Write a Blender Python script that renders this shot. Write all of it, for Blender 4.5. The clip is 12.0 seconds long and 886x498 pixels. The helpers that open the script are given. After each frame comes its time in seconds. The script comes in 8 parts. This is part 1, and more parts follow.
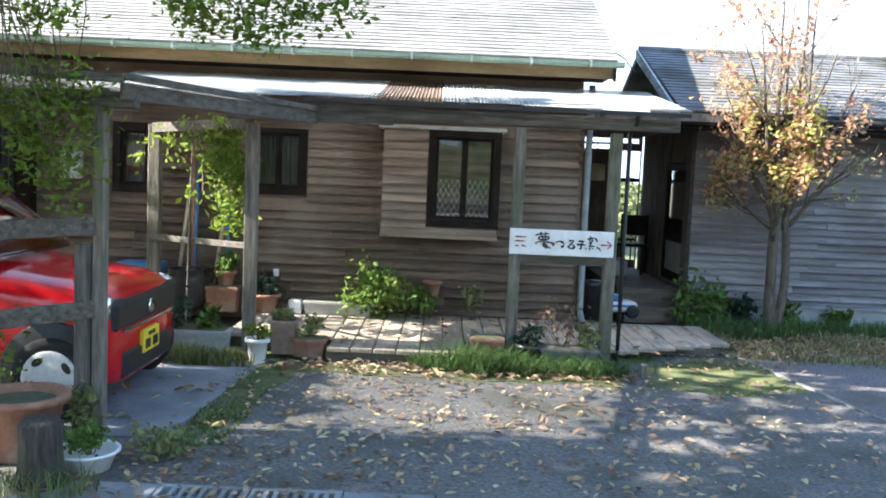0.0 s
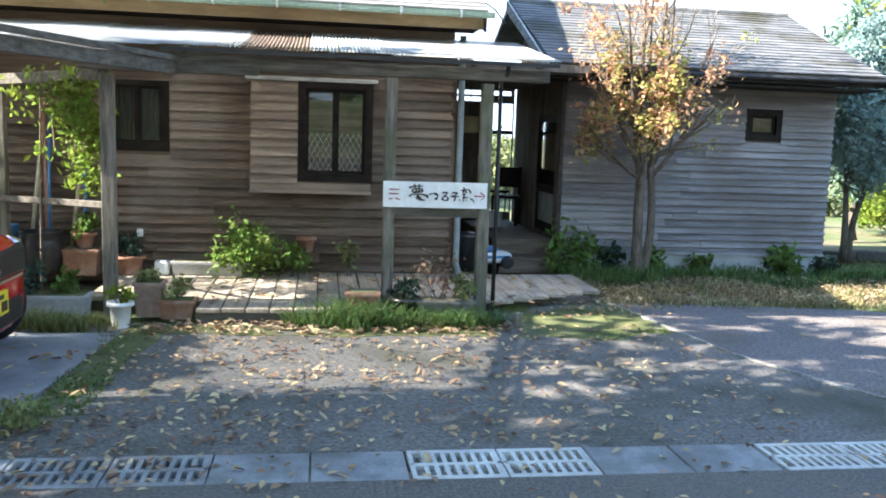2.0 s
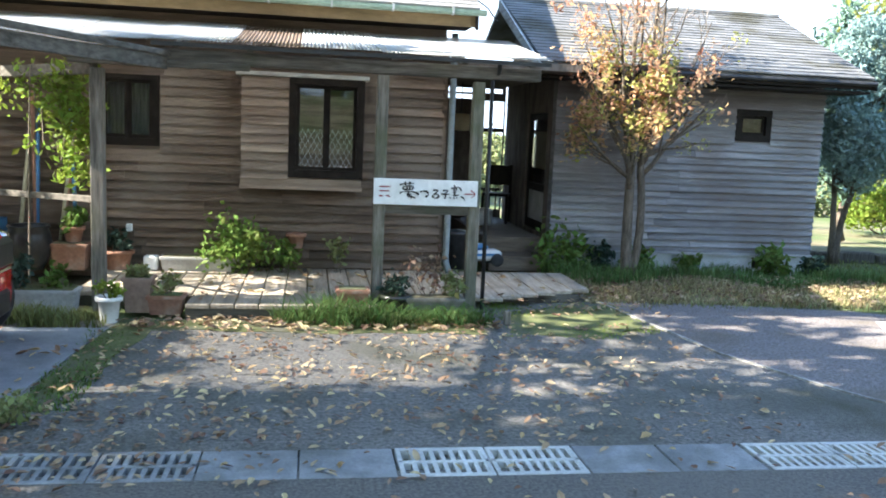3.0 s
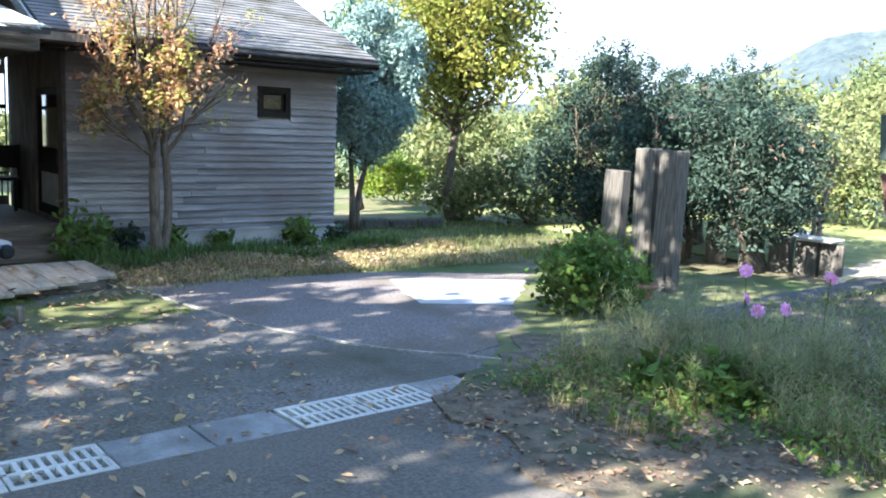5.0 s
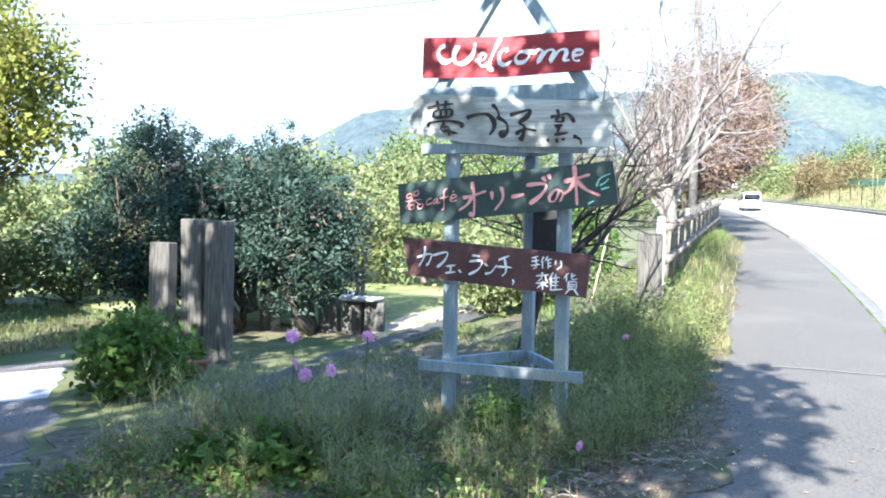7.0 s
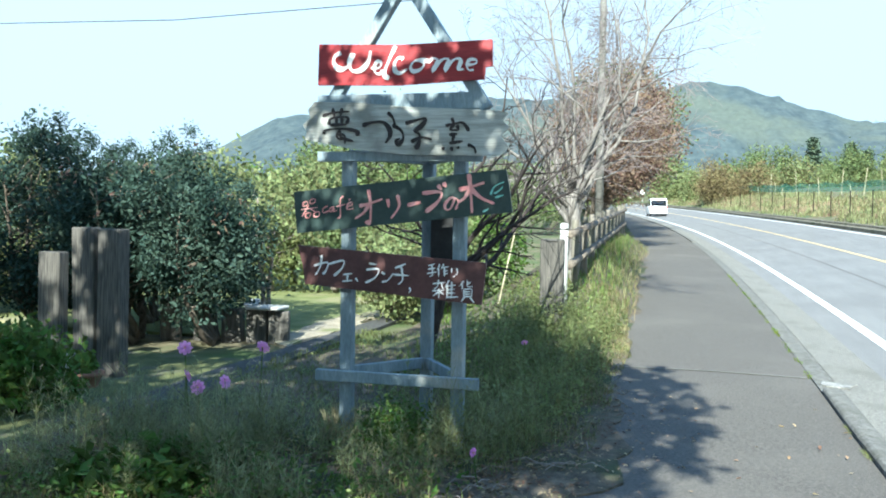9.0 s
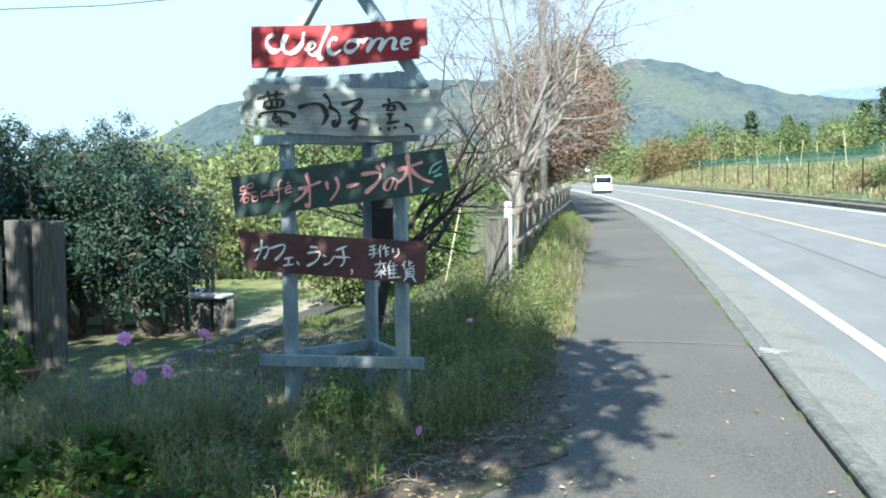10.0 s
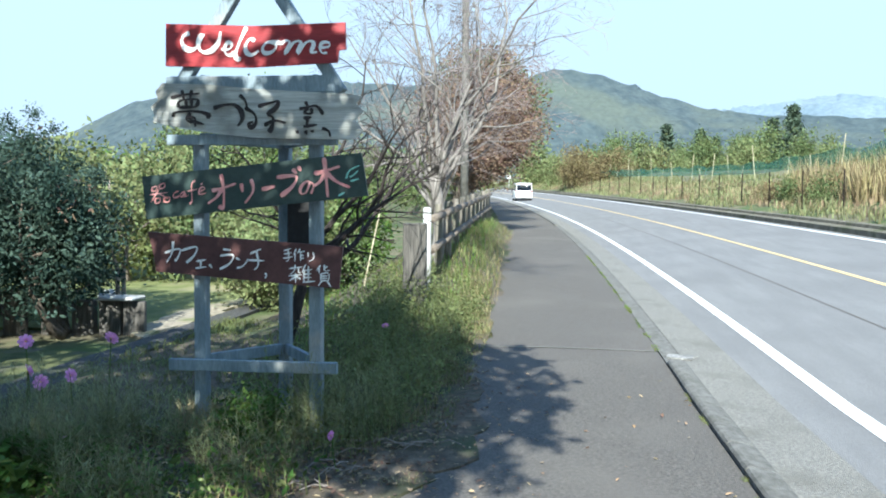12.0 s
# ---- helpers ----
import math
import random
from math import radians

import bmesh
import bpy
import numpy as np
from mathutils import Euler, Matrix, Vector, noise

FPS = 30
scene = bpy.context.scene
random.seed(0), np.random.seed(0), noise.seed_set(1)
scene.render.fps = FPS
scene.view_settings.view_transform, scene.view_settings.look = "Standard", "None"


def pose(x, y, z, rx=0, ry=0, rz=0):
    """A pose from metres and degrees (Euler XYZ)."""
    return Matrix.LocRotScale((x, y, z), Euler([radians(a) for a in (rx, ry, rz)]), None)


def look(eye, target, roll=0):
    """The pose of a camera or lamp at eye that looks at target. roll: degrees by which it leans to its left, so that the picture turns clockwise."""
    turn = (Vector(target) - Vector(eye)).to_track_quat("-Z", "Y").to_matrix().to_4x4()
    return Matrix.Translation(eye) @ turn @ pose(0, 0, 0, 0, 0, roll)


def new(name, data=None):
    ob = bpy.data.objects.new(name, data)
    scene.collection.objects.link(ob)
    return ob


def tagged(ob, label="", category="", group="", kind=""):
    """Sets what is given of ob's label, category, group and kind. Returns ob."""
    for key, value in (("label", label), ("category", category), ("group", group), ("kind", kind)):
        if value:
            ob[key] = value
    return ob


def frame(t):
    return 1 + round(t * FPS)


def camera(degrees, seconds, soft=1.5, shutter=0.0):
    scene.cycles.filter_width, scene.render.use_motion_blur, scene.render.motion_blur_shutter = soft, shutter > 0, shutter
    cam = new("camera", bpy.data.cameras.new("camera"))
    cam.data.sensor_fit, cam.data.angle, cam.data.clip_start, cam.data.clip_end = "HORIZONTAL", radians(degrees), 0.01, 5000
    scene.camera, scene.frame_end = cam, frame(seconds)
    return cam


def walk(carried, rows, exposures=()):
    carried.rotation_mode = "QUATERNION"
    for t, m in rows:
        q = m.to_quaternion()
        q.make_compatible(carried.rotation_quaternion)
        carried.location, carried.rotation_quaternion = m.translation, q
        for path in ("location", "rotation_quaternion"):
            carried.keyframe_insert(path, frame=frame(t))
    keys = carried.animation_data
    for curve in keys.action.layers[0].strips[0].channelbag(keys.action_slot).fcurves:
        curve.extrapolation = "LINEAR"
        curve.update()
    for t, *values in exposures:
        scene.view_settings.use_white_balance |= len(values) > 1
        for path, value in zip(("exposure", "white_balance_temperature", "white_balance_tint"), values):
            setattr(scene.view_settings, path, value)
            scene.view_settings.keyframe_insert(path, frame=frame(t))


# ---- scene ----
cam = camera(54.7, 12.0, soft=1.9)
PATH = [
    (0, pose(0.070, -0.085, 1.709, 85.03, -2.49, 0.03)),
    (0.5, pose(0.086, -0.049, 1.704, 83.47, -1.86, -2.00)),
    (1, pose(0.093, -0.040, 1.699, 83.02, -1.54, -2.78)),
    (1.5, pose(0.111, -0.026, 1.688, 83.08, -1.75, -4.82)),
    (2, pose(0.127, 0.006, 1.672, 82.45, -1.90, -8.12)),
    (2.5, pose(0.118, 0.002, 1.682, 82.26, -2.57, -8.22)),
    (2.7, pose(0.118, 0.002, 1.682, 82.23, -2.57, -7.84)),
    (4.3, pose(0.202, -0.030, 1.685, 82.00, -1.35, -25.81)),
    (4.5, pose(0.202, -0.030, 1.685, 81.90, -1.35, -29.36)),
    (5, pose(0.260, 0.012, 1.659, 82.10, -2.24, -38.96)),
    (5.5, pose(0.328, -0.022, 1.651, 82.52, -3.64, -46.38)),
    (6, pose(0.419, -0.035, 1.668, 85.17, -2.64, -56.87)),
    (6.5, pose(0.435, -0.014, 1.676, 87.02, -1.32, -64.75)),
    (6.7, pose(0.435, -0.014, 1.676, 87.07, -1.32, -66.75)),
    (8.3, pose(0.509, -0.109, 1.696, 88.38, -0.40, -69.71)),
    (8.5, pose(0.509, -0.109, 1.696, 88.10, -0.40, -71.16)),
    (9, pose(0.497, -0.155, 1.695, 87.99, -0.91, -73.42)),
    (9.5, pose(0.499, -0.197, 1.684, 87.25, -0.13, -75.80)),
    (10, pose(0.500, -0.217, 1.675, 86.83, 0.81, -76.88)),
    (10.5, pose(0.505, -0.234, 1.674, 86.66, 1.30, -78.37)),
    (11, pose(0.511, -0.246, 1.680, 86.81, 0.29, -80.19)),
    (11.5, pose(0.484, -0.273, 1.685, 87.41, -0.18, -81.80)),
    (12, pose(0.484, -0.262, 1.681, 87.13, -0.38, -82.07)),
]
walk(cam, PATH, [(0, 2.74, 6350, 11), (2.7, 2.82, 6550, 10), (4.3, 2.74, 6420, 9), (5.5, 2.7, 6250, 13), (6.7, 2.6, 5950, 12), (8.3, 1.8, 5880, -2), (10.3, 1.68, 5950, 0), (12, 1.49, 5900, 3)])

# ---- world and sun ----
SUN_FROM = Vector((-0.822, -0.06, 0.566))
world = bpy.data.worlds.new("sky")
scene.world = world
world.use_nodes = True
wn = world.node_tree.nodes
sky = wn.new("ShaderNodeTexSky")
sky.sky_type = "NISHITA"
sky.sun_disc = False
sky.sun_elevation = radians(34.5)
sky.sun_rotation = radians(-94)
sky.altitude = 4200
sky.air_density = 1.0
sky.dust_density = 0.0
sky.ozone_density = 1.2
haze = wn.new("ShaderNodeMixRGB")
haze.blend_type = "DARKEN"
haze.inputs[0].default_value = 1.0
haze.inputs[2].default_value = (1.27, 1.6, 1.98, 1)
world.node_tree.links.new(sky.outputs[0], haze.inputs[1])
world.node_tree.links.new(haze.outputs[0], wn["Background"].inputs[0])
wn["Background"].inputs[1].default_value = 0.22
sun = new("sun", bpy.data.lights.new("sun", "SUN"))
sun.data.energy = 4.6
sun.data.angle = radians(0.53)
sun.data.color = (1.0, 0.94, 0.84)
sun.matrix_world = look(SUN_FROM * 60, (0, 0, 0))


# ---- materials ----
def mat(name, c1, c2, scale=3.0, stretch=(1, 1, 1), rough=0.8, bump=0.15, bscale=30.0, metal=0.0,
        c3=None, s3=0.7, lo3=0.55, hi3=0.7, rnd=0.0, isl=0.0, coords="pos", spec=0.4, trans=0.0, clear=0.0, lo=0.35, hi=0.65):
    """Two scales of noise between c1 and c2, stains of c3, fine relief; rnd and isl vary pieces."""
    m = bpy.data.materials.new(name)
    m.use_nodes = True
    nt = m.node_tree
    n, l = nt.nodes, nt.links.new
    bs = n["Principled BSDF"]
    if coords == "pos":
        co = n.new("ShaderNodeNewGeometry").outputs["Position"]
    else:
        co = n.new("ShaderNodeTexCoord").outputs["Object"]
    mp = n.new("ShaderNodeMapping")
    mp.inputs["Scale"].default_value = stretch
    l(co, mp.inputs["Vector"])
    if rnd:
        oi = n.new("ShaderNodeObjectInfo")
        sc = n.new("ShaderNodeVectorMath")
        sc.operation = "SCALE"
        sc.inputs[0].default_value = (37.0, 19.0, 53.0)
        l(oi.outputs["Random"], sc.inputs["Scale"])
        l(sc.outputs[0], mp.inputs["Location"])
    na = n.new("ShaderNodeTexNoise")
    na.inputs["Scale"].default_value = scale
    na.inputs["Detail"].default_value = 8
    na.inputs["Roughness"].default_value = 0.62
    l(mp.outputs[0], na.inputs["Vector"])
    ra = n.new("ShaderNodeValToRGB")
    ra.color_ramp.elements[0].position, ra.color_ramp.elements[1].position = lo, hi
    ra.color_ramp.elements[0].color, ra.color_ramp.elements[1].color = (*c1, 1), (*c2, 1)
    l(na.outputs["Fac"], ra.inputs[0])
    col = ra.outputs[0]
    nb = n.new("ShaderNodeTexNoise")
    nb.inputs["Scale"].default_value = bscale
    nb.inputs["Detail"].default_value = 5
    l(mp.outputs[0], nb.inputs["Vector"])
    if c3:
        nc = n.new("ShaderNodeTexNoise")
        nc.inputs["Scale"].default_value = s3
        nc.inputs["Detail"].default_value = 7
        l(co, nc.inputs["Vector"])
        rc = n.new("ShaderNodeMapRange")
        rc.inputs["From Min"].default_value, rc.inputs["From Max"].default_value = lo3, hi3
        l(nc.outputs["Fac"], rc.inputs["Value"])
        mx = n.new("ShaderNodeMixRGB")
        mx.inputs[2].default_value = (*c3, 1)
        l(rc.outputs[0], mx.inputs[0])
        l(col, mx.inputs[1])
        col = mx.outputs[0]
    fine = n.new("ShaderNodeMixRGB")
    fine.blend_type = "OVERLAY"
    fine.inputs[0].default_value = 0.35
    l(col, fine.inputs[1])
    l(nb.outputs["Fac"], fine.inputs[2])
    col = fine.outputs[0]
    for amount, kind in ((rnd, "obj"), (isl, "isl")):
        if amount:
            hv = n.new("ShaderNodeHueSaturation")
            mr = n.new("ShaderNodeMapRange")
            mr.inputs["To Min"].default_value, mr.inputs["To Max"].default_value = 1 - amount, 1 + amount
            src = n.new("ShaderNodeObjectInfo").outputs["Random"] if kind == "obj" else n.new("ShaderNodeNewGeometry").outputs["Random Per Island"]
            l(src, mr.inputs["Value"])
            l(mr.outputs[0], hv.inputs["Value"])
            if kind == "isl":
                mh = n.new("ShaderNodeMapRange")
                mh.inputs["To Min"].default_value, mh.inputs["To Max"].default_value = 0.5 - amount * 0.07, 0.5 + amount * 0.05
                l(src, mh.inputs["Value"])
                l(mh.outputs[0], hv.inputs["Hue"])
            l(col, hv.inputs["Color"])
            col = hv.outputs[0]
    l(col, bs.inputs["Base Color"])
    bs.inputs["Roughness"].default_value = rough
    bs.inputs["Metallic"].default_value = metal
    bs.inputs["Specular IOR Level"].default_value = spec if not isl else spec * 0.45
    if bump:
        bu = n.new("ShaderNodeBump")
        bu.inputs["Strength"].default_value = bump
        bu.inputs["Distance"].default_value = 0.02
        l(nb.outputs["Fac"], bu.inputs["Height"])
        l(bu.outputs[0], bs.inputs["Normal"])
    if trans:
        tr = n.new("ShaderNodeBsdfTranslucent")
        ms = n.new("ShaderNodeMixShader")
        ms.inputs[0].default_value = trans
        l(col, tr.inputs[0])
        l(bs.outputs[0], ms.inputs[1])
        l(tr.outputs[0], ms.inputs[2])
        l(ms.outputs[0], n["Material Output"].inputs["Surface"])
    if clear:
        tp = n.new("ShaderNodeBsdfTransparent")
        mc = n.new("ShaderNodeMixShader")
        mc.inputs[0].default_value = clear
        l(n["Material Output"].inputs["Surface"].links[0].from_socket, mc.inputs[1])
        l(tp.outputs[0], mc.inputs[2])
        l(mc.outputs[0], n["Material Output"].inputs["Surface"])
    return m


def foliage(name, c1, c2, var=0.45, trans=0.35, rough=0.55):
    return mat(name, c1, c2, scale=1.3, rough=rough, bump=0, isl=var, trans=trans, spec=0.3)


def glass(name, tint=(0.9, 0.95, 0.95), rough=0.02):
    m = bpy.data.materials.new(name)
    m.use_nodes = True
    b = m.node_tree.nodes["Principled BSDF"]
    b.inputs["Base Color"].default_value = (*tint, 1)
    b.inputs["Roughness"].default_value = rough
    b.inputs["Transmission Weight"].default_value = 1.0
    b.inputs["IOR"].default_value = 1.45
    return m


M_BOARD = mat("weathered brown clapboard", (0.064, 0.044, 0.031), (0.182, 0.128, 0.093), scale=2.2, stretch=(0.5, 1, 6), rough=0.85, bump=0.45, bscale=26, c3=(0.198, 0.16, 0.128), s3=0.9, lo3=0.5, hi3=0.72, rnd=0.26)
M_BOARD_G = mat("weathered grey clapboard", (0.135, 0.129, 0.132), (0.302, 0.291, 0.296), scale=2.4, stretch=(0.4, 1, 6), rough=0.85, bump=0.45, bscale=26, c3=(0.165, 0.141, 0.131), s3=0.8, lo3=0.46, hi3=0.66, rnd=0.2)
M_BAY = mat("paler brown clapboard", (0.172, 0.129, 0.097), (0.31, 0.244, 0.187), scale=2.4, stretch=(0.5, 1, 6), rough=0.82, bump=0.35, bscale=26, rnd=0.14)
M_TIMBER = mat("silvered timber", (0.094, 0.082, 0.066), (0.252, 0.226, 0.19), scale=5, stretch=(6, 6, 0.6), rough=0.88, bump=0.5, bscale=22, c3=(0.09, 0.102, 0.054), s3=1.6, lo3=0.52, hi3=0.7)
# The posts' timber made darker: shade under the roofs is in the colour.
M_BEAM = mat("silvered beam, shade in colour", (0.055, 0.048, 0.039), (0.15, 0.135, 0.113), scale=5, stretch=(0.6, 6, 6), rough=0.88, bump=0.5, bscale=22, c3=(0.06, 0.066, 0.04), s3=1.4, lo3=0.55, hi3=0.72)
M_SLEEPER = mat("old railway sleeper", (0.05, 0.047, 0.042), (0.15, 0.138, 0.122), scale=7, stretch=(7, 7, 0.5), rough=0.9, bump=0.8, bscale=18, coords="obj")
M_DECK = mat("bleached deck plank", (0.25, 0.208, 0.16), (0.44, 0.375, 0.3), scale=4, stretch=(6, 0.5, 6), rough=0.85, bump=0.4, bscale=24, c3=(0.16, 0.14, 0.105), s3=1.2, lo3=0.52, hi3=0.7, rnd=0.14)
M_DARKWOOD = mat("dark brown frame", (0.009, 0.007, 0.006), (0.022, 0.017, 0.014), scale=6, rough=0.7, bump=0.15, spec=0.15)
M_DARKWALL = mat("dark stained rough boarding", (0.101, 0.081, 0.068), (0.203, 0.165, 0.138), scale=6, stretch=(1, 1, 0.3), rough=0.95, bump=0.3, spec=0.1)
M_FASCIA = mat("ochre fascia board", (0.12, 0.08, 0.035), (0.2, 0.135, 0.065), scale=3, stretch=(0.5, 1, 3), rough=0.7, bump=0.2)
M_SHINGLE = mat("grey slate shingle", (0.17, 0.167, 0.158), (0.29, 0.283, 0.268), scale=1.6, rough=0.7, bump=0.3, bscale=45, c3=(0.12, 0.118, 0.11), s3=0.6, lo3=0.5, hi3=0.75, rnd=0.1)
M_SHINGLE_D = mat("dark mossy slate shingle", (0.084, 0.084, 0.084), (0.176, 0.176, 0.172), scale=1.6, rough=0.75, bump=0.3, bscale=45, c3=(0.066, 0.062, 0.044), s3=1.5, lo3=0.52, hi3=0.66, rnd=0.1)
M_SHEET = mat("weathered clear corrugated plastic", (0.82, 0.83, 0.83), (0.92, 0.93, 0.92), scale=2, rough=0.4, bump=0.08, c3=(0.6, 0.56, 0.5), s3=1.6, lo3=0.58, hi3=0.78, trans=0.35, clear=0.2)
M_SHEET_B = mat("browned corrugated plastic", (0.30, 0.22, 0.17), (0.46, 0.36, 0.29), scale=3, stretch=(8, 1, 1), rough=0.5, bump=0.1, trans=0.3, clear=0.25)
M_AGED = mat("grey aged corrugated plastic", (0.24, 0.245, 0.25), (0.36, 0.365, 0.37), scale=2, rough=0.5, bump=0.1, trans=0.35, clear=0.68)
M_TIN = mat("grey painted tin sheet", (0.3, 0.31, 0.33), (0.45, 0.46, 0.48), scale=2, rough=0.5, bump=0.1, metal=0.3)
M_GUTTER = mat("green rain gutter", (0.13, 0.2, 0.16), (0.2, 0.27, 0.22), scale=3, rough=0.5, bump=0.05)
M_PIPE = mat("grey green drain pipe", (0.13, 0.16, 0.16), (0.21, 0.24, 0.24), scale=3, rough=0.5, bump=0.05)
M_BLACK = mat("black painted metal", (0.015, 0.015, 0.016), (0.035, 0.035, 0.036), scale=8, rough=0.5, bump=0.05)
M_CONC = mat("pale concrete", (0.36, 0.36, 0.35), (0.52, 0.52, 0.5), scale=3, rough=0.9, bump=0.3, bscale=60, c3=(0.24, 0.24, 0.22), s3=1.5, lo3=0.5, hi3=0.75)
M_EDGE = mat("worn pale mortar", (0.2, 0.195, 0.18), (0.4, 0.39, 0.365), scale=30, rough=0.92, bump=0.5, bscale=90, c3=(0.16, 0.155, 0.14), s3=6, lo3=0.45, hi3=0.65)
M_COVER = mat("blue grey concrete cover", (0.16, 0.165, 0.17), (0.27, 0.275, 0.28), scale=4, rough=0.9, bump=0.4, bscale=80, c3=(0.12, 0.12, 0.11), s3=1.8, lo3=0.5, hi3=0.72)
M_KERB = mat("weathered concrete kerb", (0.11, 0.106, 0.094), (0.2, 0.195, 0.178), scale=14, rough=0.92, bump=0.6, bscale=70, c3=(0.1, 0.098, 0.08), s3=2.0, lo3=0.5, hi3=0.8)
M_APRON = mat("pebbly concrete gutter apron", (0.11, 0.104, 0.092), (0.31, 0.298, 0.265), scale=50, rough=0.93, bump=0.6, bscale=120, c3=(0.14, 0.132, 0.112), s3=1.6, lo3=0.5, hi3=0.8, lo=0.28, hi=0.72)
M_SLAB = mat("blue grey concrete slab", (0.14, 0.15, 0.165), (0.23, 0.24, 0.255), scale=2.5, rough=0.85, bump=0.25, bscale=60, c3=(0.11, 0.11, 0.11), s3=1.1)
M_LOT = mat("worn gravelly asphalt", (0.061, 0.056, 0.052), (0.243, 0.231, 0.21), scale=34, rough=0.94, bump=1.0, bscale=75, c3=(0.069, 0.069, 0.048), s3=0.9, lo3=0.5, hi3=0.7, lo=0.3, hi=0.72)
M_GRAVEL = mat("brown grey gravel", (0.07, 0.061, 0.058), (0.27, 0.24, 0.225), scale=40, rough=0.95, bump=1.0, bscale=60, c3=(0.12, 0.1, 0.075), s3=1.1, lo3=0.5, hi3=0.7, lo=0.3, hi=0.7)
M_WALK = mat("old grey asphalt path", (0.07, 0.063, 0.056), (0.153, 0.14, 0.124), scale=50, rough=0.93, bump=0.5, bscale=130, c3=(0.147, 0.134, 0.118), s3=0.6, lo3=0.5, hi3=0.8)
M_ROAD = mat("pale worn asphalt", (0.176, 0.173, 0.17), (0.212, 0.209, 0.205), scale=3.0, stretch=(0.12, 1, 1), rough=0.9, bump=0.4, bscale=160, c3=(0.165, 0.162, 0.16), s3=0.5, lo3=0.45, hi3=0.75)
M_WHITE = mat("worn white road paint", (0.62, 0.62, 0.6), (0.8, 0.8, 0.78), scale=6, rough=0.7, bump=0.2, bscale=90)
M_YELLOW = mat("worn yellow road paint", (0.52, 0.38, 0.17), (0.68, 0.52, 0.28), scale=6, rough=0.7, bump=0.2, bscale=90)
M_SOIL = mat("dry grassy soil", (0.10, 0.085, 0.05), (0.2, 0.18, 0.11), scale=2.5, rough=0.95, bump=0.6, bscale=50, c3=(0.075, 0.11, 0.035), s3=0.5, lo3=0.42, hi3=0.6)
M_EARTH = mat("brown leafy earth", (0.06, 0.048, 0.034), (0.16, 0.128, 0.09), scale=9, rough=0.95, bump=0.8, bscale=60, c3=(0.05, 0.065, 0.026), s3=1.3, lo3=0.48, hi3=0.64)
M_MOSS = mat("mossy ground", (0.06, 0.074, 0.026), (0.135, 0.143, 0.055), scale=4, rough=0.95, bump=0.5, bscale=60, c3=(0.12, 0.11, 0.09), s3=2.2)
M_LAWN = mat("sunlit lawn", (0.12, 0.15, 0.05), (0.21, 0.225, 0.09), scale=3, rough=0.95, bump=0.5, bscale=60, c3=(0.27, 0.25, 0.15), s3=0.5)
# Both hill colours hold the blue of the air haze in front of them.
M_HILL = mat("wooded mountain side in blue haze", (0.035, 0.054, 0.065), (0.068, 0.092, 0.096), scale=0.05, rough=1.0, bump=0, bscale=0.12, c3=(0.078, 0.097, 0.085), s3=0.006, lo3=0.5, hi3=0.62)
M_HILL_FAR = mat("distant ridge in blue haze", (0.12, 0.17, 0.21), (0.16, 0.21, 0.25), scale=0.01, rough=1.0, bump=0, bscale=0.06)
M_BARK = mat("grey brown bark", (0.07, 0.055, 0.042), (0.17, 0.14, 0.11), scale=9, stretch=(3, 3, 0.7), rough=0.95, bump=0.8, bscale=30)
M_BARK_P = mat("pale bark", (0.17, 0.14, 0.122), (0.32, 0.275, 0.24), scale=9, stretch=(3, 3, 0.7), rough=0.95, bump=0.5, bscale=30)
M_BARK_C = mat("grey cherry bark", (0.12, 0.108, 0.098), (0.27, 0.25, 0.23), scale=9, stretch=(3, 3, 0.7), rough=0.95, bump=0.5, bscale=30)
M_BLUEWOOD = mat("blue grey painted timber", (0.15, 0.195, 0.225), (0.26, 0.315, 0.345), scale=4, stretch=(3, 3, 0.8), rough=0.7, bump=0.3, bscale=30, c3=(0.3, 0.3, 0.28), s3=3, lo3=0.6, hi3=0.72)
M_RED = mat("red painted board", (0.2, 0.014, 0.02), (0.33, 0.028, 0.034), scale=4, stretch=(1, 0.4, 3), rough=0.45, bump=0.2, spec=0.5)
M_CREAM = mat("worn whitish board", (0.3, 0.3, 0.27), (0.58, 0.585, 0.54), scale=3, stretch=(1, 0.5, 9), rough=0.75, bump=0.5, bscale=28, c3=(0.24, 0.24, 0.215), s3=3.0, lo3=0.5, hi3=0.68)
M_GREEN = mat("dark green painted board", (0.015, 0.035, 0.032), (0.04, 0.065, 0.058), scale=3, rough=0.5, bump=0.15, spec=0.5)
M_MAROON = mat("maroon painted board", (0.06, 0.025, 0.024), (0.11, 0.048, 0.045), scale=3, rough=0.55, bump=0.15)
M_WPAINT = mat("white lettering paint", (0.72, 0.72, 0.7), (0.85, 0.85, 0.83), scale=9, rough=0.6, bump=0.05)
M_PINK = mat("pink lettering paint", (0.68, 0.26, 0.25), (0.85, 0.42, 0.38), scale=5, rough=0.6, bump=0.05)
M_SPRIG = mat("pale green sprig paint", (0.2, 0.5, 0.42), (0.32, 0.62, 0.52), scale=9, rough=0.6, bump=0.05)
M_INK = mat("black brown brush lettering", (0.012, 0.01, 0.01), (0.04, 0.03, 0.03), scale=9, rough=0.6, bump=0.05)
M_TERRA = mat("terracotta", (0.22, 0.105, 0.068), (0.33, 0.175, 0.115), scale=6, rough=0.85, bump=0.2, c3=(0.3, 0.24, 0.2), s3=4, lo3=0.55, hi3=0.75, coords="obj")
M_WPLASTIC = mat("white plastic", (0.62, 0.63, 0.63), (0.76, 0.77, 0.77), scale=5, rough=0.45, bump=0.03, coords="obj")
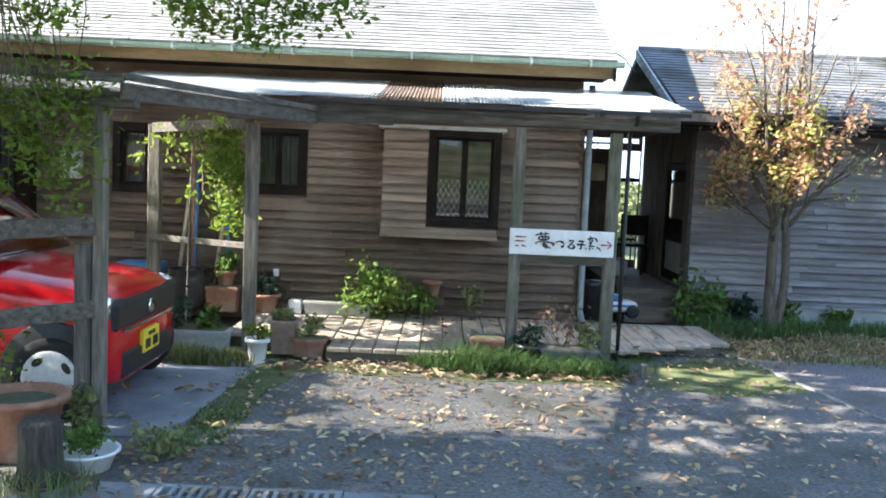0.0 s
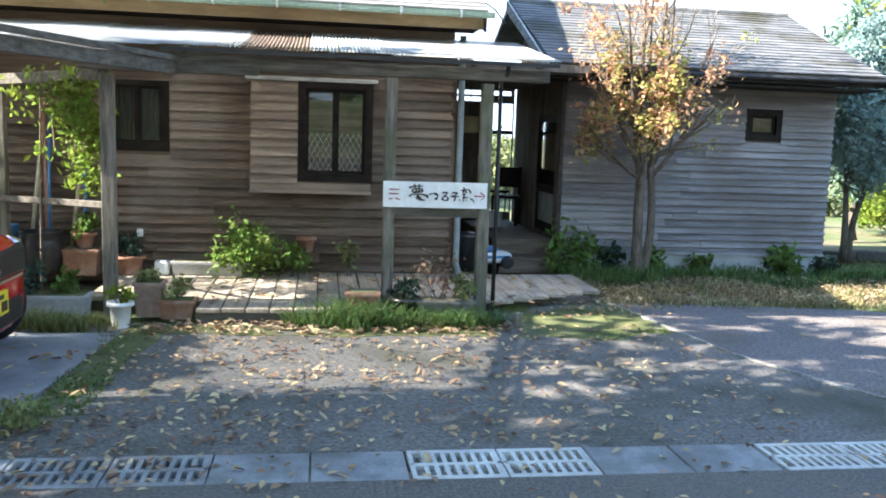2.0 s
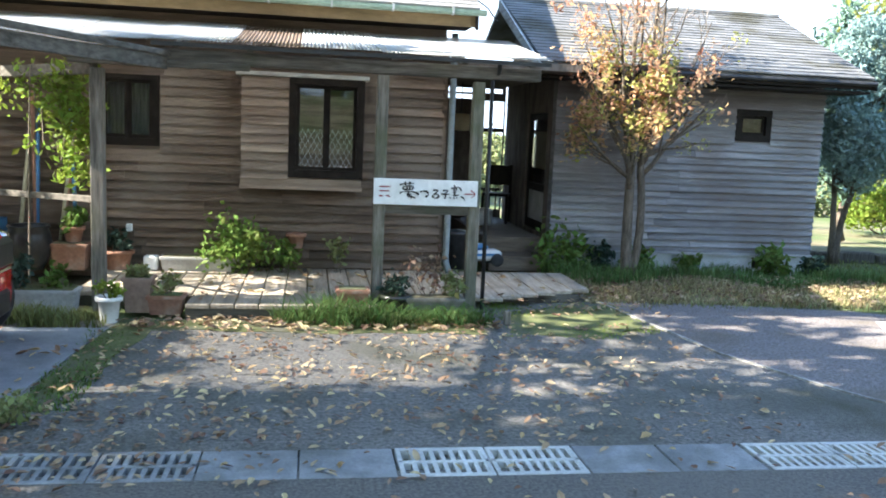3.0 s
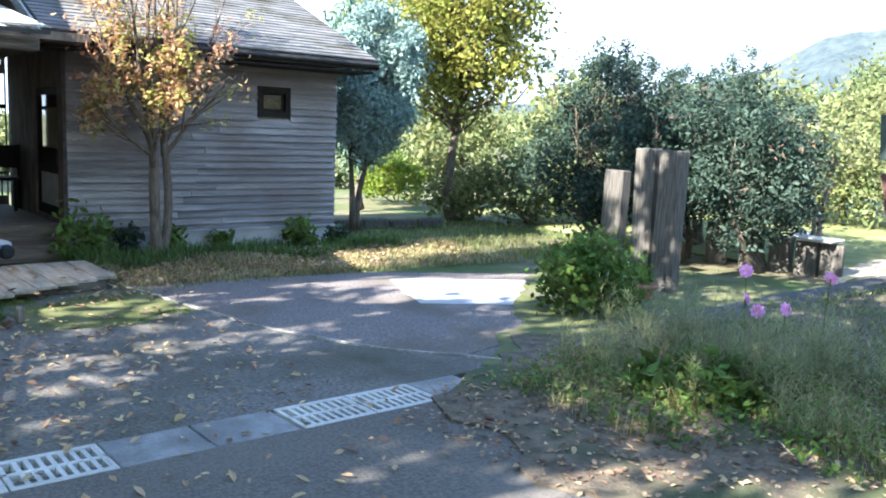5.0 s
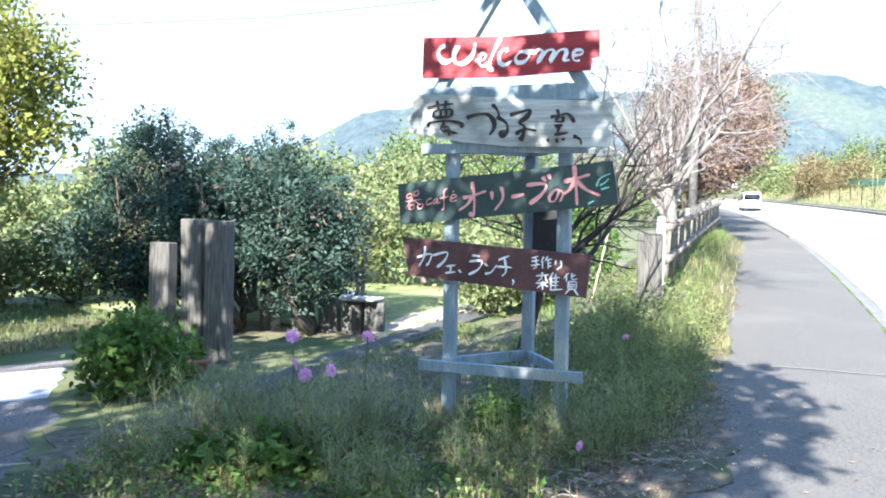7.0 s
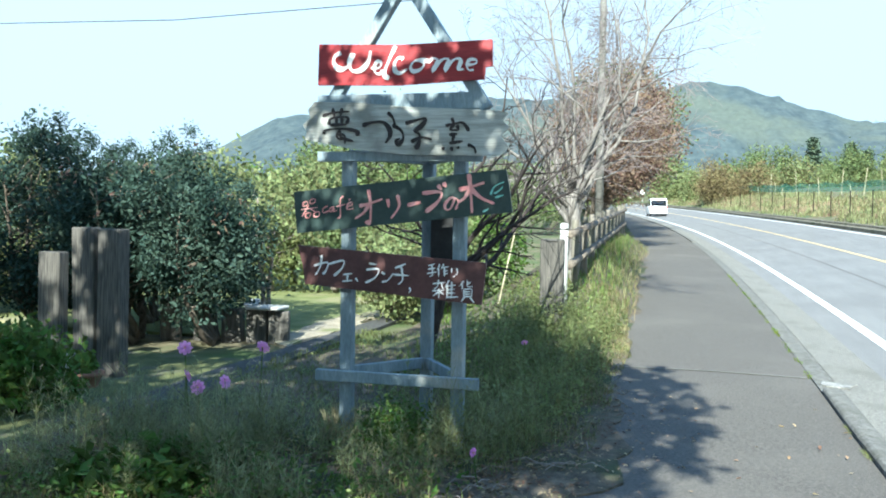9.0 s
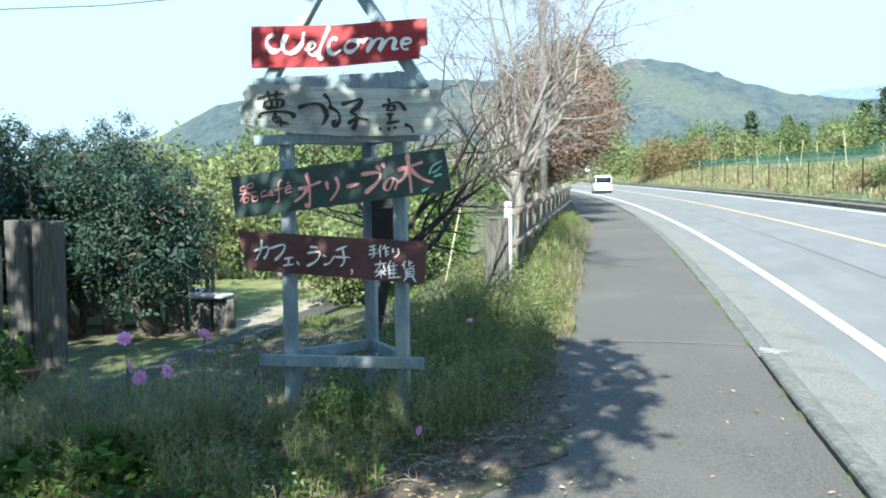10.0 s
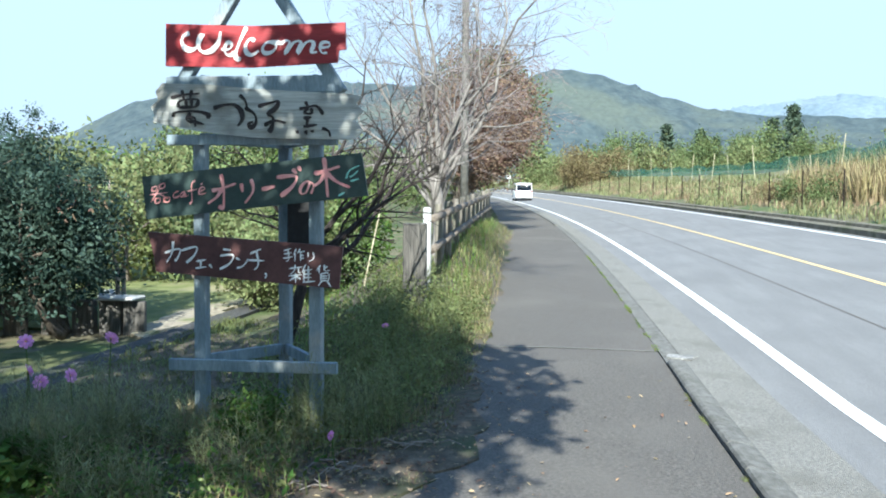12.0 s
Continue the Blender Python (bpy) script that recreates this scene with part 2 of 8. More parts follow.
M_GPLASTIC = mat("grey plastic", (0.3, 0.31, 0.32), (0.42, 0.43, 0.44), scale=5, rough=0.5, bump=0.03, coords="obj")
M_JUG = mat("whitish grey plastic", (0.5, 0.51, 0.52), (0.64, 0.65, 0.66), scale=5, rough=0.5, bump=0.05, c3=(0.4, 0.39, 0.36), s3=8, lo3=0.55, hi3=0.75, coords="obj")
M_POTBLACK = mat("black glazed pot", (0.012, 0.012, 0.014), (0.04, 0.04, 0.042), scale=6, rough=0.3, bump=0.05, coords="obj")
M_CARRED = mat("red car paint", (0.47, 0.007, 0.012), (0.52, 0.01, 0.016), scale=1, rough=0.16, bump=0, coords="obj", spec=0.6)
M_CARBLACK = mat("black car plastic", (0.012, 0.012, 0.013), (0.025, 0.025, 0.026), scale=10, rough=0.4, bump=0.05, coords="obj")
M_CHROME = mat("chrome", (0.7, 0.7, 0.72), (0.8, 0.8, 0.82), scale=5, rough=0.15, bump=0, metal=1.0, coords="obj")
M_PLATE = mat("yellow number plate", (0.75, 0.55, 0.03), (0.8, 0.62, 0.05), scale=5, rough=0.5, bump=0, coords="obj")
M_RUBBER = mat("tyre rubber", (0.015, 0.015, 0.016), (0.03, 0.03, 0.031), scale=10, rough=0.85, bump=0.2, coords="obj")
M_CARWHITE = mat("white car paint", (0.7, 0.71, 0.72), (0.76, 0.77, 0.78), scale=1, rough=0.25, bump=0, coords="obj", spec=0.6)
M_TAIL = mat("red tail light", (0.4, 0.02, 0.02), (0.5, 0.03, 0.03), scale=4, rough=0.2, bump=0, coords="obj")
M_LAMPSHADE = mat("cream paper lantern", (0.7, 0.6, 0.38), (0.8, 0.7, 0.48), scale=4, rough=0.7, bump=0, coords="obj", trans=0.4)
M_BLUE = mat("blue plastic", (0.04, 0.14, 0.3), (0.07, 0.2, 0.38), scale=4, rough=0.4, bump=0, coords="obj")
M_NET = mat("green netting", (0.05, 0.3, 0.22), (0.12, 0.42, 0.32), scale=4, rough=0.8, bump=0, trans=0.3, clear=0.48)
M_MOSSWALL = mat("mossy dark concrete", (0.1, 0.09, 0.065), (0.19, 0.175, 0.135), scale=3, rough=0.95, bump=0.5, bscale=40, c3=(0.075, 0.085, 0.04), s3=1.2)
M_BARK_D = mat("dark gnarled bark", (0.022, 0.017, 0.016), (0.06, 0.048, 0.043), scale=9, stretch=(3, 3, 0.7), rough=0.95, bump=0.8, bscale=30)
M_POTPINK = mat("pinkish weathered clay", (0.24, 0.16, 0.125), (0.36, 0.25, 0.2), scale=6, rough=0.9, bump=0.2, coords="obj")
M_DARKPATH = mat("dark grey garden path", (0.045, 0.045, 0.047), (0.1, 0.098, 0.095), scale=30, rough=0.9, bump=0.5, bscale=90, c3=(0.07, 0.075, 0.045), s3=1.4)
M_SAND = mat("pale sandy soil", (0.26, 0.225, 0.17), (0.4, 0.35, 0.27), scale=8, rough=0.95, bump=0.4, bscale=80, c3=(0.17, 0.18, 0.08), s3=1.6, lo3=0.5, hi3=0.65)
M_FENCETAN = mat("pale tan fence board", (0.36, 0.25, 0.17), (0.5, 0.38, 0.27), scale=4, stretch=(6, 6, 0.6), rough=0.8, bump=0.2, bscale=24)
M_FENCE = mat("brown weathered fence rail", (0.1, 0.082, 0.064), (0.24, 0.2, 0.16), scale=5, stretch=(0.6, 6, 6), rough=0.88, bump=0.5, bscale=22)
# Same darkened timber with its grain along y.
M_BEAMY = mat("silvered cross beam, shade in colour", (0.055, 0.048, 0.039), (0.15, 0.135, 0.113), scale=5, stretch=(6, 0.6, 6), rough=0.88, bump=0.5, bscale=22, c3=(0.05, 0.056, 0.035), s3=1.4, lo3=0.55, hi3=0.72)
M_STUMP = mat("dark rotting stump", (0.03, 0.025, 0.02), (0.085, 0.072, 0.058), scale=9, stretch=(5, 5, 0.6), rough=0.95, bump=1.0, bscale=20, c3=(0.05, 0.065, 0.03), s3=3)
M_STEP = mat("worn brown step board", (0.1, 0.075, 0.055), (0.2, 0.155, 0.115), scale=4, stretch=(0.6, 5, 5), rough=0.75, bump=0.25, bscale=24)
M_BAMBOO = mat("bamboo pole", (0.35, 0.31, 0.2), (0.52, 0.47, 0.33), scale=4, rough=0.6, bump=0.1)
M_CURTAIN = mat("grey curtain cloth", (0.1, 0.1, 0.1), (0.17, 0.17, 0.165), scale=8, stretch=(6, 1, 0.4), rough=0.9, bump=0.2)
# The dimness of the unlit room is put into this plaster's colour.
M_DARKROOM = mat("plaster with room shade in colour", (0.04, 0.038, 0.036), (0.075, 0.07, 0.066), scale=2, rough=0.9, bump=0.1)
M_GLASS = glass("window glass")
M_CARGLASS = glass("dark car glass", (0.16, 0.18, 0.19))

L_ORANGE = foliage("orange autumn leaf", (0.53, 0.275, 0.175), (0.55, 0.39, 0.215), 0.35, 0.5)
L_AMBER = foliage("gold green autumn leaf", (0.31, 0.31, 0.09), (0.42, 0.41, 0.14), 0.35, 0.5)
L_GOLD = foliage("yellow green leaf", (0.16, 0.19, 0.045), (0.3, 0.3, 0.075), 0.4, 0.45)
L_JUNIPER = foliage("blue green juniper needle", (0.16, 0.25, 0.24), (0.27, 0.38, 0.36), 0.35, 0.25)
L_CYPRESS = foliage("pale green cypress needle", (0.12, 0.2, 0.15), (0.2, 0.3, 0.22), 0.35, 0.25)
L_DARK = foliage("dark glossy evergreen leaf", (0.022, 0.046, 0.036), (0.062, 0.095, 0.072), 0.5, 0.22, 0.62)
L_GREEN = foliage("fresh green leaf", (0.07, 0.13, 0.028), (0.14, 0.215, 0.055), 0.45, 0.45)
L_MAPLE = foliage("backlit maple leaf", (0.09, 0.15, 0.025), (0.17, 0.24, 0.04), 0.4, 0.5)
L_VINE = foliage("yellow green vine leaf", (0.11, 0.18, 0.03), (0.22, 0.28, 0.045), 0.4, 0.5)
L_WILLOW = foliage("light green leaf", (0.15, 0.185, 0.075), (0.25, 0.275, 0.13), 0.4, 0.4, 0.65)
L_RUSSET = foliage("russet leaf", (0.16, 0.105, 0.075), (0.24, 0.165, 0.12), 0.45, 0.3)
L_FOREST = foliage("forest leaf", (0.085, 0.122, 0.052), (0.18, 0.22, 0.092), 0.5, 0.3, 0.7)
L_OLIVE = foliage("olive brown leaf", (0.14, 0.12, 0.06), (0.24, 0.19, 0.1), 0.45, 0.3, 0.7)
L_PINE = foliage("conifer needle", (0.073, 0.112, 0.081), (0.133, 0.179, 0.123), 0.35, 0.25, 0.8)
L_LITTER = foliage("fallen dry leaf", (0.24, 0.15, 0.085), (0.46, 0.35, 0.22), 0.5, 0.2, 0.7)
L_LITTER_B = foliage("brown rotting leaf", (0.188, 0.125, 0.081), (0.4, 0.3, 0.2), 0.5, 0.2, 0.7)
L_GRASS = foliage("green grass blade", (0.06, 0.11, 0.025), (0.13, 0.19, 0.05), 0.45, 0.35)
L_LEAFY = foliage("bright fresh leaf", (0.1, 0.18, 0.035), (0.2, 0.28, 0.075), 0.4, 0.45)
L_LUSH = foliage("lush green grass blade", (0.065, 0.13, 0.038), (0.14, 0.215, 0.075), 0.45, 0.4)
L_DRY = foliage("dry straw grass", (0.24, 0.19, 0.1), (0.38, 0.32, 0.18), 0.4, 0.3)
L_REED = foliage("brown dry reed", (0.22, 0.155, 0.1), (0.42, 0.33, 0.21), 0.4, 0.3)
L_PINKFLOWER = foliage("pink flower petal", (0.72, 0.29, 0.62), (0.84, 0.45, 0.76), 0.2, 0.4)
L_WEED = foliage("soft olive weed leaf", (0.125, 0.15, 0.055), (0.245, 0.27, 0.115), 0.45, 0.45)
L_FEATHER = foliage("soft pale olive feathery leaf", (0.185, 0.205, 0.095), (0.34, 0.345, 0.175), 0.4, 0.45)
L_TWIG = mat("grey purple bare twig", (0.12, 0.1, 0.1), (0.24, 0.2, 0.195), scale=6, rough=0.9, bump=0)


# ---- builders ----
def mesh_ob(name, bm, material, smooth=False):
    me = bpy.data.meshes.new(name)
    bm.normal_update()
    bm.to_mesh(me)
    bm.free()
    if material:
        me.materials.append(material)
    if smooth:
        for p in me.polygons:
            p.use_smooth = True
    return new(name, me)


def part(name, bm, material, parent=None, label="", smooth=False):
    ob = mesh_ob(name, bm, material, smooth)
    if parent:
        ob.parent = parent
    return tagged(ob, label)


def thing(name, label, category, at=(0, 0, 0), turn=0.0, group="", kind=""):
    ob = new(name)
    ob.matrix_basis = pose(*at, 0, 0, turn)
    return tagged(ob, label, category, group, kind)


def single(name, bm, material, label, category, group="", kind="", smooth=False):
    return tagged(mesh_ob(name, bm, material, smooth), label, category, group, kind)


def box(bm, x0, x1, y0, y1, z0, z1, m=None, bevel=0.0):
    r = bmesh.ops.create_cube(bm, size=1.0)
    vs = r["verts"]
    t = Matrix.Translation(((x0 + x1) / 2, (y0 + y1) / 2, (z0 + z1) / 2)) @ Matrix.Diagonal((x1 - x0, y1 - y0, z1 - z0, 1))
    bmesh.ops.transform(bm, matrix=(m @ t if m else t), verts=vs)
    if bevel:
        es = list({e for v in vs for e in v.link_edges})
        bmesh.ops.bevel(bm, geom=es, offset=bevel, segments=1, affect="EDGES")
    return bm


def cube(x0, x1, y0, y1, z0, z1, m=None, bevel=0.0):
    return box(bmesh.new(), x0, x1, y0, y1, z0, z1, m, bevel)


def tube(bm, pts, radii, n=8, caps=True):
    """A tapered tube along pts."""
    pts = [Vector(p) for p in pts]
    if not hasattr(radii, "__len__"):
        radii = [radii] * len(pts)
    rings = []
    side = None
    for i, p in enumerate(pts):
        d = (pts[min(i + 1, len(pts) - 1)] - pts[max(i - 1, 0)]).normalized()
        if side is None:
            side = d.orthogonal().normalized()
        side = (side - d * side.dot(d)).normalized()
        up = d.cross(side)
        rings.append([bm.verts.new(p + (side * math.cos(a) + up * math.sin(a)) * radii[i]) for a in [2 * math.pi * k / n for k in range(n)]])
    for a, b in zip(rings, rings[1:]):
        for k in range(n):
            bm.faces.new((a[k], a[(k + 1) % n], b[(k + 1) % n], b[k]))
    if caps:
        bm.faces.new(list(reversed(rings[0])))
        bm.faces.new(rings[-1])
    return bm


def lathe(bm, profile, n=20, m=None):
    """A turned solid from (radius, height) pairs."""
    rings = []
    for r, z in profile:
        rings.append([bm.verts.new((r * math.cos(2 * math.pi * k / n), r * math.sin(2 * math.pi * k / n), z)) for k in range(n)])
    for a, b in zip(rings, rings[1:]):
        for k in range(n):
            bm.faces.new((a[k], a[(k + 1) % n], b[(k + 1) % n], b[k]))
    bm.faces.new(list(reversed(rings[0])))
    bm.faces.new(rings[-1])
    if m:
        bmesh.ops.transform(bm, matrix=m, verts=bm.verts[:])
    return bm


def prism(bm, outline, y0, y1, m=None):
    """An (x, z) outline drawn out from y0 to y1."""
    a = [bm.verts.new((x, y0, z)) for x, z in outline]
    b = [bm.verts.new((x, y1, z)) for x, z in outline]
    k = len(outline)
    bm.faces.new(a)
    bm.faces.new(list(reversed(b)))
    for i in range(k):
        bm.faces.new((a[(i + 1) % k], a[i], b[i], b[(i + 1) % k]))
    if m:
        bmesh.ops.transform(bm, matrix=m, verts=a + b)
    bmesh.ops.recalc_face_normals(bm, faces=bm.faces[:])
    return bm


def strip(bm, xs, lines):
    """A sheet over stations xs; lines are functions of x that give (y, z), in order across."""
    rows = [[bm.verts.new((x, *f(x))) for f in lines] for x in xs]
    for a, b in zip(rows, rows[1:]):
        for i in range(len(lines) - 1):
            bm.faces.new((a[i], b[i], b[i + 1], a[i + 1]))
    bmesh.ops.recalc_face_normals(bm, faces=bm.faces[:])
    return bm


def from_arrays(name, verts, faces, material, label="", category="", kind="", parent=None, group=""):
    me = bpy.data.meshes.new(name)
    me.from_pydata(verts.tolist() if hasattr(verts, "tolist") else verts, [], faces.tolist() if hasattr(faces, "tolist") else faces)
    me.materials.append(material)
    ob = new(name, me)
    if parent:
        ob.parent = parent
    return tagged(ob, label, category, group, kind)


def leaf_arrays(c, size, rng, elong=1.7, flat=0.0, var=0.35):
    """Folded four-cornered leaves at centres c, turned at random."""
    n = len(c)
    d = rng.normal(size=(n, 3))
    d[:, 2] *= 1 - flat
    d /= np.linalg.norm(d, axis=1, keepdims=True) + 1e-9
    s = np.cross(d, rng.normal(size=(n, 3)) * np.array([1 - flat, 1 - flat, 1]) + np.array([0, 0, flat * 3]))
    s /= np.linalg.norm(s, axis=1, keepdims=True) + 1e-9
    nn = np.cross(d, s)
    k = size * (1 + var * rng.normal(size=(n, 1))).clip(0.4, 1.9)
    tip, base = c + d * k * 0.5 * elong, c - d * k * 0.5 * elong
    lift = nn * k * 0.15
    a, b = c + s * k * 0.5 + lift, c - s * k * 0.5 + lift
    v = np.stack([base, a, tip, b], 1).reshape(-1, 3)
    i = np.arange(n)[:, None] * 4
    f = np.concatenate([i + [[0, 1, 2]], i + [[0, 2, 3]]], 1).reshape(-1, 3)
    return v, f


def clumps(rng, centre, radii, n, hollow=0.45):
    """Clump centres in an ellipsoid, more of them near its skin."""
    d = rng.normal(size=(n, 3))
    d /= np.linalg.norm(d, axis=1, keepdims=True)
    r = (hollow + (1 - hollow) * rng.random((n, 1)) ** 0.6) * (0.8 + 0.35 * rng.random((n, 1)))
    return np.array(centre) + d * r * np.array(radii)


def leaf_cloud(rng, cs, per, spread, shape=(1, 1, 1)):
    k = np.repeat(cs, per, axis=0)
    return k + rng.normal(size=k.shape) * spread * np.array(shape)


def limb(bm, a, b, r0, r1, rng, bend=0.15, n=6, steps=5):
    a, b = Vector(a), Vector(b)
    length = (b - a).length
    side = Vector(rng.normal(size=3)) * length * bend * 0.5
    pts, rad = [], []
    for i in range(steps + 1):
        t = i / steps
        p = a.lerp(b, t) + side * math.sin(math.pi * t) - Vector((0, 0, length * 0.06)) * math.sin(math.pi * t)
        pts.append(p)
        rad.append(r0 + (r1 - r0) * t)
    tube(bm, pts, rad, n)


def tree(name, base, fork, trunk_r, centre, radii, n_clump, per, spread, leaf, material, bark, label, category="tree", seed=1,
         elong=1.7, stems=1, hollow=0.45, flat=0.0, limbs=None, shape=(1, 1, 1), extra=(), lean=0.5, gap=1.0, e_leaf=0.52, e_per=1.5, e_limb=0.1, sun_gap=None):
    """Trunk with limbs out to the clumps, and a crown of single leaves."""
    rng = np.random.default_rng(seed)
    ob = thing(name, label, category)
    cs = clumps(rng, centre, radii, n_clump, hollow)
    # Gap cut along the sun's slope, so sunlight gets through the crown.
    if sun_gap:
        ox, oy, orad = sun_gap
        cs = cs[np.hypot(cs[:, 0] + 1.452 * cs[:, 2] - ox, cs[:, 1] + 0.106 * cs[:, 2] - oy) > orad]
    own = cs
    if len(extra):
        cs = np.concatenate([cs, np.array(extra)])
    bm = bmesh.new()
    tops = []
    for s in range(stems):
        b = Vector(base) + Vector((0.12 * s * gap, 0.05 * s, 0))
        top = Vector((centre[0], centre[1], fork)) * 0.5 + Vector((base[0], base[1], fork)) * 0.5
        top += Vector(((s - (stems - 1) / 2) * 0.35 * gap, 0.1 * s, 0))
        limb(bm, b, top, trunk_r, trunk_r * 0.6, rng, 0.12 * min(1.0, gap), 9)
        lead = Vector(centre) + Vector(((s - (stems - 1) / 2) * 0.5, 0, radii[2] * 0.55))
        limb(bm, top, lead, trunk_r * 0.6, trunk_r * 0.12, rng, 0.12, 7)
        tops.append((top, lead))
    for i, c in enumerate(cs[: limbs or len(cs)]):
        if i >= len(own) and i % 4:
            continue
        top, lead = tops[i % stems]
        if i >= len(own):
            near = own[np.argmin(np.linalg.norm(own - c, axis=1))]
            limb(bm, near, c, trunk_r * e_limb, trunk_r * 0.03, rng, 0.1, 5, 4)
            continue
        t = min(max((c[2] - top.z) / max(lead.z - top.z, 0.01) - 0.25, 0.0), 0.85)
        limb(bm, top.lerp(lead, t), c, trunk_r * 0.28 * (1 - 0.5 * t), trunk_r * 0.04, rng, 0.2, 5, 4)
    part("trunk", bm, bark, ob, smooth=True)
    v, f = leaf_arrays(leaf_cloud(rng, own, per, spread, shape), leaf, rng, elong, flat)
    if len(extra):
        v2, f2 = leaf_arrays(leaf_cloud(rng, np.array(extra), max(8, int(per * e_per)), spread * 0.45, shape), leaf * e_leaf, rng, elong, 0.4)
        v, f = np.concatenate([v, v2]), np.concatenate([f, f2 + len(v)])
    from_arrays("crown", v, f, material, parent=ob)
    return ob


def spread_tree(name, base, fork, r, targets, label, seed, bark, twig, crook=0.06, side=9, levels=3, rmin=0.0025, stems=1, crown=None, turn=0.62, sag=0.0, slim=0.42, start_up=0.25, rise_=0.05, stagger=0.12):
    """A tree whose limbs run from the fork to the target offsets, with side branches and twigs; crown gives leaves at the twig ends."""
    rng = np.random.default_rng(seed)
    ob = thing(name, label, "tree")
    bm, bt = bmesh.new(), bmesh.new()
    tips = []

    def run(p, d, length, rad, level):
        """One branch: a bent taper with branches at its sides."""
        n = 7 if level == 0 else 5 if level == 1 else 3
        pts, rads = [p], [max(rad, rmin)]
        q = p
        for i in range(n):
            d = (d + Vector(rng.normal(size=3)) * crook * (1.0 if level else 0.8) + Vector((0, 0, rise_ - sag * level))).normalized()
            q = q + d * (length / n)
            pts.append(q)
            rads.append(max(rad * (1 - 0.8 * (i + 1) / n), rmin))
        tube(bm if level < 2 else bt, pts, rads, 7 if level == 0 else 5 if level == 1 else 3, level == 0)
        if level >= levels:
            tips.append(q)
            return
        if level >= 1:
            tips.append(q)
        count = max(3, int(side * (1.0 if level == 0 else 0.65 if level == 1 else 0.5)))
        for k in range(count):
            t = 0.2 + 0.78 * (k + rng.random() * 0.7) / count
            j = min(int(t * n), n - 1)
            at = pts[j].lerp(pts[j + 1], t * n - j)
            axis = (pts[j + 1] - pts[j]).normalized()
            out = axis.cross(Vector(rng.normal(size=3))).normalized()
            nd = (axis + out * turn * (0.7 + 0.6 * rng.random())).normalized()
            run(at, nd, length * (0.5 if level == 0 else 0.55) * (1.08 - 0.65 * t) * (0.7 + 0.6 * rng.random()), max(rads[j] * 0.55, rmin), level + 1)

    base, fork = Vector(base), Vector(fork)
    tops = []
    for s in range(stems):
        b = base + Vector((0.05 * s, 0.03 * s, 0))
        f = fork + Vector((0.13 * (s - (stems - 1) / 2), 0.05 * s, 0.12 * s))
        limb(bm, b, f, r * (1 - 0.25 * s), r * 0.7 * (1 - 0.2 * s), rng, 0.06, 9, 6)
        tops.append(f)
    for i, v in enumerate(targets):
        f = tops[i % stems] if stems == 1 else min(tops, key=lambda o: abs(o.x - fork.x - v[0] * 0.4))
        v = Vector(v) - (f - fork)
        start = (v.normalized() + Vector((0, 0, start_up))).normalized()
        run(f - Vector((0, 0, stagger * (i % 3))), start, v.length, r * slim, 0)
    part("trunk", bm, bark, ob, smooth=True)
    tagged(part("twig_mass", bt, twig, ob), kind="stuff")
    for m, size, per, spread, test in crown or ():
        cs = np.array([t for t in tips if test(t.x - base.x, t.y - base.y, t.z - base.z, rng.random())])
        v, f = leaf_arrays(leaf_cloud(rng, cs, per, spread), size, rng, 1.9, 0.35)
        from_arrays("crown", v, f, m, parent=ob)
    return ob


def feather_weeds(name, n, region, height, m, label, seed, threads=26):
    """Soft ferny plants: an upright stem with rings of hair-fine leaves."""
    rng = np.random.default_rng(seed)
    x0, x1, y0, y1, test = region
    vs, fs, k = [], [], 0
    while k < n:
        x, y = rng.uniform(x0, x1), rng.uniform(y0, y1)
        if test and not test(x, y):
            continue
        h = height * rng.uniform(0.55, 1.25)
        lean = rng.normal(size=2) * 0.14 * h
        t = np.concatenate([[0.5], rng.uniform(0.12, 1.0, threads)])
        a = rng.uniform(0, 2 * math.pi, threads + 1)
        long = h * 0.3 * (1.1 - 0.6 * t) * rng.uniform(0.6, 1.3, threads + 1)
        root = np.stack([x + lean[0] * t, y + lean[1] * t, verge_z(x, y) + h * t], 1)
        tip = root + np.stack([np.cos(a) * long, np.sin(a) * long, long * rng.uniform(0.1, 0.9, threads + 1)], 1)
        root[0] = (x, y, verge_z(x, y) - 0.02)
        tip[0] = (x + lean[0], y + lean[1], verge_z(x, y) + h)
        w = np.stack([-np.sin(a), np.cos(a), np.zeros(threads + 1)], 1) * 0.0016
        mid = (root + tip) / 2 + np.array([0, 0, 0.006])
        v = np.stack([root - w, root + w, mid + w * 1.3, mid - w * 1.3, tip], 1).reshape(-1, 3)
        i = np.arange(threads + 1)[:, None] * 5 + k * (threads + 1) * 5
        vs.append(v)
        fs.append(np.concatenate([i + [[0, 1, 2]], i + [[0, 2, 3]], i + [[3, 2, 4]]], 1).reshape(-1, 3))
        k += 1
    return from_arrays(name, np.concatenate(vs), np.concatenate(fs), m, label, "weeds", "stuff")


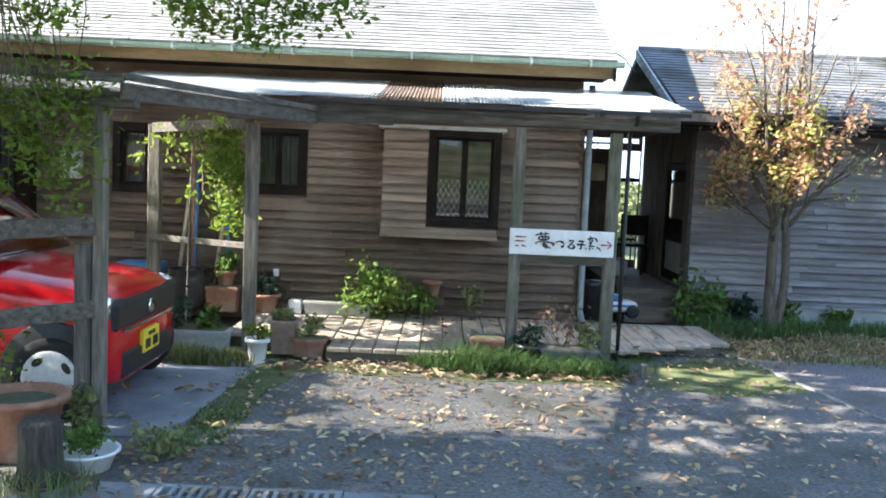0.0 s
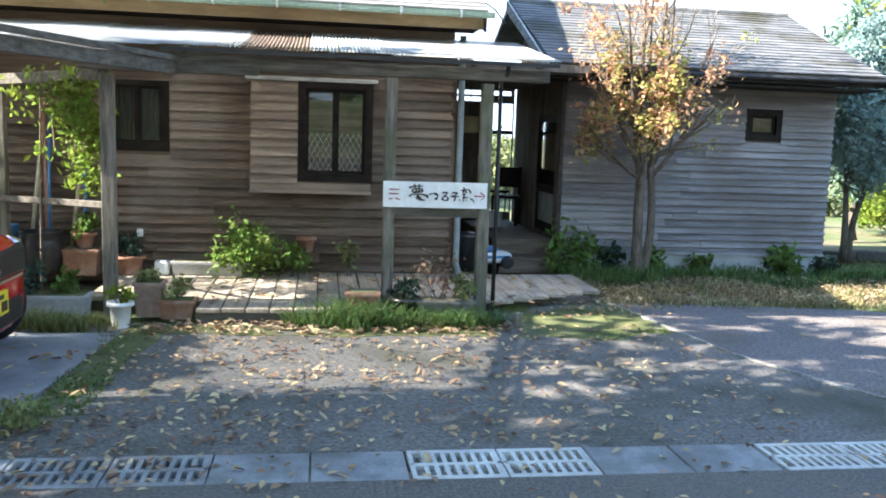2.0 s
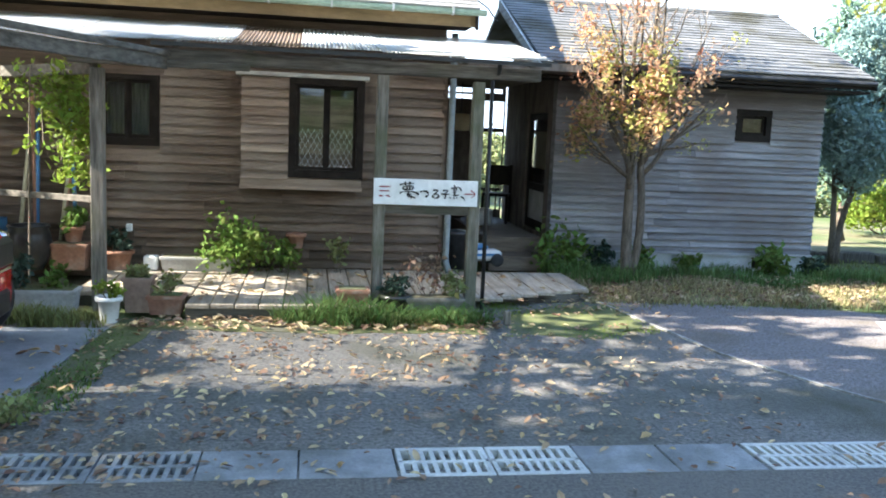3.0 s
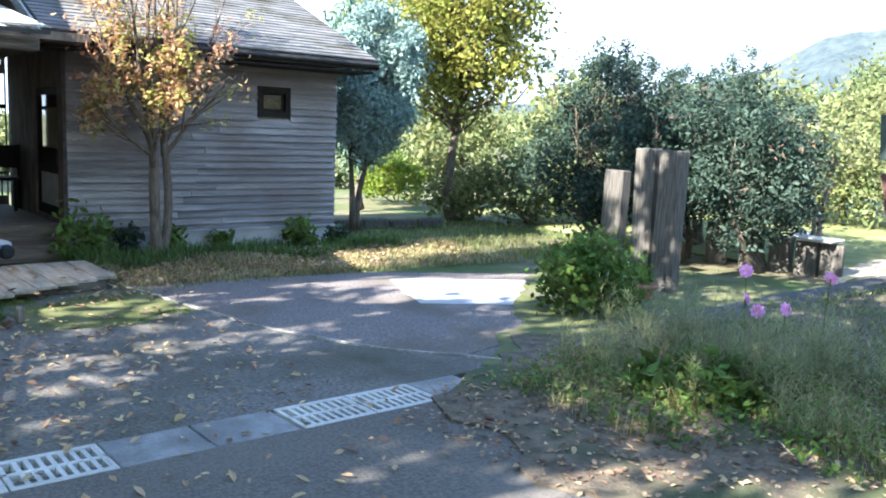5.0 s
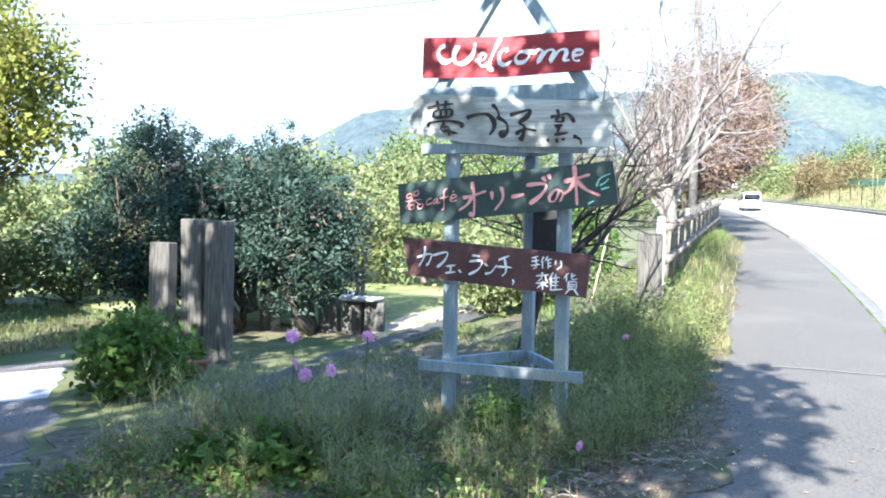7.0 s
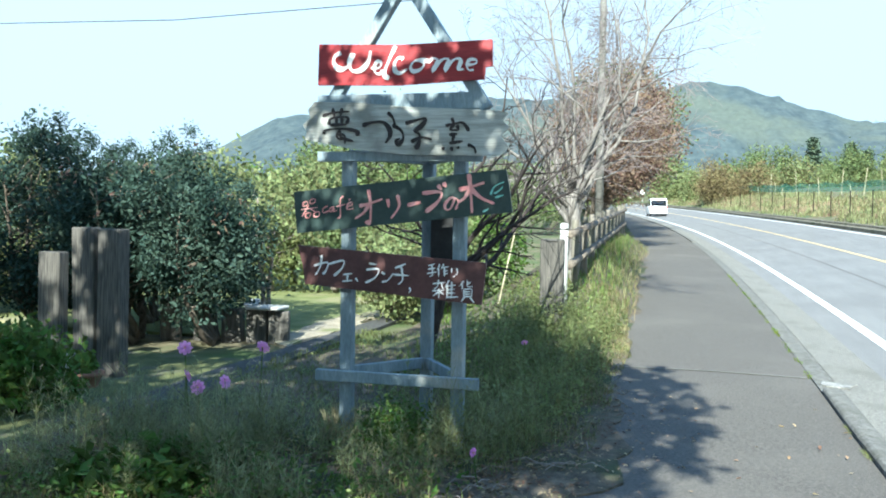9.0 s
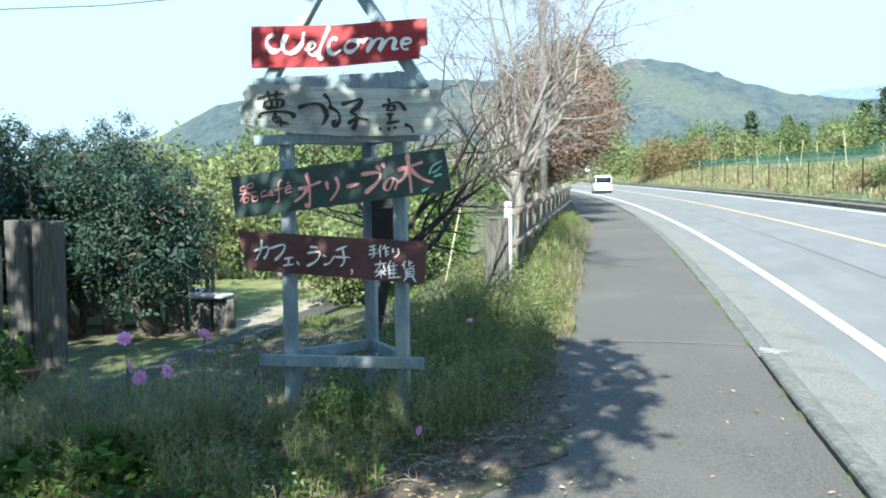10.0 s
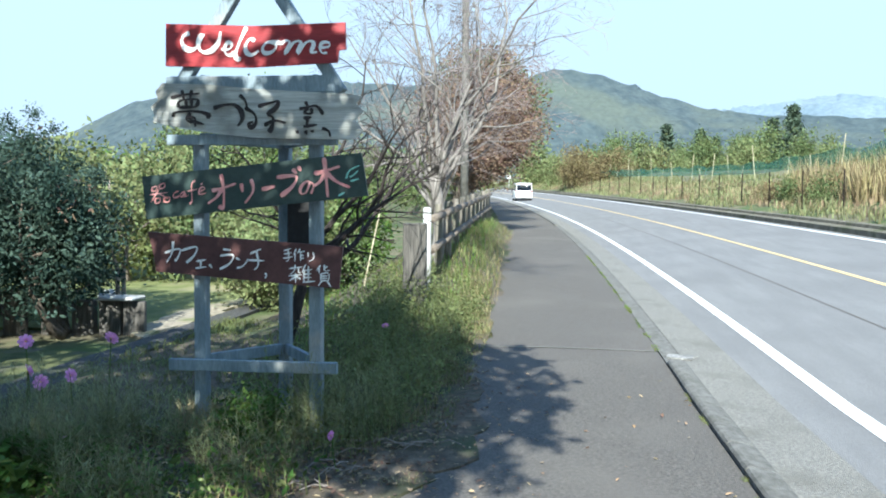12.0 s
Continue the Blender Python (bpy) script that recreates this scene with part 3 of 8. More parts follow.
def blades(name, n, region, height, width, material, label, seed, category="grass", z=0.0, lean=0.5, zf=None):
    """Grass blades scattered where region(x, y) is true inside its box."""
    rng = np.random.default_rng(seed)
    x0, x1, y0, y1, test = region
    pts = []
    while len(pts) < n:
        c = rng.random((n * 2, 2)) * [x1 - x0, y1 - y0] + [x0, y0]
        pts += [q for q in c.tolist() if test is None or test(*q)]
    p = np.array(pts[:n])
    zz = np.array([zf(*q) for q in p]) if zf else np.full(n, z)
    a = rng.random(n) * 2 * math.pi
    h = height * (0.45 + 0.75 * rng.random(n)) * np.array([0.85 + 0.75 * noise.noise(Vector((q[0] * 1.1, q[1] * 1.1, 7))) for q in p]).clip(0.35, 1.6)
    dx, dy = np.cos(a), np.sin(a)
    w = width * (0.6 + 0.8 * rng.random(n))
    bend = lean * h * (0.3 + rng.random(n))
    base = np.stack([p[:, 0], p[:, 1], zz - 0.01], 1)
    side = np.stack([-dy * w / 2, dx * w / 2, np.zeros(n)], 1)
    mid = base + np.stack([dx * bend * 0.3, dy * bend * 0.3, h * 0.6], 1)
    tip = base + np.stack([dx * bend, dy * bend, h * 0.95], 1)
    v = np.stack([base - side, base + side, mid + side * 0.8, mid - side * 0.8, tip], 1).reshape(-1, 3)
    i = np.arange(n)[:, None] * 5
    f = np.concatenate([i + [[0, 1, 2]], i + [[0, 2, 3]], i + [[3, 2, 4]]], 1).reshape(-1, 3)
    return from_arrays(name, v, f, material, label, category, "stuff")


def rise(x):
    d = max(0.0, min(x, 150.0) - 7.95)
    return 0.0237 * d + 0.00005 * d * d


def off(x):
    return 0.00095 * max(0.0, x) ** 2 if x < 150 else 21.4 + (x - 150) * 0.285


def bank(y):
    """Height of the land beyond the road, y metres across from the path's frame."""
    return 0.0 if y > -9.7 else 0.5 + min(2.4, (-9.7 - y) * 0.22)


# ---- ground, road and paving ----
FAR_X = [-2500, -600, -200, -80, -40, -20, -10, 0, 6, 12, 18, 25, 30, 36, 44, 52, 60, 70, 80, 90, 100, 115, 130, 150, 200, 400, 900, 2500]
FAR_X = sorted(set(FAR_X) | set(range(5, 60)) | {7.5, 8.5, 9.5, 10.5})
NEAR_X = [x for x in FAR_X if -60 <= x <= 160]


def ground_line(yl):
    def f(x):
        z = rise(x) - 0.04 if yl < 2 else -0.04
        if yl < -2.3:
            z += 0.0705 * (min(-yl, 9.7) - 2.3) - 0.03
        if yl < -9.7:
            z += bank(yl) - 0.2
        return (yl + off(x), z)
    return f


gl = [-2500, -400, -120, -60, -40, -28, -20, -17, -14, -12.5, -11, -10, -9.71, -9.3, -2.3, -1.4, 0.6, 3, 8, 14, 30, 60, 120, 400, 2500]
single("ground", strip(bmesh.new(), FAR_X, [ground_line(y) for y in gl]), M_SOIL, "dry grassy soil that reaches the hills", "ground", kind="structure")


def lane(y, dz=0.0):
    return lambda x: (y + off(x), rise(x) + 0.0705 * max(0.0, -y - 2.3) + dz)


single("road", strip(bmesh.new(), NEAR_X, [lane(-2.2, -0.004), lane(-2.4), lane(-5.8), lane(-9.2)]), M_ROAD, "pale worn two lane asphalt road", "road", kind="structure")
for name, y, w, m, lab in (("edge_line", -2.68, 0.15, M_WHITE, "solid white edge line painted on the road"), ("centre_line", -5.8, 0.12, M_YELLOW, "solid yellow centre line painted on the road"), ("edge_line", -8.85, 0.15, M_WHITE, "solid white edge line painted on the road")):
    single(name, strip(bmesh.new(), NEAR_X, [lane(y + w / 2, 0.005), lane(y - w / 2, 0.005)]), m, lab, "road marking", kind="structure")


single("dark_lane_line", strip(bmesh.new(), NEAR_X, [lane(-4.28, 0.004), lane(-4.31, 0.004)]), M_WALK, "thin dark line along the asphalt lane", "road seam", kind="structure")


def walk_edge(x):
    if x < 3.4:
        return 3.94
    if x < 5.6:
        return max(0.55, 3.94 - (x - 3.4) * 1.95)
    return 0.55 if x < 12 else 0.6 + min(0.5, (x - 12) * 0.05)


WX = sorted(set(NEAR_X) | {2, 3.4, 3.8, 4.2, 4.6, 5.4, 5.6, 5.9, 10.3})
bm = strip(bmesh.new(), [x for x in WX if x < 10.32], [lambda x: (-1.448 + off(x), rise(x)), lambda x: ((walk_edge(x) - 1.43) / 2 + off(x), rise(x) + 0.012), lambda x: (walk_edge(x) + (0.5 if 4 < x < 9 else 0.12) + off(x), rise(x) + 0.002)])
single("pavement", bm, M_WALK, "old grey asphalt footpath strewn with grit", "pavement", kind="structure")
bm = strip(bmesh.new(), [10.33] + [x for x in WX if x > 10.32], [lambda x: (-1.458 + off(x), rise(x)), lambda x: ((walk_edge(x) - 1.43) / 2 + off(x), rise(x) + 0.012), lambda x: (walk_edge(x) + 0.1 * math.sin(x * 5) + off(x), rise(x))])
single("pavement", bm, M_WALK, "old grey asphalt footpath beyond a joint", "pavement", kind="structure")

# kerb stones between the path and the road
kerb = thing("kerb", "weathered concrete kerb stones along the road", "kerb", kind="structure")
kp = bmesh.new()
prism(kp, [(-1.46, -0.1), (-1.46, 0.03), (-1.475, 0.05), (-1.5, 0.058), (-1.62, 0.036), (-1.66, 0.02), (-1.66, -0.1)], 0.004, 0.596)
high = mesh_ob("kerb_stone", kp, M_KERB).data
bpy.data.objects.remove(bpy.data.objects["kerb_stone"])
kp = bmesh.new()
prism(kp, [(-1.46, -0.1), (-1.46, 0.006), (-1.6, 0.014), (-1.66, 0.008), (-1.66, -0.1)], 0.004, 0.596)
low = mesh_ob("kerb_stone", kp, M_KERB).data
bpy.data.objects.remove(bpy.data.objects["kerb_stone"])
for i in range(-16, 220):
    x = i * 0.6
    k = new("kerb_stone", high if 2.0 < x < 9.1 or x > 40 else low)
    slope = math.atan2(off(x + 0.6) - off(x), 0.6)
    k.matrix_basis = Matrix.Translation((x, off(x), rise(x))) @ Matrix.Rotation(slope, 4, "Z") @ Matrix.Rotation(-math.atan2(rise(x + 0.6) - rise(x), 0.6), 4, "Y") @ Matrix(((0, 1, 0, 0), (1, 0, 0, 0), (0, 0, 1, 0), (0, 0, 0, 1)))
    k.parent = kerb

single("gutter_apron", strip(bmesh.new(), NEAR_X, [lambda x: (-1.655 + off(x), rise(x) + 0.014), lambda x: (-2.2 + off(x), rise(x) - 0.002), lambda x: (-2.2 + off(x), rise(x) - 0.06)]), M_APRON, "pebbly concrete gutter apron beside the road", "gutter", kind="structure")
# low retaining kerb on the far side of the road
single("kerb_wall", strip(bmesh.new(), NEAR_X, [lane(-9.2, -0.05), lane(-9.2, 0.16), lane(-9.32, 0.17), lane(-9.5, 0.18), lane(-9.52, 0.27), lane(-9.75, 0.28), lane(-9.75, 0.05)]), M_MOSSWALL, "low mossy concrete wall at the roadside", "low wall", kind="structure")

# parking lot
def flat(points, z, bm=None, skirt=0.05):
    bm = bm or bmesh.new()
    top = [bm.verts.new((x, y, z)) for x, y in points]
    low_ = [bm.verts.new((x, y, z - skirt)) for x, y in points]
    bm.faces.new(top)
    for i in range(len(points)):
        j = (i + 1) % len(points)
        bm.faces.new((top[i], low_[i], low_[j], top[j]))
    bmesh.ops.recalc_face_normals(bm, faces=bm.faces[:])
    return bm


def ragged(points, amount, step=0.18):
    """The outline with its edges broken up."""
    out = []
    for (x0, y0), (x1, y1) in zip(points, points[1:] + points[:1]):
        n = max(1, int(math.hypot(x1 - x0, y1 - y0) / step))
        for i in range(n):
            x, y = x0 + (x1 - x0) * i / n, y0 + (y1 - y0) * i / n
            out.append((x + amount * noise.noise(Vector((x * 3.1, y * 3.1, 1))) * 1.6, y + amount * noise.noise(Vector((x * 3.1, y * 3.1, 9))) * 1.6))
    return out


single("soil_bed", flat(ragged([(3.5, 3.98), (3.35, 3.2), (3.1, 2.65), (3.35, 2.1), (4.2, 1.5), (5.0, 0.85), (5.5, 0.5), (6.2, 0.28), (7, 0.32), (8, 0.45), (9, 0.6), (11, 0.75), (11, 4.2), (7.5, 4.4), (5.8, 4.4), (5.2, 5.0), (4.3, 4.4)], 0.12), 0.022), M_EARTH, "bare earth under the weeds", "soil", kind="structure")
single("parking_lot", flat([(-8, 4.36), (4.25, 4.36), (5.0, 4.95), (6.0, 5.7), (7.3, 6.5), (7.6, 7.1), (5.8, 8.1), (4.4, 8.35), (3.1, 8.6), (2.4, 9.3), (1.6, 9.3), (1.5, 7.42), (-8, 7.42)], 0.0), M_LOT, "worn gravelly asphalt yard strewn with leaves", "parking lot", kind="structure")
single("concrete_slab", flat([(-7, 5.1), (-1.6, 5.1), (-1.44, 7.05), (-7, 7.05)], 0.012), M_SLAB, "smooth blue grey concrete parking slab", "slab", kind="structure")
# Pale patch: the pool of sunlight on the yard is put into its colour.
single("sun_patch", flat(ragged([(5.2, 6.35), (6.15, 5.82), (7.2, 6.75), (5.7, 7.62)], 0.05), 0.008), M_CONC, "pale patch of yard, sunlight put into its colour", "slab", kind="structure")
single("turf_edge", flat(ragged([(4.2, 4.42), (4.62, 4.72), (5.35, 5.2), (5.85, 5.75), (6.4, 6.2), (7.0, 6.75), (7.6, 7.2), (9.5, 7.4), (9.5, 4.3), (7, 4.1), (5.5, 4.0), (4.6, 3.9)], 0.09), 0.012), M_MOSS, "grassy ground at the gateway", "turf", kind="structure")
single("moss_patch", flat(ragged([(1.85, 6.95), (2.6, 6.85), (3.2, 7.3), (3.25, 8.2), (2.4, 8.0), (1.9, 7.6)], 0.1), 0.006), M_MOSS, "patch of green moss on the yard", "moss", kind="structure")
single("moss_strip", flat(ragged([(-1.58, 5.1), (-1.36, 5.05), (-1.2, 6.2), (-1.1, 7.0), (1.6, 6.95), (1.75, 7.3), (-1.4, 7.38), (-1.43, 6.8)], 0.06), 0.005), M_MOSS, "mossy edge beside the concrete slab", "moss", kind="structure")
bm = bmesh.new()
EDGE = [(3.06, 8.75), (3.12, 8.4), (3.45, 6.32), (3.82, 5.37), (3.97, 5.1), (4.32, 4.7), (4.5, 4.45)]
top_ = [[bm.verts.new((x + d, y, z)) for x, y in EDGE] for d, z in ((-0.018, -0.02), (-0.014, 0.015), (0.014, 0.015), (0.018, -0.02))]
for a, b in zip(top_, top_[1:]):
    for i in range(len(EDGE) - 1):
        bm.faces.new((a[i], a[i + 1], b[i + 1], b[i]))
bmesh.ops.recalc_face_normals(bm, faces=bm.faces[:])
single("gravel_yard", flat(ragged([(3.13, 8.4), (3.46, 6.32), (3.83, 5.37), (3.98, 5.1), (4.33, 4.7), (5.2, 4.9), (6.1, 5.7), (7.3, 6.55), (7.4, 7.2), (5.8, 8.05), (4.4, 8.3)], 0.015), 0.005), M_GRAVEL, "brown grey gravel beyond the edging", "gravel", kind="structure")
single("edging", bm, M_EDGE, "thin pale concrete edging sunk in the yard", "edging", kind="structure")

# roadside drain with cover slabs and slotted gratings
drain = thing("drain", "concrete roadside drain with cover slabs and gratings", "drain", kind="structure")
def cover(x0, x1):
    part("cover_slab", cube(x0 + 0.004, x1 - 0.004, 3.975, 4.352, -0.08, 0.006, bevel=0.006), M_COVER, drain)


def grating(x0, m):
    # Black block under the slots stands in for the shade inside the drain.
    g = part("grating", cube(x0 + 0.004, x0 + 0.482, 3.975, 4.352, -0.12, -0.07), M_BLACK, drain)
    for a, b, c, d in ((0.004, 0.482, 3.975, 4.012), (0.004, 0.482, 4.315, 4.352), (0.004, 0.482, 4.148, 4.178), (0.004, 0.03, 4.013, 4.314), (0.456, 0.482, 4.013, 4.314)):
        part("rim", cube(x0 + a, x0 + b, c, d, -0.069, 0.008, bevel=0.004), m, g)
    for k in range(8):
        u = x0 + 0.03 + 0.053 * (k + 0.82)
        for c, d in ((4.013, 4.147), (4.179, 4.314)):
            part("bar", cube(u, u + 0.024, c, d, -0.05, 0.005), m, g)


x = -4.2
for g0 in (-1.36, 0.6, 2.57):
    while x < g0 - 0.05:
        w = min(0.49, g0 - x)
        cover(x, x + w)
        x += w
    for k in range(2):
        # Left pair takes darker concrete for its shade, the others paler for sun.
        grating(g0 + 0.486 * k, M_COVER if g0 < 0 else M_CONC)
    x = g0 + 0.972
cover(x, x + 0.4)
# Black here is the shade at the bottom of the drain.
single("drain_bed", cube(-5, 4, 3.95, 4.37, -0.3, -0.125), M_BLACK, "black fill for the shade inside the roadside drain", "drain", kind="structure")


# ---- main house ----
def clapboards(wall, x0, x1, y, z0, z1, pitch, holes, m, seed, name="board"):
    """Lapped boards on a wall that faces -y, cut round the holes (x0, x1, z0, z1)."""
    rng = random.Random(seed)
    meshes = {}
    z = z0
    while z < z1 - 0.02:
        h = min(pitch, z1 - z)
        spans = [(x0, x1)]
        for a, b, c, d in holes:
            if z + h * 0.5 > c and z + h * 0.5 < d:
                spans = [s for p, q in spans for s in ((p, min(q, a)), (max(p, b), q)) if s[1] - s[0] > 0.02]
        for p, q in spans:
            cuts = [p]
            while q - cuts[-1] > 2.6:
                cuts.append(cuts[-1] + rng.uniform(1.2, 2.4))
            cuts.append(q)
            for a, b in zip(cuts, cuts[1:]):
                bm = bmesh.new()
                tip = rng.uniform(0.046, 0.06)
                sag = rng.uniform(-0.004, 0.004)
                pts = [(0.0, 0.004), (-tip, -0.018 + sag), (-0.008, h + 0.006), (0.0, h + 0.006)]
                va = [bm.verts.new((a + 0.0015, y + u, z + w)) for u, w in pts]
                vb = [bm.verts.new((b - 0.0015, y + u, z + w - sag)) for u, w in pts]
                bm.faces.new(list(reversed(va)))
                bm.faces.new(vb)
                for i in range(4):
                    bm.faces.new((va[i], va[(i + 1) % 4], vb[(i + 1) % 4], vb[i]))
                bmesh.ops.recalc_face_normals(bm, faces=bm.faces[:])
                part(name, bm, m, wall)
        z += h


def wall_core(x0, x1, y0, y1, z0, z1, holes):
    """One wall with openings right through it."""
    bm = bmesh.new()
    xs = sorted({x0, x1, *[min(max(h[k], x0), x1) for h in holes for k in (0, 1)]})
    zs = sorted({z0, z1, *[min(max(h[k], z0), z1) for h in holes for k in (2, 3)]})
    v = {(i, j, k): bm.verts.new((x, y, z)) for i, x in enumerate(xs) for j, z in enumerate(zs) for k, y in enumerate((y0, y1))}

    def solid(i, j):
        if not (0 <= i < len(xs) - 1 and 0 <= j < len(zs) - 1):
            return False
        x, z = (xs[i] + xs[i + 1]) / 2, (zs[j] + zs[j + 1]) / 2
        return not any(a < x < b and c < z < d for a, b, c, d in holes)

    for i in range(len(xs) - 1):
        for j in range(len(zs) - 1):
            if solid(i, j):
                for k in (0, 1):
                    bm.faces.new((v[i, j, k], v[i + 1, j, k], v[i + 1, j + 1, k], v[i, j + 1, k]))
                for di, dj, p, q in ((-1, 0, (i, j), (i, j + 1)), (1, 0, (i + 1, j), (i + 1, j + 1)), (0, -1, (i, j), (i + 1, j)), (0, 1, (i, j + 1), (i + 1, j + 1))):
                    if not solid(i + di, j + dj):
                        bm.faces.new((v[(*p, 0)], v[(*q, 0)], v[(*q, 1)], v[(*p, 1)]))
    bmesh.ops.delete(bm, geom=[q for q in bm.verts if not q.link_faces], context="VERTS")
    bmesh.ops.recalc_face_normals(bm, faces=bm.faces[:])
    return bm


def window(parent, x0, x1, y, z0, z1, leaves=2, lattice=False, curtain=True, frame_w=0.028, name="window"):
    w = part(name, wall_core(x0 - 0.048, x1 + 0.048, y - 0.062, y + 0.06, z0 - 0.055, z1 + 0.055, [(x0 + frame_w, x1 - frame_w, z0 + frame_w, z1 - frame_w)]), M_DARKWOOD, parent, "dark brown window frame")
    inner = x1 - x0 - 2 * frame_w
    for k in range(leaves):
        a = x0 + frame_w + inner * k / leaves
        b = a + inner / leaves
        off_y = 0.018 * (k % 2)
        part("sash", wall_core(a, b, y + off_y - 0.012, y + off_y + 0.012, z0 + frame_w, z1 - frame_w, [(a + 0.035, b - 0.035, z0 + frame_w + 0.035, z1 - frame_w - 0.035)]), M_DARKWOOD, w)
        p = part("pane", cube(a + 0.034, b - 0.034, y + off_y - 0.002, y + off_y + 0.002, z0 + frame_w + 0.034, z1 - frame_w - 0.034), M_GLASS, w)
        p.visible_shadow = False
        if lattice:
            bm = bmesh.new()
            wd, ht = b - a - 0.07, (z1 - z0) * 0.42
            zb = z0 + frame_w + 0.035
            n = 4
            for i in range(-6, 10):
                for s in (1, -1):
                    x_a = a + 0.035 + wd * i / n
                    x_b = x_a + s * wd * 0.9
                    zz0, zz1 = zb, zb + ht
                    t0, t1 = 0.0, 1.0
                    lo, hi = a + 0.035, b - 0.035
                    dx = x_b - x_a
                    ta, tb = sorted(((lo - x_a) / dx, (hi - x_a) / dx))
                    t0, t1 = max(t0, ta), min(t1, tb)
                    if t1 - t0 > 0.03:
                        tube(bm, [(x_a + dx * t0, y + off_y - 0.006, zz0 + ht * t0), (x_a + dx * t1, y + off_y - 0.006, zz0 + ht * t1)], 0.0024, 4)
            part("lattice", bm, M_GPLASTIC, w, "whitish diamond lattice")
    if curtain:
        bm = bmesh.new()
        n = 40
        va = [bm.verts.new((x0 + (x1 - x0) * i / n, y + 0.12 + 0.015 * math.sin(i * 1.9), z1)) for i in range(n + 1)]
        vb = [bm.verts.new((x0 + (x1 - x0) * i / n, y + 0.12 + 0.02 * math.sin(i * 1.9 + 0.4), z0)) for i in range(n + 1)]
        for i in range(n):
            bm.faces.new((va[i], va[i + 1], vb[i + 1], vb[i]))
        part("curtain", bm, M_CURTAIN, w, "drawn grey curtain", True)
    return w


def roof_courses(roof, x0, x1, ye, ze, yr, zr, pitch, m, seed):
    """Overlapping shingle courses up a slope from the eave to the ridge; each a row of slates."""
    rng = random.Random(seed)
    length = math.hypot(yr - ye, zr - ze)
    n = int(length / pitch)
    for i in range(n):
        t0, t1 = i / n, (i + 1.25) / n
        bm = bmesh.new()
        x = x0
        while x < x1 - 0.01:
            w = min(rng.uniform(0.28, 0.34) if i % 2 or x > x0 else 0.15, x1 - x)
            up = rng.uniform(0.0, 0.004)
            e = rng.uniform(-0.006, 0.006)
            y_a, z_a = ye + (yr - ye) * t0 + e, ze + (zr - ze) * t0
            y_b, z_b = ye + (yr - ye) * t1, ze + (zr - ze) * t1
            vs = [bm.verts.new(p) for p in ((x + 0.002, y_a, z_a + 0.008 + up), (x + w - 0.002, y_a, z_a + 0.008 + up), (x + w - 0.002, y_a, z_a + 0.022 + up), (x + 0.002, y_a, z_a + 0.022 + up), (x + 0.002, y_b, z_b + 0.008), (x + w - 0.002, y_b, z_b + 0.008))]
            bm.faces.new((vs[0], vs[1], vs[2], vs[3]))
            bm.faces.new((vs[3], vs[2], vs[5], vs[4]))
            bm.faces.new((vs[0], vs[3], vs[4]))
            bm.faces.new((vs[1], vs[5], vs[2]))
            x += w
        part("shingle_course", bm, m, roof)


house = thing("main_house", "brown clapboard cottage with a grey shingle roof", "house")
WY = 9.5
W_BAY = (-0.58, 0.66, 1.05, 2.18)
W2 = (-2.05, -1.5, 1.46, 2.12)
W3 = (-3.55, -3.2, 1.42, 2.08)
hs = [W2, W3, (W_BAY[0] + 0.03, W_BAY[1] - 0.03, W_BAY[2] + 0.03, W_BAY[3] - 0.03)]
front = part("front_wall", wall_core(-5.6, 1.58, WY, WY + 0.14, 0.0, 2.95, hs), M_BOARD, house)
clapboards(front, -5.6, 1.58, WY, 0.16, 2.66, 0.1, [(a - 0.06, b + 0.06, c - 0.06, d + 0.06) for a, b, c, d in (W2, W3)] + [W_BAY], M_BOARD, 3)
part("corner_board", cube(1.56, 1.62, WY - 0.035, WY + 0.16, 0.1, 2.66, bevel=0.006), M_BOARD, house)
part("side_wall", cube(1.44, 1.58, WY + 0.142, 16, 0, 3.0), M_BOARD, house)
part("side_wall", cube(-5.74, -5.6, WY + 0.142, 16, 0, 3.0), M_BOARD, house)
part("back_wall", cube(-5.6, 1.58, 16.002, 16.14, 0, 3.0), M_BOARD, house)
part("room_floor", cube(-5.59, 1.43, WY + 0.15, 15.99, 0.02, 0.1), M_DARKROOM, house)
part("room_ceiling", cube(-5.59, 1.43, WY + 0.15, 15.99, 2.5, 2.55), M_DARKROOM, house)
window(house, *W2[:2], WY + 0.03, *W2[2:], leaves=2)
window(house, *W3[:2], WY + 0.03, *W3[2:], leaves=1)
# bay window box
BY = 9.2
wb = (-0.05, 0.635, 1.2, 2.14)
bay = part("bay", wall_core(-0.58, 0.66, BY, BY + 0.06, 1.05, 2.18, [wb]), M_BAY, house, "paler clapboard bay")
clapboards(bay, -0.585, 0.665, BY, 1.14, 2.17, 0.094, [(wb[0] - 0.05, wb[1] + 0.05, wb[2] - 0.06, wb[3] + 0.06)], M_BAY, 8)
for a, b in ((-0.58, -0.52), (0.6, 0.66)):
    part("bay_cheek", cube(a, b, BY + 0.061, WY - 0.001, 1.05, 2.18), M_BAY, house)
part("bay_floor", cube(-0.6, 0.68, BY - 0.03, WY - 0.03, 1.015, 1.048), M_BAY, house)
part("bay_trim", cube(-0.59, 0.67, BY - 0.03, BY - 0.002, 1.05, 1.13), M_BAY, house)
part("bay_hood", cube(-0.64, 0.73, BY - 0.06, WY - 0.03, 2.182, 2.225, bevel=0.006), M_CREAM, house, "pale hood board over the bay")
window(house, *wb[:2], BY + 0.02, *wb[2:], leaves=2, lattice=True, curtain=False)
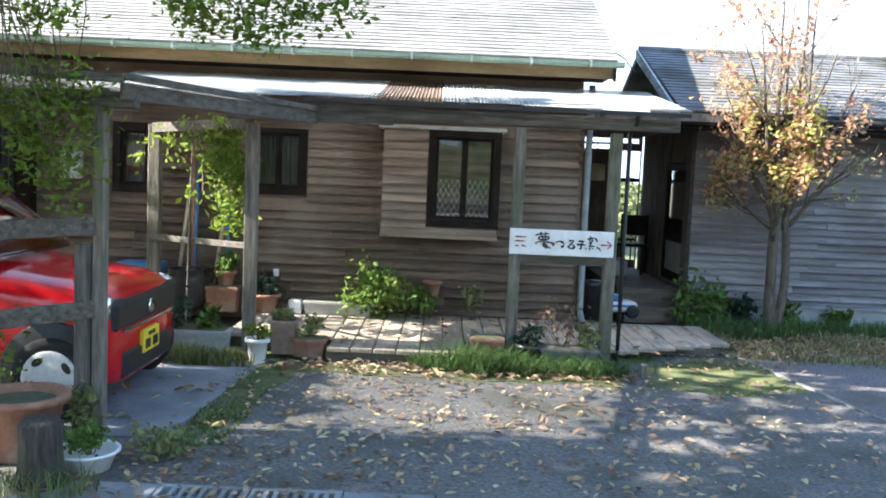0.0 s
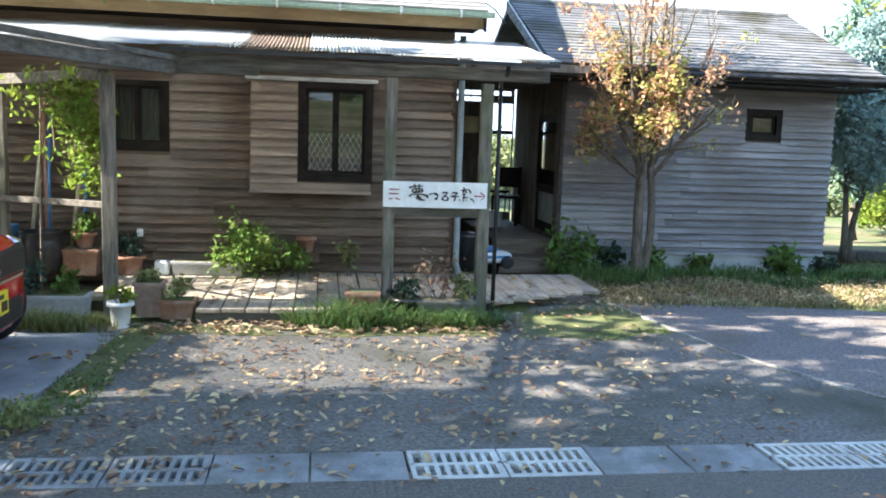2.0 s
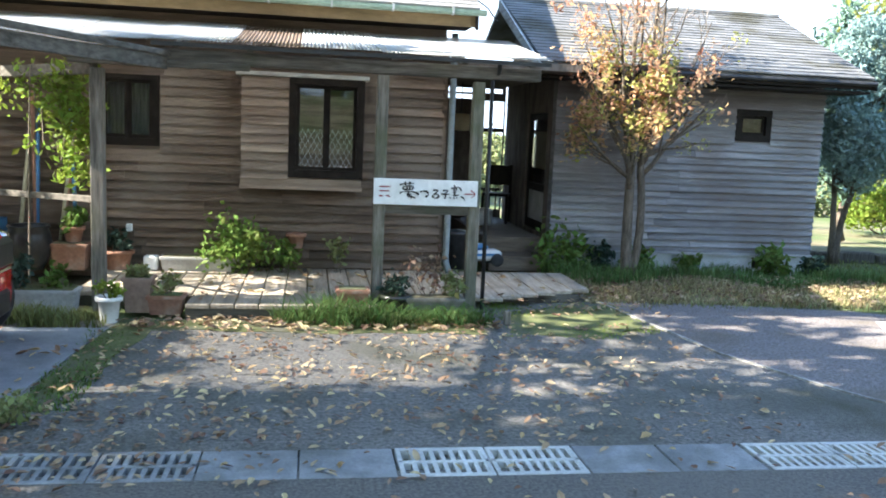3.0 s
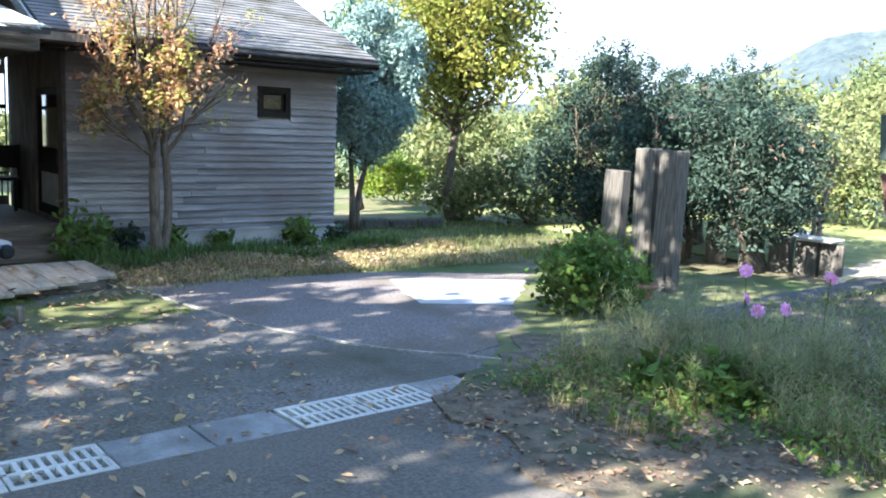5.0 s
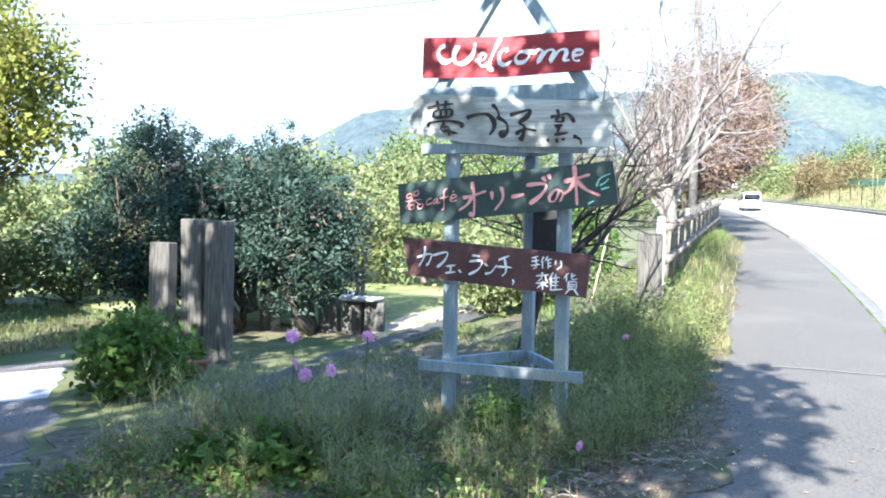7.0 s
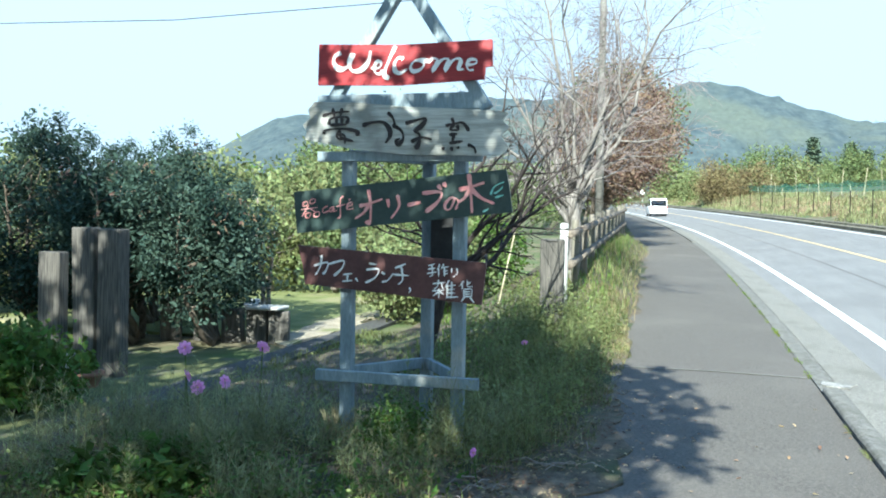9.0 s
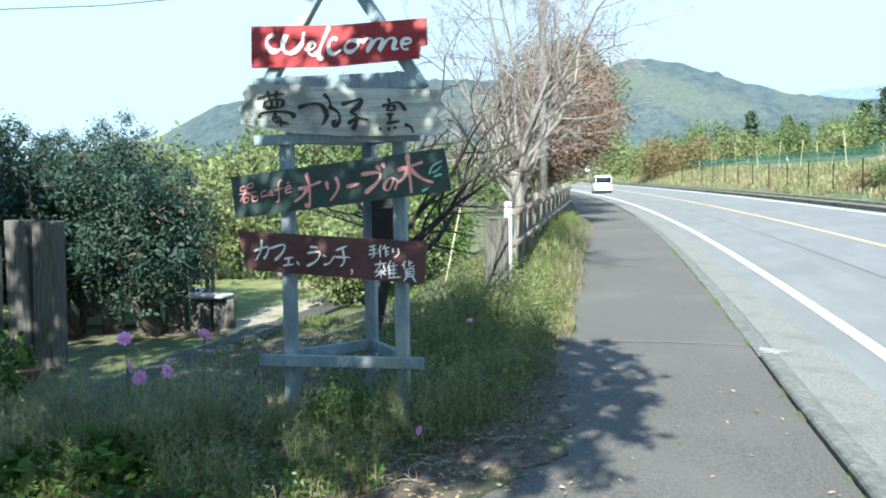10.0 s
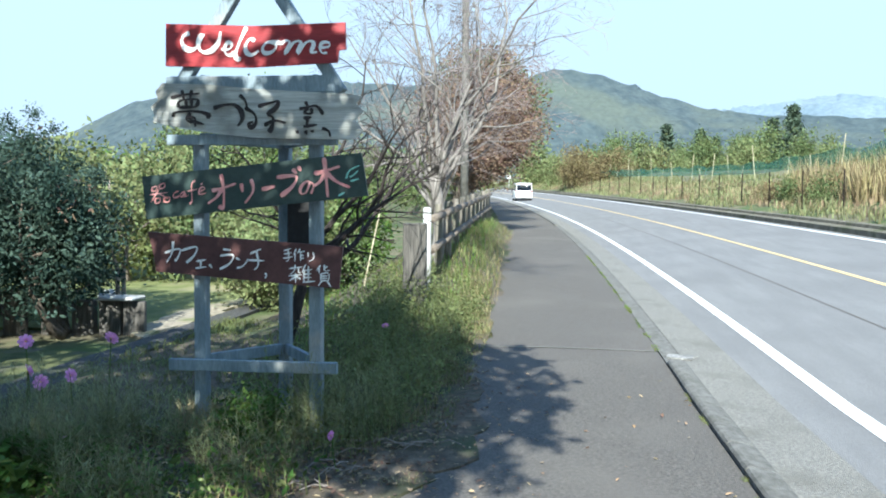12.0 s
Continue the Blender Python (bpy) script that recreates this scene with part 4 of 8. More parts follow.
# roof
EY, EZ, RY, RZ = 8.98, 2.95, 12.6, 4.9
roof = part("roof", prism(bmesh.new(), [(EY, EZ), (RY, RZ), (16.4, 2.9), (16.4, 2.84), (RY, RZ - 0.1), (EY, EZ - 0.06)], -6.2, 1.84, Matrix(((0, 1, 0, 0), (1, 0, 0, 0), (0, 0, 1, 0), (0, 0, 0, 1)))), M_SHINGLE, house)
roof_courses(roof, -6.2, 1.84, EY - 0.02, EZ, RY, RZ, 0.105, M_SHINGLE, 5)
part("fascia", cube(-6.2, 1.8, EY + 0.03, EY + 0.06, EZ - 0.17, EZ - 0.05), M_FASCIA, house, "ochre fascia board under the eave")
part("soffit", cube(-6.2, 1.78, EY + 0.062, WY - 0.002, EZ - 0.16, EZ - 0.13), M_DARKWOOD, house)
part("gable_end", prism(bmesh.new(), [(WY, 2.9), (RY, RZ - 0.15), (15.9, 2.9)], 1.45, 1.57, Matrix(((0, 1, 0, 0), (1, 0, 0, 0), (0, 0, 1, 0), (0, 0, 0, 1)))), M_BOARD, house)
part("barge_board", prism(bmesh.new(), [(EY, EZ - 0.05), (RY, RZ - 0.1), (RY, RZ - 0.26), (EY, EZ - 0.2)], 1.8, 1.83, Matrix(((0, 1, 0, 0), (1, 0, 0, 0), (0, 0, 1, 0), (0, 0, 0, 1)))), M_DARKWOOD, house)
gut = bmesh.new()
prism(gut, [(EY - 0.075, EZ - 0.005), (EY - 0.075, EZ - 0.04), (EY - 0.055, EZ - 0.06), (EY - 0.005, EZ - 0.06), (EY + 0.015, EZ - 0.04), (EY + 0.015, EZ - 0.03), (EY + 0.005, EZ - 0.03), (EY - 0.01, EZ - 0.05), (EY - 0.05, EZ - 0.05), (EY - 0.066, EZ - 0.036), (EY - 0.066, EZ - 0.005)], -6.2, 1.9, Matrix(((0, 1, 0, 0), (1, 0, 0, 0), (0, 0, 1, 0), (0, 0, 0, 1))))
gutter = part("gutter", gut, M_GUTTER, house, "green rain gutter")
for i in range(13):
    part("gutter_bracket", cube(-5.9 + i * 0.62, -5.88 + i * 0.62, EY - 0.08, EY + 0.02, EZ - 0.065, EZ + 0.005), M_TIN, house)

# ---- porch ----
porch = thing("porch", "timber porch with a corrugated plastic roof", "porch")
def timber(x0, x1, y0, y1, z0, z1, parent, m, name="post", bevel=0.008):
    return part(name, cube(x0, x1, y0, y1, z0, z1, bevel=bevel), m, parent)


timber(0.71, 0.81, 7.75, 7.86, 0.0, 2.17, porch, M_TIMBER)
timber(1.585, 1.69, 7.75, 7.86, 0.0, 2.15, porch, M_TIMBER)
timber(-1.73, -1.62, 7.72, 7.83, 0.0, 2.1, porch, M_TIMBER)
timber(-3.0, -2.88, 8.84, 8.95, 0.0, 2.1, porch, M_TIMBER)
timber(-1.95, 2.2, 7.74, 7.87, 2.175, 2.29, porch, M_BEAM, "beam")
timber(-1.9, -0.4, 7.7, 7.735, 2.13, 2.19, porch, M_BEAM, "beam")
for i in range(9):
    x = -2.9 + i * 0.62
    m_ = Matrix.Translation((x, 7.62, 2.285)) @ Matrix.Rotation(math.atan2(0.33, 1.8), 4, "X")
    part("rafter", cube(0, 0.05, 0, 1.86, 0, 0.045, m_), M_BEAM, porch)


def corrugated(x0, x1, y0, z0, y1, z1, pitch=0.034, amp=0.0045, axis="x", lift=0.0):
    """A wavy sheet from the low edge (y0, z0) to the high edge (y1, z1), with thickness."""
    bm = bmesh.new()
    n = max(4, int((x1 - x0) / pitch * 6))
    rows = []
    for t in (0.0, 0.5, 1.0):
        for dz in (0.0,):
            rows.append([bm.verts.new((x0 + (x1 - x0) * i / n, y0 + (y1 - y0) * t, z0 + (z1 - z0) * t + amp * math.sin(2 * math.pi * (x0 + (x1 - x0) * i / n) / pitch) + lift - 0.006 * math.sin(math.pi * t))) for i in range(n + 1)])
    for a, b in zip(rows, rows[1:]):
        for i in range(n):
            bm.faces.new((a[i], a[i + 1], b[i + 1], b[i]))
    bmesh.ops.solidify(bm, geom=bm.faces[:], thickness=0.0025)
    return bm


sheets = [(-3.3, -2.5, M_SHEET), (-2.5, -1.9, M_SHEET), (-1.92, -1.22, M_SHEET), (-1.24, -0.55, M_SHEET), (-0.57, 0.05, M_SHEET_B), (0.03, 0.75, M_SHEET), (0.73, 1.5, M_SHEET), (1.48, 2.26, M_SHEET)]
for i, (a, b, m_) in enumerate(sheets):
    part("roof_sheet", corrugated(a, b, 7.55, 2.345, 9.44, 2.70, lift=0.008 * (i % 2)), m_, porch, smooth=True)
tube_bm = tube(bmesh.new(), [(1.78, 7.9, 2.2), (1.78, 7.88, 0.02)], 0.02, 10)
single("drain_pole", tube_bm, M_BLACK, "slim black metal pole beside the porch post", "pole", smooth=True)
pipe = tube(bmesh.new(), [(1.66, 9.42, 2.75), (1.66, 9.42, 0.25), (1.68, 9.3, 0.14)], 0.038, 10)
part("down_pipe", pipe, M_PIPE, house, "grey green rain pipe", True)

part("edge_batten", cube(-1.2, 2.24, 7.562, 7.59, 2.3, 2.334), M_BLACK, porch, "dark batten under the sheet edge")
part("rain_elbow", tube(bmesh.new(), [(1.78, 7.6, 2.3), (1.8, 7.72, 2.24), (1.79, 7.84, 2.2)], 0.022, 8), M_BLACK, porch, "", True)
single("wall_socket", cube(-1.78, -1.72, 9.4, 9.455, 0.5, 0.58, bevel=0.006), M_WPLASTIC, "small white outdoor socket on the wall", "socket")
single("service_cable", tube(bmesh.new(), [(1.86, 10.5, 3.34), (2.06, 10.5, 3.3), (2.22, 10.5, 3.2), (2.36, 10.55, 3.05)], 0.009, 6), M_BLACK, "thin black cable between the two roofs", "cable")
# deck
deck = thing("deck", "bleached timber deck of wide planks", "deck", kind="structure")
x = -1.95
while x < 2.95:
    rngd = random.Random(int(x * 1000))
    w = 0.208
    front_y = 8.0 if x < -0.95 else 7.47 if x < 0.62 else 7.95 + max(0, x - 1.8) * 0.5
    part("plank", cube(x + 0.006, x + w - 0.006, front_y + rngd.uniform(-0.02, 0.02), 9.48, 0.085, 0.12 + rngd.uniform(0, 0.006), bevel=0.005), M_DECK, deck)
    x += w
part("deck_edge", cube(-1.95, -0.92, 8.03, 8.09, -0.02, 0.082), M_BEAM, deck)
part("deck_edge", cube(-0.91, 0.62, 7.5, 7.56, -0.02, 0.082), M_BEAM, deck)
part("deck_edge", cube(0.63, 2.9, 8.35, 8.41, -0.02, 0.082), M_BEAM, deck)

# ---- carport ----
carport = thing("carport", "weathered timber carport with a grey sheet roof", "carport")
timber(-2.04, -1.965, 5.08, 5.16, 0.0, 2.14, carport, M_TIMBER)
timber(-2.125, -2.043, 5.03, 5.11, 0.0, 1.2, carport, M_SLEEPER)
timber(-2.58, -2.47, 4.5, 4.62, 0.0, 1.7, carport, M_TIMBER)
timber(-5.2, -5.08, 7.6, 7.72, 0.0, 2.2, carport, M_TIMBER)
timber(-5.2, -5.08, 5.1, 5.22, 0.0, 2.2, carport, M_TIMBER)
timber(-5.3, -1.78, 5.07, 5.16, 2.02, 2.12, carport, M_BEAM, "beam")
def slant(a, b, w, h, parent, m, name):
    a, b = Vector(a), Vector(b)
    d = b - a
    q = d.to_track_quat("Y", "Z").to_matrix().to_4x4()
    return part(name, cube(-w / 2, w / 2, 0, d.length, -h / 2, h / 2, Matrix.Translation(a) @ q, 0.005), m, parent)


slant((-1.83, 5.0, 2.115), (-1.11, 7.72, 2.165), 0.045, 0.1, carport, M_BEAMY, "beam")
rf = bmesh.new()
a_ = [(-5.4, 4.95, 2.32), (-1.8, 4.95, 2.21), (-1.08, 7.72, 2.265), (-5.4, 7.72, 2.36)]
vs = [rf.verts.new(p) for p in a_]
rf.faces.new(vs)
bmesh.ops.solidify(rf, geom=rf.faces[:], thickness=0.03)
part("roof_sheet", rf, M_AGED, carport, "grey aged plastic roof sheet")
slant((-1.8, 4.94, 2.195), (-1.07, 7.73, 2.25), 0.02, 0.045, carport, M_BEAMY, "edge_strip")
slant((-5.4, 4.94, 2.29), (-1.8, 4.94, 2.18), 0.02, 0.05, carport, M_BEAM, "edge_strip")
for z in (1.31, 0.8):
    slant((-2.62, 4.53, z - 0.03), (-2.02, 5.08, z), 0.035, 0.11, carport, M_BEAM, "rail")

# ---- annexe house ----
annexe = thing("annexe", "grey clapboard annexe with a slate roof", "house")
AY = 10.5
vent = (5.6, 5.99, 1.79, 2.09)
aw = part("front_wall", wall_core(3.15, 6.75, AY, AY + 0.14, 0.24, 2.52, [vent]), M_BOARD_G, annexe)
clapboards(aw, 3.15, 6.77, AY, 0.27, 2.42, 0.09, [(vent[0] - 0.05, vent[1] + 0.05, vent[2] - 0.05, vent[3] + 0.05)], M_BOARD_G, 11)
part("foundation", cube(3.17, 6.74, AY - 0.02, AY + 0.16, -0.1, 0.238), M_CONC, annexe, "white concrete foundation")
part("foundation_vent", cube(5.95, 6.05, AY - 0.026, AY - 0.018, 0.08, 0.2), M_BLACK, annexe)
part("water_table", cube(3.14, 6.78, AY - 0.05, AY - 0.005, 0.24, 0.268), M_CONC, annexe)
window(annexe, *vent[:2], AY + 0.02, *vent[2:], leaves=1, curtain=False)
part("side_wall", cube(6.62, 6.75, AY + 0.142, 13.1, -0.05, 2.6), M_BOARD_G, annexe)
part("back_wall", cube(3.15, 6.75, 13.102, 13.24, -0.05, 2.6), M_BOARD_G, annexe)
AE, AZ, AR, AZR = 9.9, 2.55, 12.35, 3.6
SW = Matrix(((0, 1, 0, 0), (1, 0, 0, 0), (0, 0, 1, 0), (0, 0, 0, 1)))
ar = part("roof", prism(bmesh.new(), [(AE, AZ), (AR, AZR), (13.7, 2.98), (13.7, 2.91), (AR, AZR - 0.1), (AE, AZ - 0.07)], 2.78, 7.04, SW), M_SHINGLE_D, annexe)
roof_courses(ar, 2.78, 7.04, AE - 0.03, AZ, AR, AZR, 0.125, M_SHINGLE_D, 6)
part("ridge_cap", tube(bmesh.new(), [(2.78, AR, AZR + 0.01), (7.04, AR, AZR + 0.01)], 0.05, 8), M_SHINGLE_D, annexe)
part("fascia", cube(2.78, 7.04, AE + 0.0, AE + 0.03, AZ - 0.12, AZ - 0.075), M_DARKWOOD, annexe)
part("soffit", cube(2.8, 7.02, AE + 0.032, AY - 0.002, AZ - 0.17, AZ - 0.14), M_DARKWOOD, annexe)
part("gutter", tube(bmesh.new(), [(2.78, AE - 0.03, AZ - 0.05), (7.06, AE - 0.03, AZ - 0.05)], 0.03, 8), M_BLACK, annexe)
for xx in (2.74, 7.045):
    part("barge_board", prism(bmesh.new(), [(AE - 0.02, AZ - 0.02), (AR, AZR + 0.01), (AR, AZR - 0.14), (AE - 0.02, AZ - 0.13)], xx, xx + 0.03, SW), M_DARKWOOD if xx > 3 else M_CREAM, annexe)
for xx in (3.2, 6.68):
    part("gable_end", prism(bmesh.new(), [(AY, 2.5), (AR, AZR - 0.1), (13.2, 3.1), (13.2, 2.5)], xx, xx + 0.08, SW), M_BOARD_G, annexe)

# breezeway between the houses
dr = (10.85, 11.88)
side = part("side_wall", wall_core(AY + 0.15, 13.1, -3.27, -3.15, 0.0, 2.5, [(dr[0], dr[1], 0.42, 2.0)]), M_DARKWALL, annexe)
side.data.transform(Matrix(((0, -1, 0, 0), (1, 0, 0, 0), (0, 0, 1, 0), (0, 0, 0, 1))))
door = part("door", wall_core(dr[0] + 0.01, dr[1] - 0.01, -3.22, -3.18, 0.43, 1.99, [(dr[0] + 0.1, dr[1] - 0.1, 1.05, 1.9), (dr[0] + 0.1, dr[1] - 0.1, 0.55, 0.95)]), M_DARKWOOD, annexe)
door.data.transform(Matrix(((0, -1, 0, 0), (1, 0, 0, 0), (0, 0, 1, 0), (0, 0, 0, 1))))
part("door_panel", cube(3.195, 3.205, dr[0] + 0.1, dr[1] - 0.1, 0.55, 0.95), M_GPLASTIC, door, "pale lower panel")
for c, d in ((1.05, 1.9),):
    q = part("pane", cube(3.198, 3.202, dr[0] + 0.1, dr[1] - 0.1, c, d), M_GLASS, door)
    q.visible_shadow = False
# Added sheet: the pane's bright yellow reflection is put into its colour.
part("pane_backing", cube(3.222, 3.228, dr[0] + 0.12, dr[1] - 0.12, 1.25, 1.75), M_LAMPSHADE, door, "pale yellow sheet with the pane's bright reflection in its colour")
part("step", cube(2.35, 3.13, 10.3, 10.75, 0.0, 0.19, bevel=0.01), M_STEP, annexe)
part("step", cube(2.35, 3.13, 10.76, 13.3, 0.0, 0.38, bevel=0.01), M_STEP, annexe)
breeze = thing("breezeway", "dark covered passage between the two houses", "passage", kind="structure")
part("passage_roof", cube(1.6, 3.14, 9.52, 13.35, 2.42, 2.5), M_DARKWALL, breeze)
part("passage_wall", wall_core(1.6, 3.14, 13.31, 13.4, 0.0, 2.42, [(2.72, 3.135, 0.5, 2.2), (2.2, 2.66, 2.22, 2.29), (2.2, 3.1, 2.32, 2.39)]), M_DARKWALL, breeze)
part("beam", cube(2.7, 3.13, 13.3, 13.36, 1.72, 1.78), M_DARKWOOD, breeze)
part("rail", cube(2.7, 3.13, 13.36, 13.4, 0.8, 0.84), M_DARKWOOD, breeze)
for k in range(4):
    part("baluster", cube(2.76 + k * 0.1, 2.78 + k * 0.1, 13.37, 13.39, 0.45, 0.8), M_DARKWOOD, breeze)

# joints and patches of the footpath
single("path_joint", strip(bmesh.new(), [10.294, 10.336], [lambda x: (-1.42 + off(x), 0.006 + rise(x)), lambda x: (-0.4 + off(x), 0.02 + rise(x)), lambda x: (0.5 + off(x), 0.01 + rise(x))]), M_APRON, "pale joint across the footpath", "joint", kind="structure")
single("path_patch", flat(ragged([(9.74, -1.68), (10.05, -1.72), (10.14, -1.46), (9.8, -1.43)], 0.09, 0.05), rise(10.0) + 0.02), M_EDGE, "pale patch of mortar on the kerb", "patch", kind="structure")


# ---- trees and large plants ----
MAPLE = [(-0.75, 0.0, 0.75), (-0.7, -0.2, 1.5), (-0.5, 0.1, 2.4), (-0.15, -0.1, 3.0), (0.1, 0.15, 3.2), (0.4, 0.0, 2.9), (0.75, 0.1, 2.4), (1.15, 0.0, 1.75), (1.35, 0.1, 1.2), (0.8, -0.2, 0.9), (0.15, -0.45, 1.2), (-0.3, -0.4, 0.8), (1.0, -0.1, 0.35), (-0.95, 0.1, 0.3)]
spread_tree("maple_tree", (3.93, 9.75, 0), (3.95, 9.72, 1.36), 0.074, MAPLE, "slim two-stemmed tree with sparse orange autumn leaves", 21, M_BARK, M_BARK_P, 0.07, 7, 2, 0.003, 2,
            ((L_ORANGE, 0.034, 22, 0.075, lambda x, y, z, q: z > 1.5 and q < (0.55 if x < 0.3 else 0.1 if z < 2.6 else 0.05) * (1 if z < 3.0 else 0.7)),
             (L_AMBER, 0.034, 20, 0.065, lambda x, y, z, q: 1.4 < z < 3.0 and q < (0.45 if -0.7 < x < 0.4 else 0.12 if x > 0.4 and z < 2.0 else 0.03))))
tree("juniper_tree", (7.75, 11.5, 0), 1.05, 0.06, (7.95, 11.4, 2.35), (0.78, 0.75, 1.2), 76, 420, 0.12, 0.03, L_JUNIPER, M_BARK, "blue green juniper with a bare leaning trunk", seed=22, elong=2.6, stems=2)
tree("cypress_tree", (9.9, 14.5, 0), 0.8, 0.09, (9.9, 14.5, 2.6), (0.75, 0.75, 2.0), 70, 150, 0.15, 0.06, L_CYPRESS, M_BARK, "tall pale green conical cypress", seed=23, elong=2.4)
tree("zelkova_tree", (10.4, 12.2, 0), 1.6, 0.12, (10.4, 12.2, 3.6), (1.6, 1.5, 1.9), 120, 150, 0.2, 0.055, L_GOLD, M_BARK, "tall tree turning from green to yellow", seed=24, hollow=0.3)
for i, (c, r, k) in enumerate((((10.4, 8.6, 1.5), (1.2, 1.1, 1.3), 85), ((10.2, 7.0, 1.52), (1.1, 1.2, 1.02), 92), ((10.5, 6.0, 1.25), (1.1, 0.75, 0.85), 60), ((12.0, 8.0, 1.6), (1.4, 1.5, 1.2), 70))):
    bush = tree("camellia_bush", (c[0], c[1], 0), 0.5, 0.06, c, r, k, 215, 0.14, 0.031, L_DARK, M_BARK, "large dark glossy evergreen bush on bare stems", "bush", seed=30 + i, stems=4, hollow=0.35, elong=2.2, extra=[(c[0] + r[0] * 0.8 * math.sin(q * 2.1), c[1] + r[1] * 0.9 * math.cos(q * 1.7), c[2] + r[2] * (0.85 + 0.25 * ((q * 7) % 5) / 5)) for q in range(9)])
    rt = np.random.default_rng(200 + i)
    v, f = leaf_arrays(leaf_cloud(rt, clumps(rt, (c[0] - 0.2, c[1], c[2] + 0.35 * r[2]), (r[0] * 0.9, r[1] * 0.9, r[2] * 0.6), 7, 0.8), 12, 0.1), 0.034, rt, 2.2)
    from_arrays("young_leaves", v, f, L_RUSSET, parent=bush)
tree("shrub", (6.35, 5.3, 0), 0.12, 0.02, (6.35, 5.3, 0.34), (0.58, 0.46, 0.34), 46, 60, 0.09, 0.045, L_GREEN, M_BARK, "low leafy green shrub beside the sleepers", "shrub", seed=35, stems=2)
rh = random.Random(12)
HANG = [(-1.5 + 1.08 * q, 4.75 + 0.3 * rh.random(), 2.66 - 0.23 * math.sin(math.pi * min(1, q * 1.2 + 0.1)) * rh.random()) for q in [rh.random() for k in range(46)]]
HANG += [(-2.5 + 0.56 * rh.random(), 4.72 + 0.25 * rh.random(), 1.45 + 0.75 * rh.random() ** 0.8) for k in range(60)] + [(-2.5 + 0.5 * rh.random(), 4.7, 2.42 + 0.15 * rh.random()) for k in range(12)]
# Crown above view is left open where sun must reach the pale patch.
tree("garden_tree", (-4.7, 3.4, 0), 2.4, 0.15, (-3.6, 4.3, 5.8), (3.2, 3.6, 1.3), 150, 32, 0.16, 0.13, L_MAPLE, M_BARK, "big leafy green tree beside the carport", seed=36, hollow=0.15, extra=HANG, e_leaf=0.21, e_per=0.95, e_limb=0.012, sun_gap=(6.05, 6.7, 0.9))
# Unseen tree, added to shade the drain, the car and the vine.
tree("garden_tree", (-9.0, 1.8, 0), 2.6, 0.15, (-7.3, 3.3, 5.6), (2.5, 1.6, 1.2), 90, 62, 0.22, 0.11, L_MAPLE, M_BARK, "unseen leafy tree added to shade the drain and carport", seed=38, hollow=0.15, extra=[(-9.7 + 0.8 * math.sin(k * 2.4), 5.1 + 3.4 * k / 48, 5.4 + 0.35 * math.cos(k * 1.9)) for k in range(48)], e_leaf=0.9, e_per=0.5)
# Unseen leaning tree, added to shade the gateway and its bushes.
tree("garden_tree", (-8.6, 7.6, 0), 5.0, 0.2, (-1.9, 7.0, 8.5), (3.4, 1.4, 1.4), 74, 38, 0.18, 0.14, L_MAPLE, M_BARK, "unseen leaning tree added to shade the gateway", seed=39, hollow=0.15)
# Unseen tree; its extra clumps are placed to cast the path's shade.
tree("path_shade_tree", (-3.4, 0.6, 0), 2.9, 0.16, (0.9, 2.9, 5.5), (3.3, 3.3, 1.2), 95, 36, 0.17, 0.13, L_MAPLE, M_BARK, "unseen leafy tree added to shade the path and signpost", seed=37, hollow=0.15, extra=[(0.2 + 2.8 * math.sin(k * 2.4) * ((k % 9) / 9), 0.35 + 1.25 * math.cos(k * 2.4) * ((k % 9) / 9), 5.2 + 0.5 * math.sin(k * 1.3)) for k in range(280)] + [(-5.7 + 1.7 * math.sin(k * 2.4) * ((k % 11) / 11), 2.4 + 1.3 * math.cos(k * 2.4) * ((k % 11) / 11), 5.3 + 0.4 * math.sin(k * 1.3)) for k in range(55)] + [(-3.3 + 1.5 * math.sin(k * 2.4) * ((k % 11) / 11), 1.7 + 0.8 * math.cos(k * 2.4) * ((k % 11) / 11), 5.2 + 0.4 * math.sin(k * 1.3)) for k in range(8)])

# ---- roadside sign ----
A_, B_, C_ = (6.47, 2.36), (6.5, 1.5), (7.1, 1.93)
sign = thing("signpost", "blue grey timber tripod signpost with four painted boards", "sign")
for p in (A_, B_, C_):
    part("leg", cube(p[0] - 0.045, p[0] + 0.045, p[1] - 0.046, p[1] + 0.046, 0, 2.14, bevel=0.008), M_BLUEWOOD, sign)
for z, hgt in ((0.51, 0.085), (2.145, 0.075), (2.54, 0.12)):
    for (p, q, ext) in ((A_, B_, 0.22), (B_, C_, 0.0), (C_, A_, 0.0)):
        d = Vector((q[0] - p[0], q[1] - p[1], 0)).normalized()
        o = Vector((-0.075, 0, 0)) if ext else Vector((0, 0, 0.02))
        slant(Vector((*p, z)) - d * ext + o, Vector((*q, z)) + d * ext * 0.8 + o, 0.04, hgt, sign, M_BLUEWOOD, "brace")
for y in (2.54, 1.3):
    slant((6.45, y, 2.48), (6.45, 1.93 + (y - 1.93) * 0.02, 3.42), 0.085, 0.085, sign, M_BLUEWOOD, "top_pole")


def board(corners, x, m, label, thick=0.025):
    bm = bmesh.new()
    f = [bm.verts.new((x, y, z)) for y, z in corners]
    b = [bm.verts.new((x + thick, y, z)) for y, z in corners]
    bm.faces.new(f)
    bm.faces.new(list(reversed(b)))
    k = len(corners)
    for i in range(k):
        bm.faces.new((f[i], b[i], b[(i + 1) % k], f[(i + 1) % k]))
    bmesh.ops.recalc_face_normals(bm, faces=bm.faces[:])
    return part("sign_board", bm, m, sign, label)


